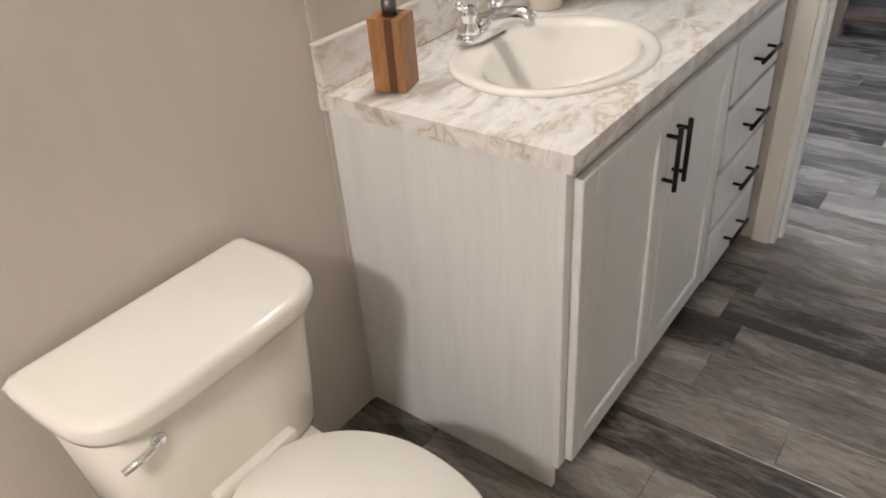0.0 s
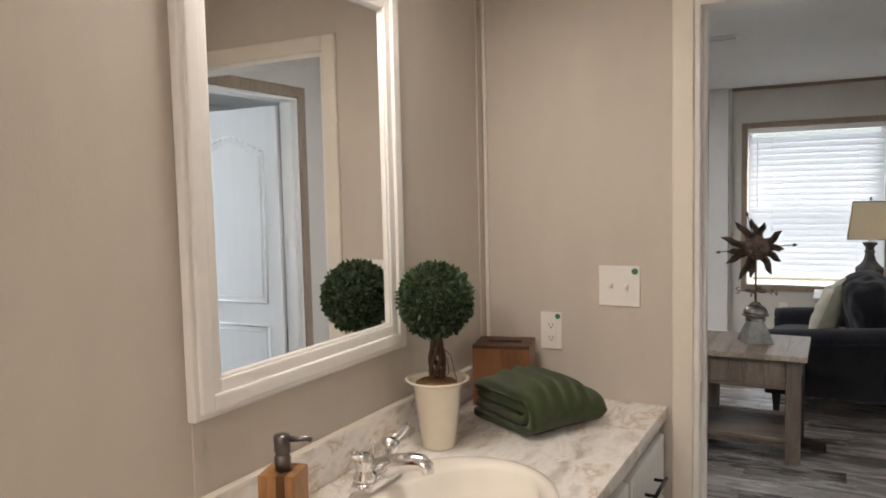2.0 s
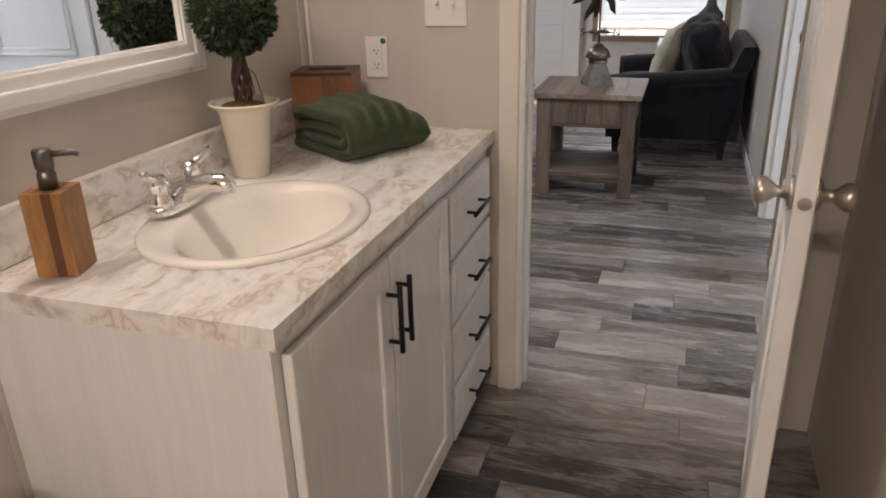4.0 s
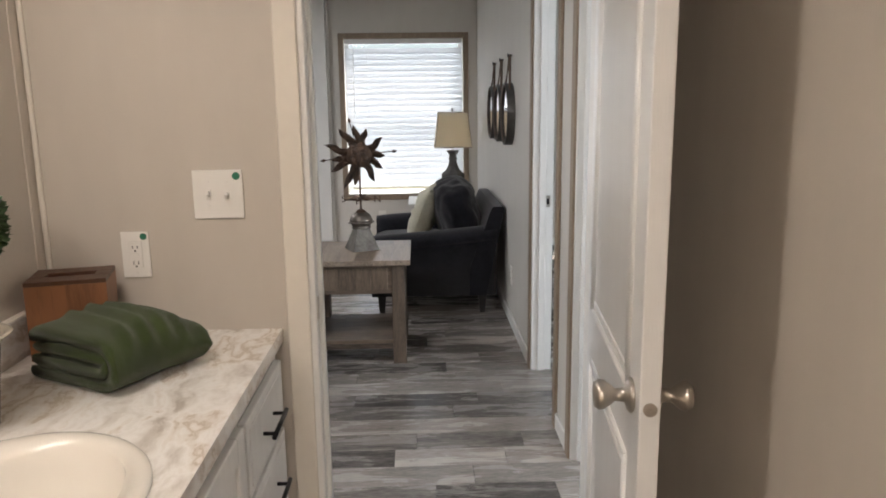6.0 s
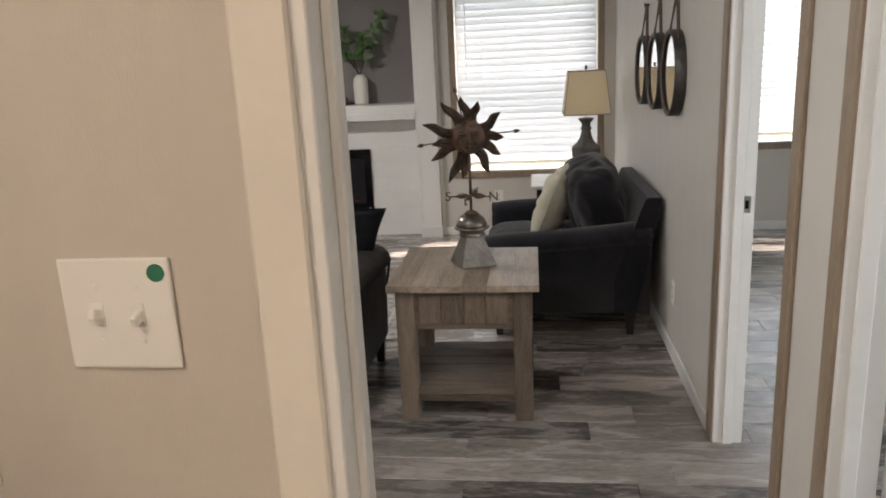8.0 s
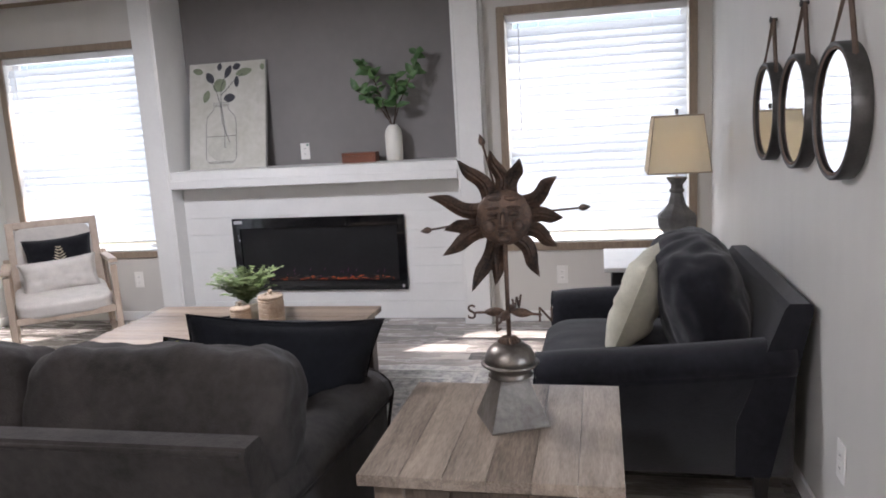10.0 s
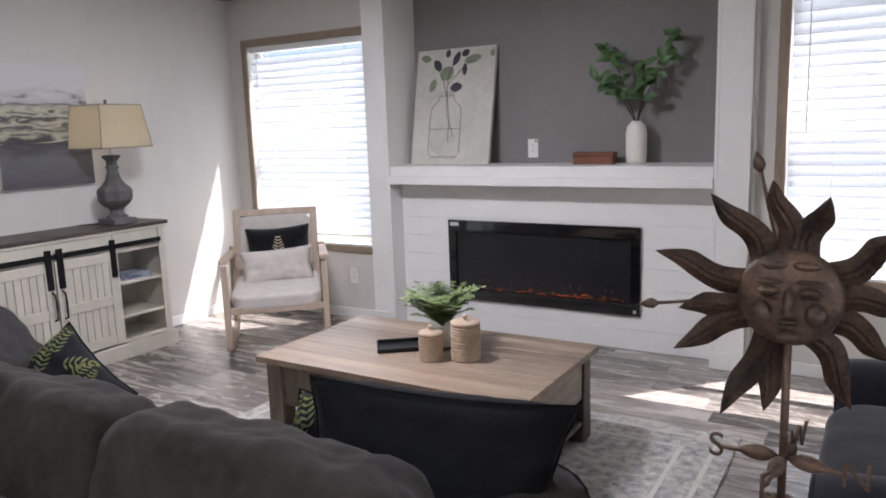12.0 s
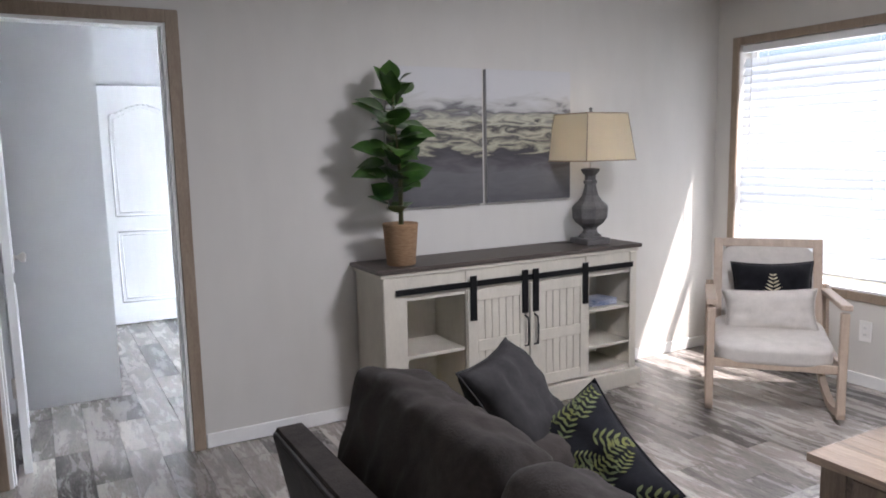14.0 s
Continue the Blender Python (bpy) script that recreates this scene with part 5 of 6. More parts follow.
def table_lamp(label, at, rz, foot=0.085, scale=1.0, w0=0.185, w1=0.15, z0=0.49, z1=0.765, group="table lamps"):
    """A turned eight-sided urn lamp under a square tapered shade."""
    l = thing("table_lamp", label, "lamp", at, rz, group)
    k = scale
    part("foot", box(-foot, foot, -foot, foot, 0, 0.035 * k, 0.004), M["urn"], l)
    body = [(0.072, 0.035), (0.070, 0.05), (0.05, 0.062), (0.042, 0.085), (0.05, 0.10), (0.085, 0.125), (0.108, 0.155), (0.112, 0.215), (0.104, 0.23), (0.075, 0.255), (0.05, 0.29), (0.038, 0.335), (0.034, 0.355), (0.042, 0.36), (0.042, 0.375), (0.034, 0.38), (0.034, 0.405), (0.046, 0.42), (0.058, 0.435), (0.058, 0.445), (0.02, 0.45)]
    part("urn", lathe(bmesh.new(), [(r, z * k) for r, z in body], 8, turn=math.pi / 8), M["urn"], l)
    part("stem", tube(bmesh.new(), [(0, 0, 0.44 * k), (0, 0, z1 + 0.015)], 0.005, 8), M["nickel"], l)
    bm = bmesh.new()
    lo = [bm.verts.new((w0 * a, w0 * b, z0)) for a, b in ((-1, -1), (1, -1), (1, 1), (-1, 1))]
    hi = [bm.verts.new((w1 * a, w1 * b, z1)) for a, b in ((-1, -1), (1, -1), (1, 1), (-1, 1))]
    for i in range(4):
        bm.faces.new((lo[i], lo[(i + 1) % 4], hi[(i + 1) % 4], hi[i]))
    bmesh.ops.solidify(bm, geom=bm.faces[:], thickness=0.002)
    sh = part("shade", bm, M["shade"], l, "beige linen square shade")
    bm = bmesh.new()
    for w, z in ((w0, z0), (w1, z1)):
        c = [(w * a, w * b, z) for a, b in ((-1, -1), (1, -1), (1, 1), (-1, 1))]
        for i in range(4):
            tube(bm, [c[i], c[(i + 1) % 4]], 0.004, 6)
    for a, b in ((-1, -1), (1, -1), (1, 1), (-1, 1)):
        tube(bm, [(w0 * a, w0 * b, z0), (w1 * a, w1 * b, z1)], 0.003, 6)
    part("edging", bm, M["shade_trim"], sh)
    part("spider", tube(bmesh.new(), [(-w1, 0, z1 - 0.004), (w1, 0, z1 - 0.004)], 0.002, 6), M["nickel"], l)
    part("finial", smooth(lathe(bmesh.new(), [(0.004, z1 + 0.01), (0.012, z1 + 0.014), (0.006, z1 + 0.02), (0.012, z1 + 0.03), (0.0, z1 + 0.04)], 12)), M["urn"], l)
    part("bulb", smooth(lathe(bmesh.new(), [(0.012, 0.525), (0.014, 0.55), (0.028, 0.60), (0.02, 0.63), (0, 0.635)], 14)), mat("lit bulb", (0.9, 0.85, 0.7), 0.3, emit=(1.0, 0.78, 0.5), estr=2.6), l, "lit bulb")
    return l


# ---------------------------------------------------------------- console
M["putty"] = mat("antique white cabinet paint", (0.56, 0.52, 0.44), 0.5, var=0.08, scale=10, bump=0.15, bscale=60, stretch=(1, 1, 0.4))
M["dark_top"] = wood("dark stained top", (0.030, 0.022, 0.018), (0.10, 0.078, 0.065), 0.45, (1, 10, 10), 5, bump=0.3)
CD, CL, CH = 0.365, 1.786, 0.858
con = thing("console_cabinet", "antique white media console with dark top and black barn-door rail", "cabinet", (LX + 0.014 + CD, 5.52, 0), 90)
con.scale.x = 0.965
part("top", box(0, CL, 0, CD, CH - 0.022, CH, 0.004), M["dark_top"], con, "dark stained wooden top")
part("cornice", box(0.018, CL - 0.018, 0.012, CD, CH - 0.045, CH - 0.0225, 0.006, 2), M["putty"], con)
x0, x1 = 0.035, CL - 0.035
for q in ((x0, x0 + 0.02), (x1 - 0.02, x1), (0.52, 0.54), (1.355, 1.375)):
    part("upright_panel", box(*q, 0.03, CD - 0.0125, 0.10, CH - 0.0455), M["putty"], con)
part("back_panel", box(x0, x1, CD - 0.012, CD - 0.004, 0.10, CH - 0.046), M["putty"], con)
part("bottom_panel", box(x0 + 0.02, x1 - 0.02, 0.03, CD - 0.0125, 0.0985, 0.118), M["putty"], con)
part("header_rail", box(x0, x1, 0.0225, 0.0295, CH - 0.17, CH - 0.0455), M["putty"], con)
for q in ((x0, 0.165), (0.52, 0.545), (1.35, 1.375), (1.70, x1)):
    part("stile", box(*q, 0.012, 0.022, 0.10, CH - 0.0455, 0.002), M["putty"], con)
for a, b, zs in ((0.166, 0.519, (0.40,)), (1.376, 1.699, (0.27, 0.49))):
    for z in zs:
        part("shelf", box(a - 0.04, b + 0.03, 0.035, CD - 0.014, z - 0.018, z, 0.002), M["putty"], con)
part("plinth", box(0.01, CL - 0.01, -0.012, CD - 0.002, 0.0, 0.098, 0.006, 2), M["putty"], con)
for a, b, hs in ((0.525, 0.928, 1), (0.938, 1.362, -1)):
    bm = bmesh.new()
    z0, z1 = 0.112, CH - 0.15
    st = 0.062
    for q in ((a, a + st, z0, z1), (b - st, b, z0, z1), (a + st, b - st, z0, z0 + st), (a + st, b - st, z1 - st, z1), (a + st, b - st, 0.37, 0.37 + st)):
        bx(bm, q[0], q[1], 0.0, 0.016, q[2], q[3], 0.002)
    d = part("barn_door", bm, M["putty"], con)
    nb = 6
    w = (b - a - 2 * st) / nb
    for i in range(nb):
        x = a + st + w * i
        part("board", box(x + 0.0015, x + w - 0.0015, 0.006, 0.013, z0 + st - 0.004, z1 - st + 0.004, 0.0025), M["putty"], d)
    hx = b - 0.028 if hs > 0 else a + 0.028
    hb = tube(bmesh.new(), [(hx, 0.0, 0.36), (hx, -0.03, 0.37), (hx, -0.034, 0.42), (hx, -0.034, 0.47), (hx, -0.03, 0.52), (hx, 0.0, 0.53)], 0.006, 8)
    part("pull", smooth(hb), M["black_metal"], d, "black bow handle")
    for sx in (a + 0.012, b - 0.052):
        bm = box(sx, sx + 0.04, -0.012, -0.001, 0.545, CH - 0.075, 0.002)
        part("strap", bm, M["black_metal"], d, "black hanger strap")
part("rail", box(0.10, CL - 0.075, -0.0005, 0.010, CH - 0.135, CH - 0.105, 0.001), M["black_metal"], con, "flat black rail")
mg = thing("magazine", "small stack of pale magazines on the console shelf", "magazine", (LX + 0.22, 7.03, 0.491))
for i in range(3):
    part("issue", shift(box(-0.07, 0.08, -0.09, 0.09, 0.012 * i, 0.012 * i + 0.0105, 0.001), pose(0, 0, 0, 0, 0, 8 * i - 6)), mat("printed paper", (0.55, 0.55, 0.58), 0.35, color2=(0.12, 0.16, 0.28), scale=18), mg)

table_lamp("dark urn table lamp with beige square shade on the console", (-4.075, 6.995, CH), 0, z0=0.495, z1=0.765)

# side table and its lamp
st_ = thing("side_table", "white-topped dark side table beside the armchair", "table", (0.71, 7.46, 0))
part("tabletop", box(-0.30, 0.30, -0.29, 0.29, 0.575, 0.60, 0.004), mat("whitewashed top", (0.68, 0.66, 0.62), 0.35, var=0.06, scale=12), st_)
part("apron", box(-0.26, 0.26, -0.25, 0.25, 0.50, 0.5745, 0.003), M["dark_leg"], st_)
for sx in (-1, 1):
    for sy in (-1, 1):
        part("leg", box(sx * 0.24 - 0.02, sx * 0.24 + 0.02, sy * 0.23 - 0.02, sy * 0.23 + 0.02, 0, 0.4995, 0.003), M["dark_leg"], st_)
table_lamp("grey urn table lamp with beige square shade beside the armchair", (0.82, 7.60, 0.60), 0, scale=0.96, w0=0.165, w1=0.128, z0=0.462, z1=0.768)


# ---------------------------------------------------------------- rocking chair
M["ash"] = wood("pale ash wood", (0.36, 0.27, 0.20), (0.55, 0.44, 0.34), 0.5, (6, 6, 1), 5, bump=0.15)
ch = thing("rocking_chair", "pale ash rocking armchair with oatmeal linen seat and back", "chair", (-3.27, 7.60, 0), 42)
HW = 0.315
for s in (-1, 1):
    x = s * HW
    part("front_leg", box(x - 0.02, x + 0.02, -0.315, -0.275, 0.035, 0.585, 0.004), M["ash"], ch)
    bm = bmesh.new()
    tube(bm, [(x, 0.30, 0.05), (x, 0.27, 0.35), (x, 0.33, 0.62)], 0.02, 4)
    part("rear_leg", bm, M["ash"], ch)
    part("arm", shift(box(-0.028, 0.028, -0.33, 0.30, -0.015, 0.015, 0.005), pose(x, 0, 0.60, -3)), M["ash"], ch)
    bm = bmesh.new()
    prev = None
    for i in range(15):
        u = i / 14
        y = -0.33 + 0.80 * u
        z = 0.012 + 0.09 * (2 * (u - 0.42)) ** 2
        row = [bm.verts.new((x + dx, y, z + dz)) for dx, dz in ((-0.018, -0.012), (0.018, -0.012), (0.018, 0.028), (-0.018, 0.028))]
        if prev:
            for k in range(4):
                bm.faces.new((prev[k], prev[(k + 1) % 4], row[(k + 1) % 4], row[k]))
        else:
            bm.faces.new(row[::-1])
        prev = row
    bm.faces.new(prev)
    part("rocker", bm, M["ash"], ch)
    part("seat_rail", box(x - 0.014, x + 0.014, -0.275, 0.27, 0.27, 0.31, 0.003), M["ash"], ch)
part("front_rail", box(-HW + 0.02, HW - 0.02, -0.30, -0.275, 0.265, 0.31, 0.003), M["ash"], ch)
part("seat", shift(cushion(2 * HW - 0.05, 0.60, 0.13, 6, 0.1, 0.002, 4), pose(0, -0.01, 0.355, 4)), M["linen"], ch)
tilt = pose(0, 0.25, 0.36, -14)
bm = bmesh.new()
for q in ((-HW + 0.02, -HW + 0.07, 0.0, 0.525), (HW - 0.07, HW - 0.02, 0.0, 0.525), (-HW + 0.07, HW - 0.07, 0.475, 0.525), (-HW + 0.07, HW - 0.07, 0.0, 0.05)):
    bx(bm, q[0], q[1], -0.02, 0.02, q[2], q[3], 0.004)
part("back_frame", shift(bm, tilt), M["ash"], ch)
part("back_panel", shift(cushion(2 * HW - 0.13, 0.435, 0.05, 8, 0.1, 0.001, 6), tilt @ pose(0, 0, 0.263, 90)), M["linen"], ch)


def on_chair(x, y, z):
    p = pose(-3.27, 7.60, 0, 0, 0, 42) @ Vector((x, y, z))
    return (p.x, p.y, p.z)


pillow("throw_pillow", "black throw pillow with a pale fern sprig on the rocking chair", 0.44, 0.36, 0.13, M["black_cloth"], on_chair(0.02, 0.17, 0.585), 74, 42, 2, 7.0, sprigs=((0.0, -0.10, 1.57, 0.22, 9),), ink=M["gold_ink"])
pillow("lumbar_pillow", "oatmeal linen lumbar pillow on the rocking chair", 0.50, 0.25, 0.14, M["linen"], on_chair(0.0, 0.06, 0.50), 72, 42, 3, 8.0)


# ---------------------------------------------------------------- added ceiling lights, unseen, that brighten the living room and hall
lit = mat("lit white diffuser", (0.9, 0.9, 0.88), 0.4, emit=NEUTRAL, estr=1.8)
for x, y, r, watts in ((-1.95, 6.2, 0.24, 20), (-0.5, 3.1, 0.10, 9.0)):
    l = thing("ceiling_light", "round white flush ceiling light, added out of view, lit", "ceiling light", (x, y, CEIL), group="flush ceiling lights")
    part("rim", smooth(lathe(bmesh.new(), [(r, -0.0005), (r, -0.014), (r * 0.92, -0.02), (r * 0.85, -0.014)], 32, caps=False)), M["vinyl"], l)
    part("diffuser", smooth(lathe(bmesh.new(), [(r * 0.85, -0.012), (r * 0.6, -0.018), (0.0, -0.020)], 32)), lit, l)
    area_lamp("room_light", (x, y, CEIL - 0.04), (x, y, 0), r * 2, r * 2, watts, NEUTRAL)

vent = thing("ceiling_vent", "white slatted air register on the ceiling", "vent", (-0.14, 5.62, CEIL), 4)
# grey sheet that paints the shade inside the duct
part("backing", box(-0.13, 0.13, -0.045, 0.045, -0.004, -0.001), M["duct_shade"], vent)
for q in ((-0.15, 0.15, -0.06, -0.046), (-0.15, 0.15, 0.046, 0.06), (-0.15, -0.131, -0.046, 0.046), (0.131, 0.15, -0.046, 0.046)):
    part("frame", box(*q, -0.014, -0.0005, 0.002), M["vinyl"], vent)
for k in range(6):
    part("slat", shift(box(-0.13, 0.13, -0.006, 0.006, -0.0008, 0.0008), pose(0, -0.036 + 0.0145 * k, -0.009, 40)), M["vinyl"], vent)

# ---------------------------------------------------------------- sun weathervane ornament
M["aged_iron"] = mat("aged bronze-brown metal", (0.034, 0.026, 0.023), 0.55, 0.5, color2=(0.19, 0.115, 0.075), scale=20, bump=0.5, bscale=70, rvar=0.15)
M["aged_pewter"] = mat("aged pewter", (0.26, 0.235, 0.205), 0.35, 0.85, color2=(0.12, 0.10, 0.085), scale=10, bump=0.3, bscale=50, rvar=0.12)
vane = thing("sun_weathervane", "aged metal sun weathervane ornament with compass letters on a pyramid base", "ornament", (0.16, 5.15, 0.604), 24)
bm = lathe(bmesh.new(), [(0.112, 0.0), (0.112, 0.004), (0.058, 0.115), (0.056, 0.125)], 4, turn=math.pi / 4)
part("pyramid_base", bm, M["aged_pewter"], vane)
part("collar", smooth(lathe(bmesh.new(), [(0.052, 0.125), (0.060, 0.130), (0.052, 0.136), (0.058, 0.15), (0.074, 0.158), (0.078, 0.163), (0.072, 0.168)], 32)), M["aged_pewter"], vane)
part("dome", smooth(lathe(bmesh.new(), [(0.069, 0.166), (0.067, 0.18), (0.058, 0.20), (0.040, 0.216), (0.022, 0.222)], 32)), M["aged_pewter"], vane)
bm = bmesh.new()
for i in range(14):
    a = 2 * math.pi * i / 14
    tube(bm, [(0.028 * math.cos(a), 0.028 * math.sin(a), 0.219), (0.018 * math.cos(a), 0.018 * math.sin(a), 0.230), (0.007 * math.cos(a), 0.007 * math.sin(a), 0.235)], [0.0055, 0.005, 0.003], 6)
part("fluted_cap", smooth(bm), M["aged_iron"], vane)
part("pole", smooth(tube(bmesh.new(), [(0, 0, 0.22), (0, 0, 0.50)], 0.006, 10)), M["aged_iron"], vane)
turn_back = pose(0, 0, 0, 0, 0, -24)
for i, ch_ in enumerate("NESW"):
    a = radians(5 - 90 * i - 12)
    dx, dy = math.cos(a), math.sin(a)
    bm = bmesh.new()
    tube(bm, [((0.008 + 0.058 * u) * dx, (0.008 + 0.058 * u) * dy, 0.302 - 0.004 * u) for u in (0, 0.12, 0.3, 0.5, 0.7, 0.88, 1)], [0.003, 0.0075, 0.0115, 0.0125, 0.0105, 0.006, 0.003], 10)
    tube(bm, [(0.0, 0.0, 0.302), (0.09 * dx, 0.09 * dy, 0.296)], 0.0035, 6)
    part("leaf_arm", shift(smooth(bm), turn_back), M["aged_iron"], vane)
    cu = bpy.data.curves.new("letter", "FONT")
    cu.body, cu.size, cu.extrude, cu.align_x = ch_, 0.056, 0.002, "CENTER"
    tmp = bpy.data.objects.new("letter", cu)
    scene.collection.objects.link(tmp)
    me = bpy.data.meshes.new_from_object(tmp.evaluated_get(bpy.context.evaluated_depsgraph_get()))
    bpy.data.objects.remove(tmp)
    me.materials.append(M["aged_iron"])
    lt = new("letter", me)
    lt.parent = vane
    lt.matrix_local = turn_back @ pose(0.100 * dx, 0.100 * dy, 0.279, 90, 0, 0 if i in (0, 2) else 70)
S0 = Vector((0, 0, 0.552))
bm = bmesh.new()
lathe(bm, [(0.072, -0.010), (0.073, 0.0), (0.068, 0.008), (0.052, 0.014), (0.034, 0.018), (0.0, 0.020)], 36)
for x, y, r, sx, sy, sz in ((0, -0.002, 0.011, 0.75, 1.9, 2.0), (0, -0.017, 0.009, 1.3, 0.8, 1.8), (-0.027, 0.013, 0.010, 1.5, 0.75, 1.0), (0.027, 0.013, 0.010, 1.5, 0.75, 1.0), (-0.027, 0.027, 0.008, 2.4, 0.55, 1.5), (0.027, 0.027, 0.008, 2.4, 0.55, 1.5), (-0.027, 0.002, 0.006, 2.2, 0.5, 1.0), (0.027, 0.002, 0.006, 2.2, 0.5, 1.0), (0, -0.031, 0.008, 1.9, 0.5, 1.3), (0, -0.039, 0.009, 1.5, 0.5, 1.2), (-0.036, -0.020, 0.016, 1, 1.1, 0.8), (0.036, -0.020, 0.016, 1, 1.1, 0.8), (0, -0.056, 0.013, 1.3, 0.8, 1.0), (-0.022, 0.050, 0.012, 1.6, 0.6, 0.7), (0.022, 0.050, 0.012, 1.6, 0.6, 0.7)):
    zz = 0.022 - 0.018 * ((x * x + y * y) ** 0.5 / 0.075) ** 2
    bmesh.ops.create_uvsphere(bm, u_segments=12, v_segments=8, radius=r, matrix=Matrix.Translation((x, y, zz)) @ Matrix.Diagonal((sx, sy, sz, 1)))
FACE = turn_back @ Matrix.Translation(S0) @ pose(0, 0, 0, 90, 0, 0) @ pose(0, 0, 0, 0, 0, 0)
part("sun_face", shift(smooth(bm), FACE), M["aged_iron"], vane, "domed metal sun disc")
# flame-shaped rays: the direction of the tip in degrees, its reach, and the bow of the blade
for ang, reach, bow in ((128, 0.190, -0.20), (101, 0.176, -0.26), (71, 0.158, 0.20), (38, 0.172, -0.24), (-2, 0.152, 0.12), (-31, 0.156, 0.16),
                        (-62, 0.178, 0.18), (-98, 0.180, -0.16), (-116, 0.214, 0.10), (-149, 0.190, -0.10), (-171, 0.160, 0.14), (161, 0.204, 0.20)):
    bm = bmesh.new()
    prev = None
    steps = 14
    for k in range(steps + 1):
        u = k / steps
        r = 0.058 + (reach - 0.058) * u
        a = radians(ang) + bow * (math.sin(2.2 * math.pi * u) * 0.35 + math.sin(math.pi * u) * 0.65) * (1 - 0.35 * u)
        w = 0.0215 * (1 - 0.15 * u) * min(1.0, 2.6 * (1 - u)) ** 0.8
        c = Vector((r * math.cos(a), r * math.sin(a), 0.004 - 0.012 * math.sin(4 * u)))
        t = Vector((-math.sin(a), math.cos(a), 0))
        row = [bm.verts.new(c + t * w * f + Vector((0, 0, h * (1 - 0.6 * u)))) for f, h in ((1, -0.007), (0.62, 0.0), (0.22, 0.0055), (0, 0.002), (-0.22, 0.0055), (-0.62, 0.0), (-1, -0.007))]
        if prev:
            for q in range(6):
                bm.faces.new((prev[q], prev[q + 1], row[q + 1], row[q]))
        prev = row
    bmesh.ops.solidify(bm, geom=bm.faces[:], thickness=0.0016)
    part("sun_ray", shift(bm, FACE), M["aged_iron"], vane)
for p0, p1 in (((-0.02, 0.07), (-0.047, 0.185)), ((-0.07, -0.01), (-0.195, -0.028)), ((0.07, 0.008), (0.19, 0.018))):
    bm = bmesh.new()
    a, b = Vector((*p0, -0.012)), Vector((*p1, -0.006))
    tube(bm, [a, b], 0.0028, 6)
    d = (b - a).normalized()
    tube(bm, [b, b + d * 0.008, b + d * 0.016, b + d * 0.03], [0.004, 0.009, 0.008, 0.001], 8)
    part("rod_finial", shift(smooth(bm), FACE), M["aged_iron"], vane)

# ---------------------------------------------------------------- plants
M["rubber_leaf"] = mat("glossy rubber plant leaf", (0.016, 0.052, 0.012), 0.28, color2=(0.065, 0.14, 0.022), scale=4, coat=0.2)
M["fern_leaf"] = mat("bright fern leaf", (0.12, 0.18, 0.055), 0.5, color2=(0.25, 0.31, 0.13), scale=12)
M["branch_leaf"] = mat("green branch leaf", (0.03, 0.085, 0.025), 0.45, color2=(0.11, 0.20, 0.07), scale=10)
M["stem"] = mat("green-brown stem", (0.10, 0.10, 0.04), 0.7, var=0.3, scale=20)
M["basket"] = mat("woven tan basket", (0.40, 0.25, 0.14), 0.85, color2=(0.24, 0.14, 0.07), scale=30, stretch=(1, 1, 6), bump=0.9, bscale=120)
rp = thing("rubber_plant", "potted rubber plant with broad glossy leaves in a woven pot", "potted plant", (-4.03, 5.715, CH))
part("basket", smooth(lathe(bmesh.new(), [(0.070, 0), (0.074, 0.004), (0.090, 0.20), (0.093, 0.21), (0.088, 0.214), (0.080, 0.20), (0.0, 0.195)], 32)), M["basket"], rp)
rg = random.Random(21)
bm = bmesh.new()
for dx, top_z in ((0.0, 0.88), (0.02, 0.70)):
    tube(bm, [(dx, 0.0, 0.18), (dx - 0.015, 0.012, 0.45), (dx - 0.02, -0.015, top_z)], [0.009, 0.007, 0.004], 7)
part("stem", smooth(bm), M["stem"], rp)
for i in range(52):
    z = 0.26 + 0.61 * (i / 51) ** 0.9
    if 0.30 < z < 0.40 and i % 2:
        continue
    a = i * 2.4 + rg.uniform(-0.3, 0.3)
    ln = rg.uniform(0.135, 0.195) * (1.0 if z < 0.76 else 0.8)
    el = rg.uniform(-0.2, 0.5) if z < 0.76 else rg.uniform(0.3, 1.1)
    b = Vector((-0.012, -0.025 * min(1, z / 0.5), z))
    dr = Vector((math.cos(a) * math.cos(el), math.sin(a) * math.cos(el), math.sin(el)))
    if dr.x < -0.5:
        dr.x *= 0.5
    bm = bmesh.new()
    tube(bm, [b, b + dr * 0.045], 0.0025, 5)
    leaf(bm, b + dr * 0.043, b + dr * (0.043 + ln), ln * 0.72, Vector((rg.uniform(0.2, 0.9), rg.uniform(-0.4, 0.4), 1)), rg.uniform(0.0, 0.12), 0.18, 7)
    part("leaf", smooth(bm), M["rubber_leaf"], rp)

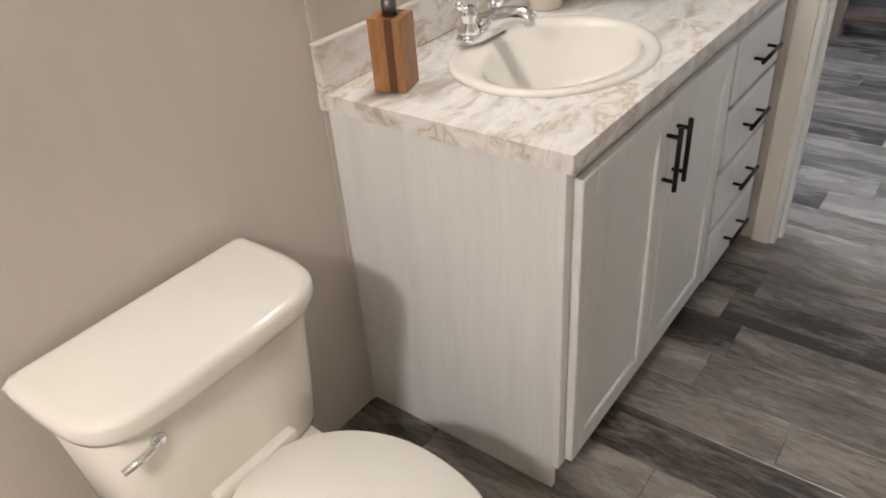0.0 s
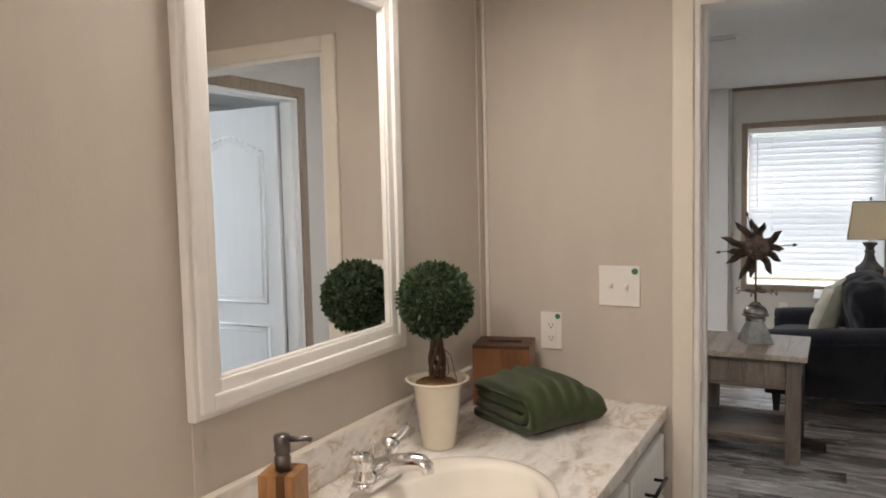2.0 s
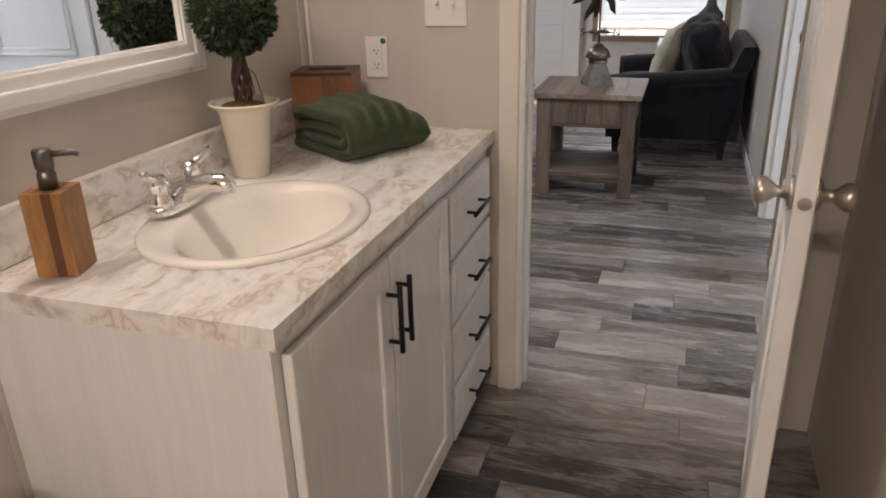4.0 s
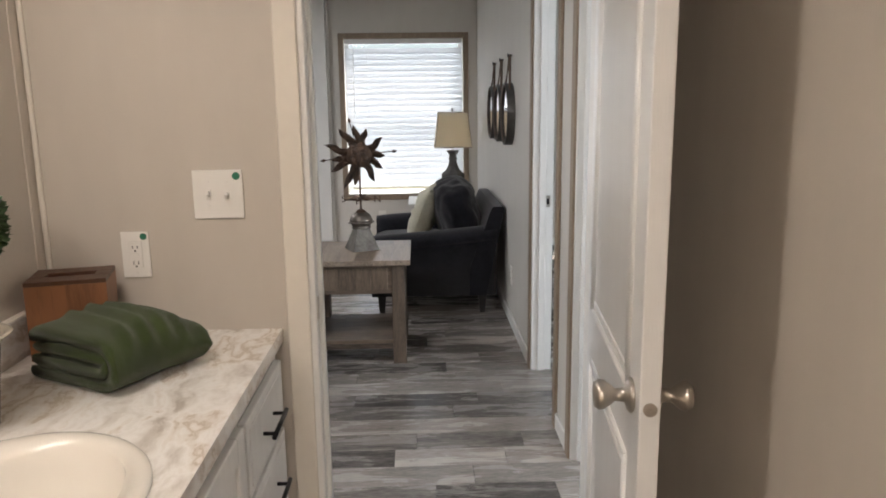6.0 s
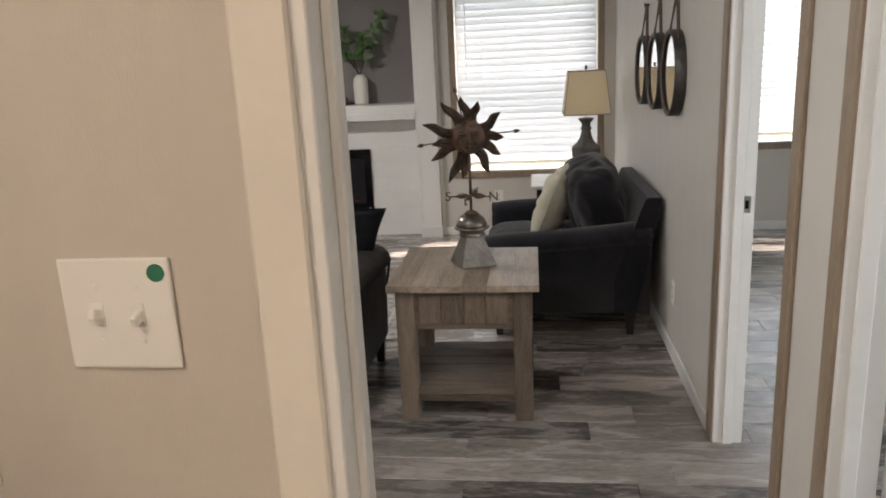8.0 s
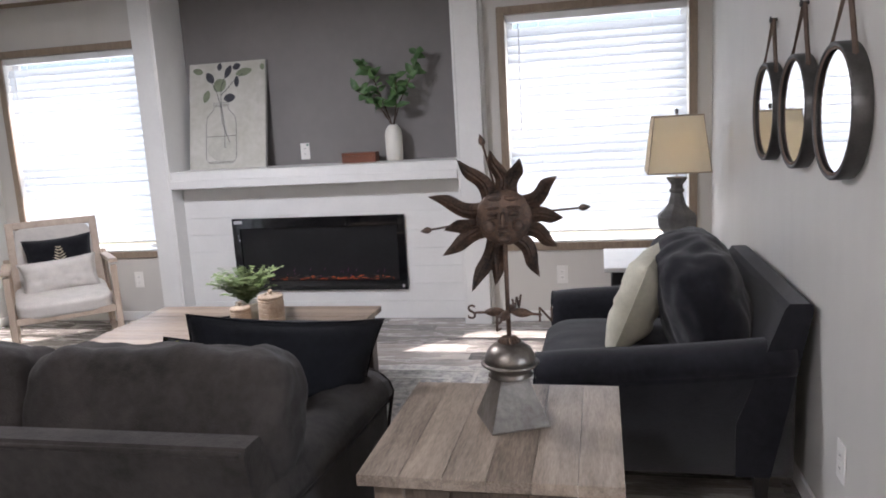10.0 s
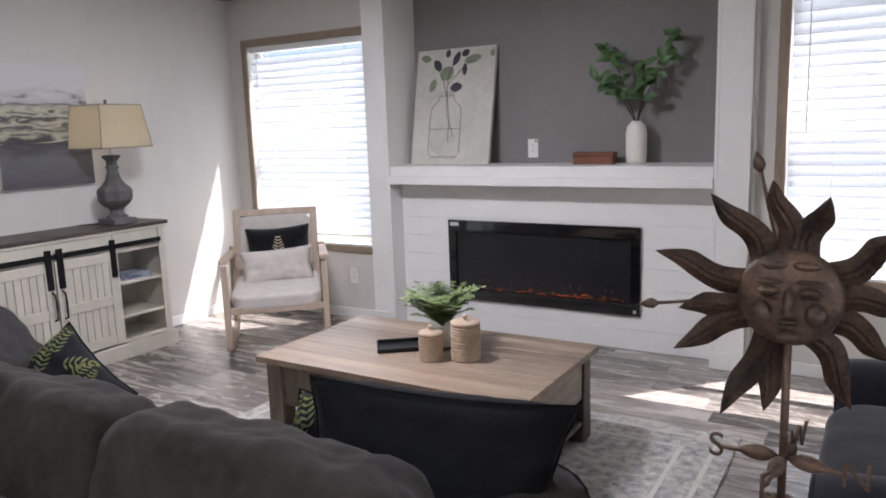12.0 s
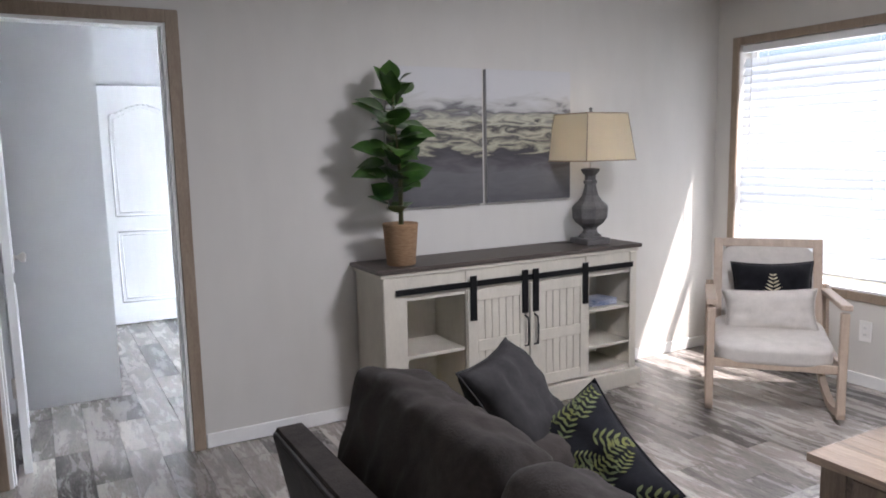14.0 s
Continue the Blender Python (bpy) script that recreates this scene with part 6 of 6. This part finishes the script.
vs = thing("branch_vase", "white ceramic bottle vase with leafy green branches on the mantel", "vase", (-1.06, WY + 0.20, 1.151))
part("vase", smooth(lathe(bmesh.new(), [(0.052, 0), (0.058, 0.006), (0.062, 0.05), (0.064, 0.18), (0.056, 0.225), (0.034, 0.25), (0.030, 0.258), (0.024, 0.255), (0.0, 0.24)], 32)), mat("white ribbed ceramic", (0.76, 0.73, 0.66), 0.4, var=0.04, bump=0.2, bscale=40, stretch=(6, 6, 0.3)), vs)
rg = random.Random(4)
for pts in (((0, 0, 0.24), (-0.05, -0.01, 0.40), (-0.13, -0.02, 0.62), (-0.20, -0.02, 0.70)), ((0.0, 0, 0.24), (0.07, -0.02, 0.42), (0.17, -0.03, 0.60), (0.21, -0.02, 0.76)), ((0, 0, 0.24), (-0.08, -0.04, 0.40), (-0.25, -0.05, 0.52)), ((0, 0, 0.24), (0.05, -0.05, 0.40), (0.06, -0.06, 0.58))):
    pts = [Vector(p) for p in pts]
    br = part("branch", smooth(tube(bmesh.new(), pts, [0.004, 0.0035, 0.003, 0.002][:len(pts)], 6)), M["bark"], vs)
    bm = bmesh.new()
    for s in range(18):
        u = 0.45 + 0.55 * s / 17
        f = u * (len(pts) - 1)
        k = min(int(f), len(pts) - 2)
        p = pts[k].lerp(pts[k + 1], f - k)
        d = Vector((rg.uniform(-1, 1), rg.uniform(-0.8, 0.5), rg.uniform(-0.4, 0.9))).normalized()
        leaf(bm, p, p + d * rg.uniform(0.06, 0.11), rg.uniform(0.038, 0.06), Vector((rg.uniform(-0.5, 0.5), -1, 0.6)), 0.08, 0.2, 4)
    part("leaves", bm, M["branch_leaf"], br)

fe = thing("fern", "small bright green fern in a white pot on the coffee table", "potted plant", (-1.42, 6.73, 0.438))
part("pot", smooth(lathe(bmesh.new(), [(0.05, 0), (0.055, 0.005), (0.065, 0.10), (0.06, 0.10), (0.0, 0.09)], 28)), M["cream_pot"], fe)
rg = random.Random(9)
for i in range(84):
    a = i * 2.4
    rad = rg.uniform(0.05, 0.20)
    hgt = rg.uniform(0.10, 0.22)
    pts = [Vector((math.cos(a) * rad * u, math.sin(a) * rad * u, 0.09 + hgt * (1.6 * u - 0.75 * u * u))) for u in (0, 0.25, 0.5, 0.75, 1.0)]
    bm = tube(bmesh.new(), pts, 0.0012, 4)
    sd = Vector((-math.sin(a), math.cos(a), 0))
    for k in range(14):
        u = 0.2 + 0.8 * k / 13
        f = u * 4
        q = min(int(f), 3)
        p = pts[q].lerp(pts[q + 1], f - q)
        w = 0.036 * (1.15 - u) + rg.uniform(0, 0.012)
        for s in (-1, 1):
            leaf(bm, p, p + sd * s * (w + 0.006) + Vector((0, 0, rg.uniform(-0.006, 0.006))), 0.014, Vector((rg.uniform(-0.5, 0.5), rg.uniform(-0.5, 0.5), 1)), 0, 0.1, 2)
    part("frond", bm, M["fern_leaf"], fe)

M["whitewash"] = mat("whitewashed carved wood", (0.36, 0.25, 0.165), 0.7, color2=(0.56, 0.45, 0.34), scale=16, bump=0.6, bscale=70)
for nm, x, y, r, h in (("lidded_jar", -1.36, 6.535, 0.052, 0.105), ("lidded_jar", -1.225, 6.60, 0.064, 0.15)):
    j = thing(nm, "pale carved wooden jar with a knobbed lid on the coffee table", "jar", (x, y, 0.438), group="wooden jars")
    prof = [(r * 0.94, 0.0), (r, 0.006)]
    for k in range(5):
        z = 0.01 + (h - 0.02) * k / 5
        prof += [(r, z), (r, z + (h - 0.02) / 5 - 0.006), (r * 0.955, z + (h - 0.02) / 5 - 0.003)]
    prof += [(r, h - 0.006), (r * 0.9, h)]
    part("body", lathe(bmesh.new(), prof, 28), M["whitewash"], j)
    part("lid", smooth(lathe(bmesh.new(), [(r * 0.97, h + 0.0005), (r * 0.99, h + 0.012), (r * 0.9, h + 0.018), (r * 0.16, h + 0.021), (r * 0.13, h + 0.028), (r * 0.22, h + 0.036), (r * 0.12, h + 0.044), (0, h + 0.045)], 28)), M["whitewash"], j)
tr = thing("tray", "black rectangular tray on the coffee table", "tray", (-1.565, 6.625, 0.4385), 38)
bm = bmesh.new()
bx(bm, -0.115, 0.115, -0.075, 0.075, 0, 0.006, 0.002)
for q in ((-0.12, -0.112, -0.08, 0.08), (0.112, 0.12, -0.08, 0.08), (-0.112, 0.112, -0.08, -0.072), (-0.112, 0.112, 0.072, 0.08)):
    bx(bm, *q, 0.0, 0.02, 0.002)
part("dish", bm, M["black_metal"], tr)

# ---------------------------------------------------------------- pictures
def landscape(name, seed):
    """Grey seascape painting: pale sky, streaked bands, dark foreground."""
    m = mat(name, (0.5, 0.5, 0.5), 0.75)
    n, l = m.node_tree.nodes, m.node_tree.links
    b = n["Principled BSDF"]
    co = n.new("ShaderNodeTexCoord")
    mp = n.new("ShaderNodeMapping")
    mp.inputs["Scale"].default_value = (1, 2.2, 9)
    mp.inputs["Location"].default_value = (seed, seed * 2, 0)
    l.new(co.outputs["Object"], mp.inputs["Vector"])
    t = n.new("ShaderNodeTexNoise")
    t.inputs["Scale"].default_value, t.inputs["Detail"].default_value, t.inputs["Distortion"].default_value = 2.2, 9, 0.8
    l.new(mp.outputs[0], t.inputs["Vector"])
    sep = n.new("ShaderNodeSeparateXYZ")
    l.new(co.outputs["Object"], sep.inputs[0])
    a = n.new("ShaderNodeMath")
    a.operation = "MULTIPLY_ADD"
    a.inputs[1].default_value, a.inputs[2].default_value = 0.24, -0.12
    l.new(t.outputs["Fac"], a.inputs[0])
    s = n.new("ShaderNodeMath")
    l.new(a.outputs[0], s.inputs[0])
    l.new(sep.outputs["Z"], s.inputs[1])
    r = n.new("ShaderNodeMapRange")
    r.inputs[1].default_value, r.inputs[2].default_value = 0.0, 0.753
    l.new(s.outputs[0], r.inputs[0])
    c = n.new("ShaderNodeValToRGB")
    e = c.color_ramp.elements
    e[0].position, e[0].color = 0.0, (0.085, 0.083, 0.088, 1)
    e[1].position, e[1].color = 1.0, (0.60, 0.59, 0.585, 1)
    for p, k in ((0.22, (0.13, 0.125, 0.13)), (0.38, (0.055, 0.05, 0.055)), (0.42, (0.44, 0.42, 0.31)), (0.47, (0.08, 0.075, 0.075)), (0.52, (0.48, 0.45, 0.34)), (0.57, (0.06, 0.056, 0.058)), (0.61, (0.50, 0.48, 0.37)), (0.68, (0.14, 0.135, 0.14)), (0.73, (0.48, 0.47, 0.45)), (0.8, (0.58, 0.575, 0.57))):
        q = e.new(p)
        q.color = (*k, 1)
    l.new(r.outputs[0], c.inputs[0])
    l.new(c.outputs[0], b.inputs["Base Color"])
    bp = n.new("ShaderNodeBump")
    bp.inputs["Strength"].default_value, bp.inputs["Distance"].default_value = 0.4, 0.002
    l.new(t.outputs["Fac"], bp.inputs["Height"])
    l.new(bp.outputs[0], b.inputs["Normal"])
    return m


canvas_edge = mat("raw canvas edge", (0.45, 0.44, 0.42), 0.85, var=0.08, scale=20)
for y0, y1, sd in ((5.745, 6.345, 1.3), (6.372, 6.972, 4.1)):
    cv = thing("canvas_painting", "grey and cream abstract landscape canvas above the console", "painting", (LX + 0.002, y0, 1.125), group="landscape canvases")
    part("stretcher", box(0, 0.030, 0, y1 - y0, 0, 0.753, 0.003), canvas_edge, cv)
    part("painted_face", box(0.0305, 0.0325, 0.001, y1 - y0 - 0.001, 0.001, 0.752), landscape("landscape paint %d" % round(sd), sd), cv)

ba = thing("botanical_art", "canvas of leafy stems in a jar leaning on the mantel", "painting", (-2.36, WY + 0.13, 1.151), 0)
lean_m = pose(0, 0, 0, -11.5)
part("canvas", shift(box(-0.315, 0.315, 0, 0.03, 0.0, 0.815, 0.003), lean_m), canvas_edge, ba)
part("painted_ground", shift(box(-0.313, 0.313, -0.0018, -0.0003, 0.002, 0.813), lean_m), mat("mottled cream paint", (0.60, 0.58, 0.53), 0.8, color2=(0.44, 0.43, 0.36), scale=3.5, bump=0.3, bscale=60), ba)


def flat_leaf(cx, cz, ln, wd, ang):
    bm = bmesh.new()
    pts = []
    for k in range(16):
        u = k / 15
        pts.append((ln * (u - 0.5), wd / 2 * math.sin(math.pi * u) ** 0.7))
    ring = pts + [(x, -z) for x, z in pts[-2:0:-1]]
    c, s = math.cos(ang), math.sin(ang)
    bm.faces.new([bm.verts.new((cx + x * c - z * s, -0.0025, cz + x * s + z * c)) for x, z in ring])
    return bm


sage = mat("sage paint", (0.20, 0.23, 0.15), 0.8, var=0.2, scale=14)
ink = mat("dark slate paint", (0.05, 0.05, 0.06), 0.8, var=0.25, scale=14)
for i, (x, z, ln, wd, an, dk) in enumerate(((-0.14, 0.70, 0.10, 0.06, 2.2, 1), (-0.06, 0.64, 0.12, 0.10, 0.6, 0), (-0.17, 0.56, 0.10, 0.055, 1.2, 0), (0.01, 0.74, 0.11, 0.05, 1.1, 1), (0.08, 0.66, 0.09, 0.04, 1.6, 1), (0.14, 0.73, 0.14, 0.06, 0.2, 0), (0.02, 0.54, 0.10, 0.065, 0.1, 1), (-0.24, 0.755, 0.09, 0.05, 2.9, 0), (0.08, 0.775, 0.07, 0.05, 0.4, 1), (-0.06, 0.78, 0.06, 0.04, 1.4, 1), (0.29, 0.76, 0.04, 0.05, 0.2, 0))):
    part("painted_leaf", shift(flat_leaf(x, z, ln, wd, an), lean_m), ink if dk else sage, ba)
bm = bmesh.new()
for pts in (((-0.06, 0.50), (-0.09, 0.60), (-0.14, 0.68)), ((-0.05, 0.50), (-0.05, 0.62), (0.0, 0.74)), ((-0.05, 0.56), (0.05, 0.66), (0.13, 0.72)), ((-0.055, 0.50), (-0.04, 0.35), (0.02, 0.20)), ((-0.05, 0.50), (-0.02, 0.32), (-0.02, 0.16))):
    tube(bm, [(x, -0.0025, z) for x, z in pts], 0.0022, 5)
part("painted_stem", shift(bm, lean_m), ink, ba)
bm = bmesh.new()
jar = [(-0.11, 0.48), (-0.11, 0.455), (-0.165, 0.40), (-0.175, 0.34), (-0.175, 0.08), (-0.155, 0.055), (0.055, 0.055), (0.075, 0.08), (0.075, 0.34), (0.065, 0.40), (0.01, 0.455), (0.01, 0.48), (-0.11, 0.48)]
tube(bm, [(x, -0.0025, z) for x, z in jar], 0.0022, 5)
for z, x0_, x1_ in ((0.505, -0.115, 0.015), (0.49, -0.115, 0.015), (0.25, -0.172, 0.072), (0.045, -0.15, 0.05)):
    tube(bm, [(x0_, -0.0025, z), (x1_, -0.0025, z)], 0.0022, 5)
part("painted_jar", shift(bm, lean_m), mat("grey paint line", (0.16, 0.16, 0.15), 0.8, var=0.3), ba)
bm = flat_leaf(-0.05, 0.15, 0.24, 0.18, 0.0)
part("painted_water", shift(shift(bm, pose(0, 0.0006, 0)), lean_m), mat("pale green wash", (0.51, 0.50, 0.44), 0.8, var=0.15, scale=8), ba)

# mantel: box and outlet
wb = thing("wooden_box", "small red-brown wooden box on the mantel", "box", (-1.315, WY + 0.18, 1.151), 4)
mah = wood("red-brown wood", (0.10, 0.03, 0.014), (0.23, 0.08, 0.04), 0.4, (1, 8, 8), 5)
part("body", box(-0.125, 0.125, -0.06, 0.06, 0, 0.05, 0.002), mah, wb)
part("lid", box(-0.127, 0.127, -0.062, 0.062, 0.0505, 0.072, 0.003), mah, wb)


def wall_outlet(label, at, rz):
    o = thing("outlet", label, "outlet", at, rz)
    part("plate", box(-0.037, 0.037, -0.006, -0.0005, -0.062, 0.062, 0.003, 2), M["plate"], o)
    for z in (0.02, -0.02):
        part("receptacle", box(-0.015, 0.015, -0.0075, -0.0055, z - 0.014, z + 0.014, 0.003, 2), M["plate"], o)
        for x in (-0.005, 0.005):
            part("slot", box(x - 0.001, x + 0.001, -0.008, -0.007, z - 0.004, z + 0.005), M["black_metal"], o)
    return o


o = wall_outlet("white wall outlet with a green sticker over the mantel", (-1.80, 8.60, 1.247), 0)
dot(o, 0.022, -0.006, 0.048, 0.0085)
wall_outlet("white wall outlet low beside the rocking chair", (-3.14, WY, 0.33), 0)
wall_outlet("white wall outlet low under the window", (0.13, WY, 0.33), 0)
wall_outlet("white wall outlet low beside the armchair", (RX, 5.55, 0.33), -90)

# ---------------------------------------------------------------- round mirrors on straps
M["tin"] = mat("dark galvanised rim", (0.10, 0.095, 0.09), 0.4, 0.7, var=0.2, scale=20)
M["strap"] = mat("brown leather strap", (0.13, 0.085, 0.06), 0.7, var=0.2, scale=25)
rm0 = None
for y, z in ((5.60, 1.372), (6.06, 1.372), (6.52, 1.372)):
    if rm0 is None:
        r = 0.195
        rm0 = thing("round_mirror", "round mirror in a deep dark metal rim on a leather strap", "mirror", (RX, y, z), -90, group="round strap mirrors")
        bm = bmesh.new()
        lathe(bm, [(r, 0.0005), (r, 0.048), (r - 0.006, 0.052), (r - 0.012, 0.048), (r - 0.012, 0.034)], 56, caps=False)
        part("rim", shift(smooth(bm), pose(0, 0, 0, 90)), M["tin"], rm0)
        bm = lathe(bmesh.new(), [(r - 0.022, 0.045), (r - 0.016, 0.05), (r - 0.0125, 0.046)], 56, caps=False)
        part("rim_bead", shift(smooth(bm), pose(0, 0, 0, 90)), M["strap"], rm0)
        bm = lathe(bmesh.new(), [(r - 0.011, 0.004), (r - 0.011, 0.038), (0, 0.038)], 56)
        part("glass", shift(bm, pose(0, 0, 0, 90)), M["mirror"], rm0, "silvered mirror glass")
        for s in (-1, 1):
            bm = bmesh.new()
            a, b = Vector((s * 0.115, -0.027, 0.11)), Vector((s * 0.004, -0.014, 0.36))
            bend = Vector((s * 0.121, -0.027, 0.158))
            tube(bm, [a, bend, b], 0.008, 4)
            part("strap", bm, M["strap"], rm0, "brown leather strap")
        bm = lathe(bmesh.new(), [(0.007, 0), (0.007, 0.02), (0.013, 0.022), (0.013, 0.028), (0, 0.03)], 14)
        part("hook", shift(smooth(bm), pose(0, 0, 0.36, 90)), M["tin"], rm0)
    else:
        copy_thing(rm0, pose(RX, y, z, 0, 0, -90))

# lamp cord on the console
co_ = thing("power_cord", "thin black lamp cord on the console", "cable", (-4.15, 6.93, CH))
part("cable", smooth(tube(bmesh.new(), [(0.03, 0.02, 0.004), (0.0, -0.06, 0.004), (-0.05, -0.10, 0.004), (-0.08, -0.11, 0.004)], 0.0028, 6)), M["black_metal"], co_)


# ---------------------------------------------------------------- floor of single planks
bm = box(-7.5, 4.3, 1.4, WY + 0.14, -0.6, -0.012)
bx(bm, BX0 - TH, RX + 0.05, BY0 - TH, 1.4, -0.6, -0.012)
bx(bm, FPX0 - 0.05, FPX1 + 0.05, WY + 0.14, 8.66, -0.6, -0.012)
structure("floor_base", bm, M["subfloor"], "dark joints under the plank floor", "floor")
floor = thing("floor", "grey weathered wood-look plank floor", "floor", (0, 0, 0))
floor["kind"] = "structure"
PW = 0.152
rng = random.Random(7)
lengths = (0.46, 0.61, 0.92, 1.22)
plank_mesh = {}
far = bmesh.new()


def plank_bm(bm, x, y, ln):
    g = 0.0006
    x0, x1, y0, y1 = x + g, x + ln - g, y + g, y + PW - g
    c = 0.0009
    v = [bm.verts.new(p) for p in ((x0, y0, -0.012), (x1, y0, -0.012), (x1, y1, -0.012), (x0, y1, -0.012), (x0, y0, -c), (x1, y0, -c), (x1, y1, -c), (x0, y1, -c),
                                  (x0 + c, y0 + c, 0), (x1 - c, y0 + c, 0), (x1 - c, y1 - c, 0), (x0 + c, y1 - c, 0))]
    for q in ((0, 1, 5, 4), (1, 2, 6, 5), (2, 3, 7, 6), (3, 0, 4, 7), (4, 5, 9, 8), (5, 6, 10, 9), (6, 7, 11, 10), (7, 4, 8, 11), (8, 9, 10, 11)):
        bm.faces.new([v[i] for i in q])


singles = 0
row = 0
y = BY0
while y < WY + 0.02:
    lo, hi = (-7.45, 4.25) if y > 1.4 else (BX0 - 0.08, RX + 0.04)
    x = lo
    first = rng.uniform(0.25, 1.0)
    while x < hi - 0.02:
        ln = rng.choice(lengths)
        if x == lo:
            ln = first
        ln = min(ln, hi - x)
        near = -3.3 < x and x + ln < 1.2 and 2.0 < y < 7.0 and ln in lengths
        if near and singles < 300:
            if ln not in plank_mesh:
                bm = bmesh.new()
                plank_bm(bm, 0, 0, ln)
                me = bpy.data.meshes.new("plank")
                bmesh.ops.recalc_face_normals(bm, faces=bm.faces[:])
                bm.to_mesh(me)
                bm.free()
                me.materials.append(M["plank"])
                plank_mesh[ln] = me
            p = new("plank", plank_mesh[ln])
            p.parent = floor
            p.location = (x, y, 0)
            singles += 1
        else:
            plank_bm(far, x, y, ln)
        x += ln
    y += PW
fp = part("far_planks", far, M["plank_far"], floor)
fp["kind"] = "stuff"
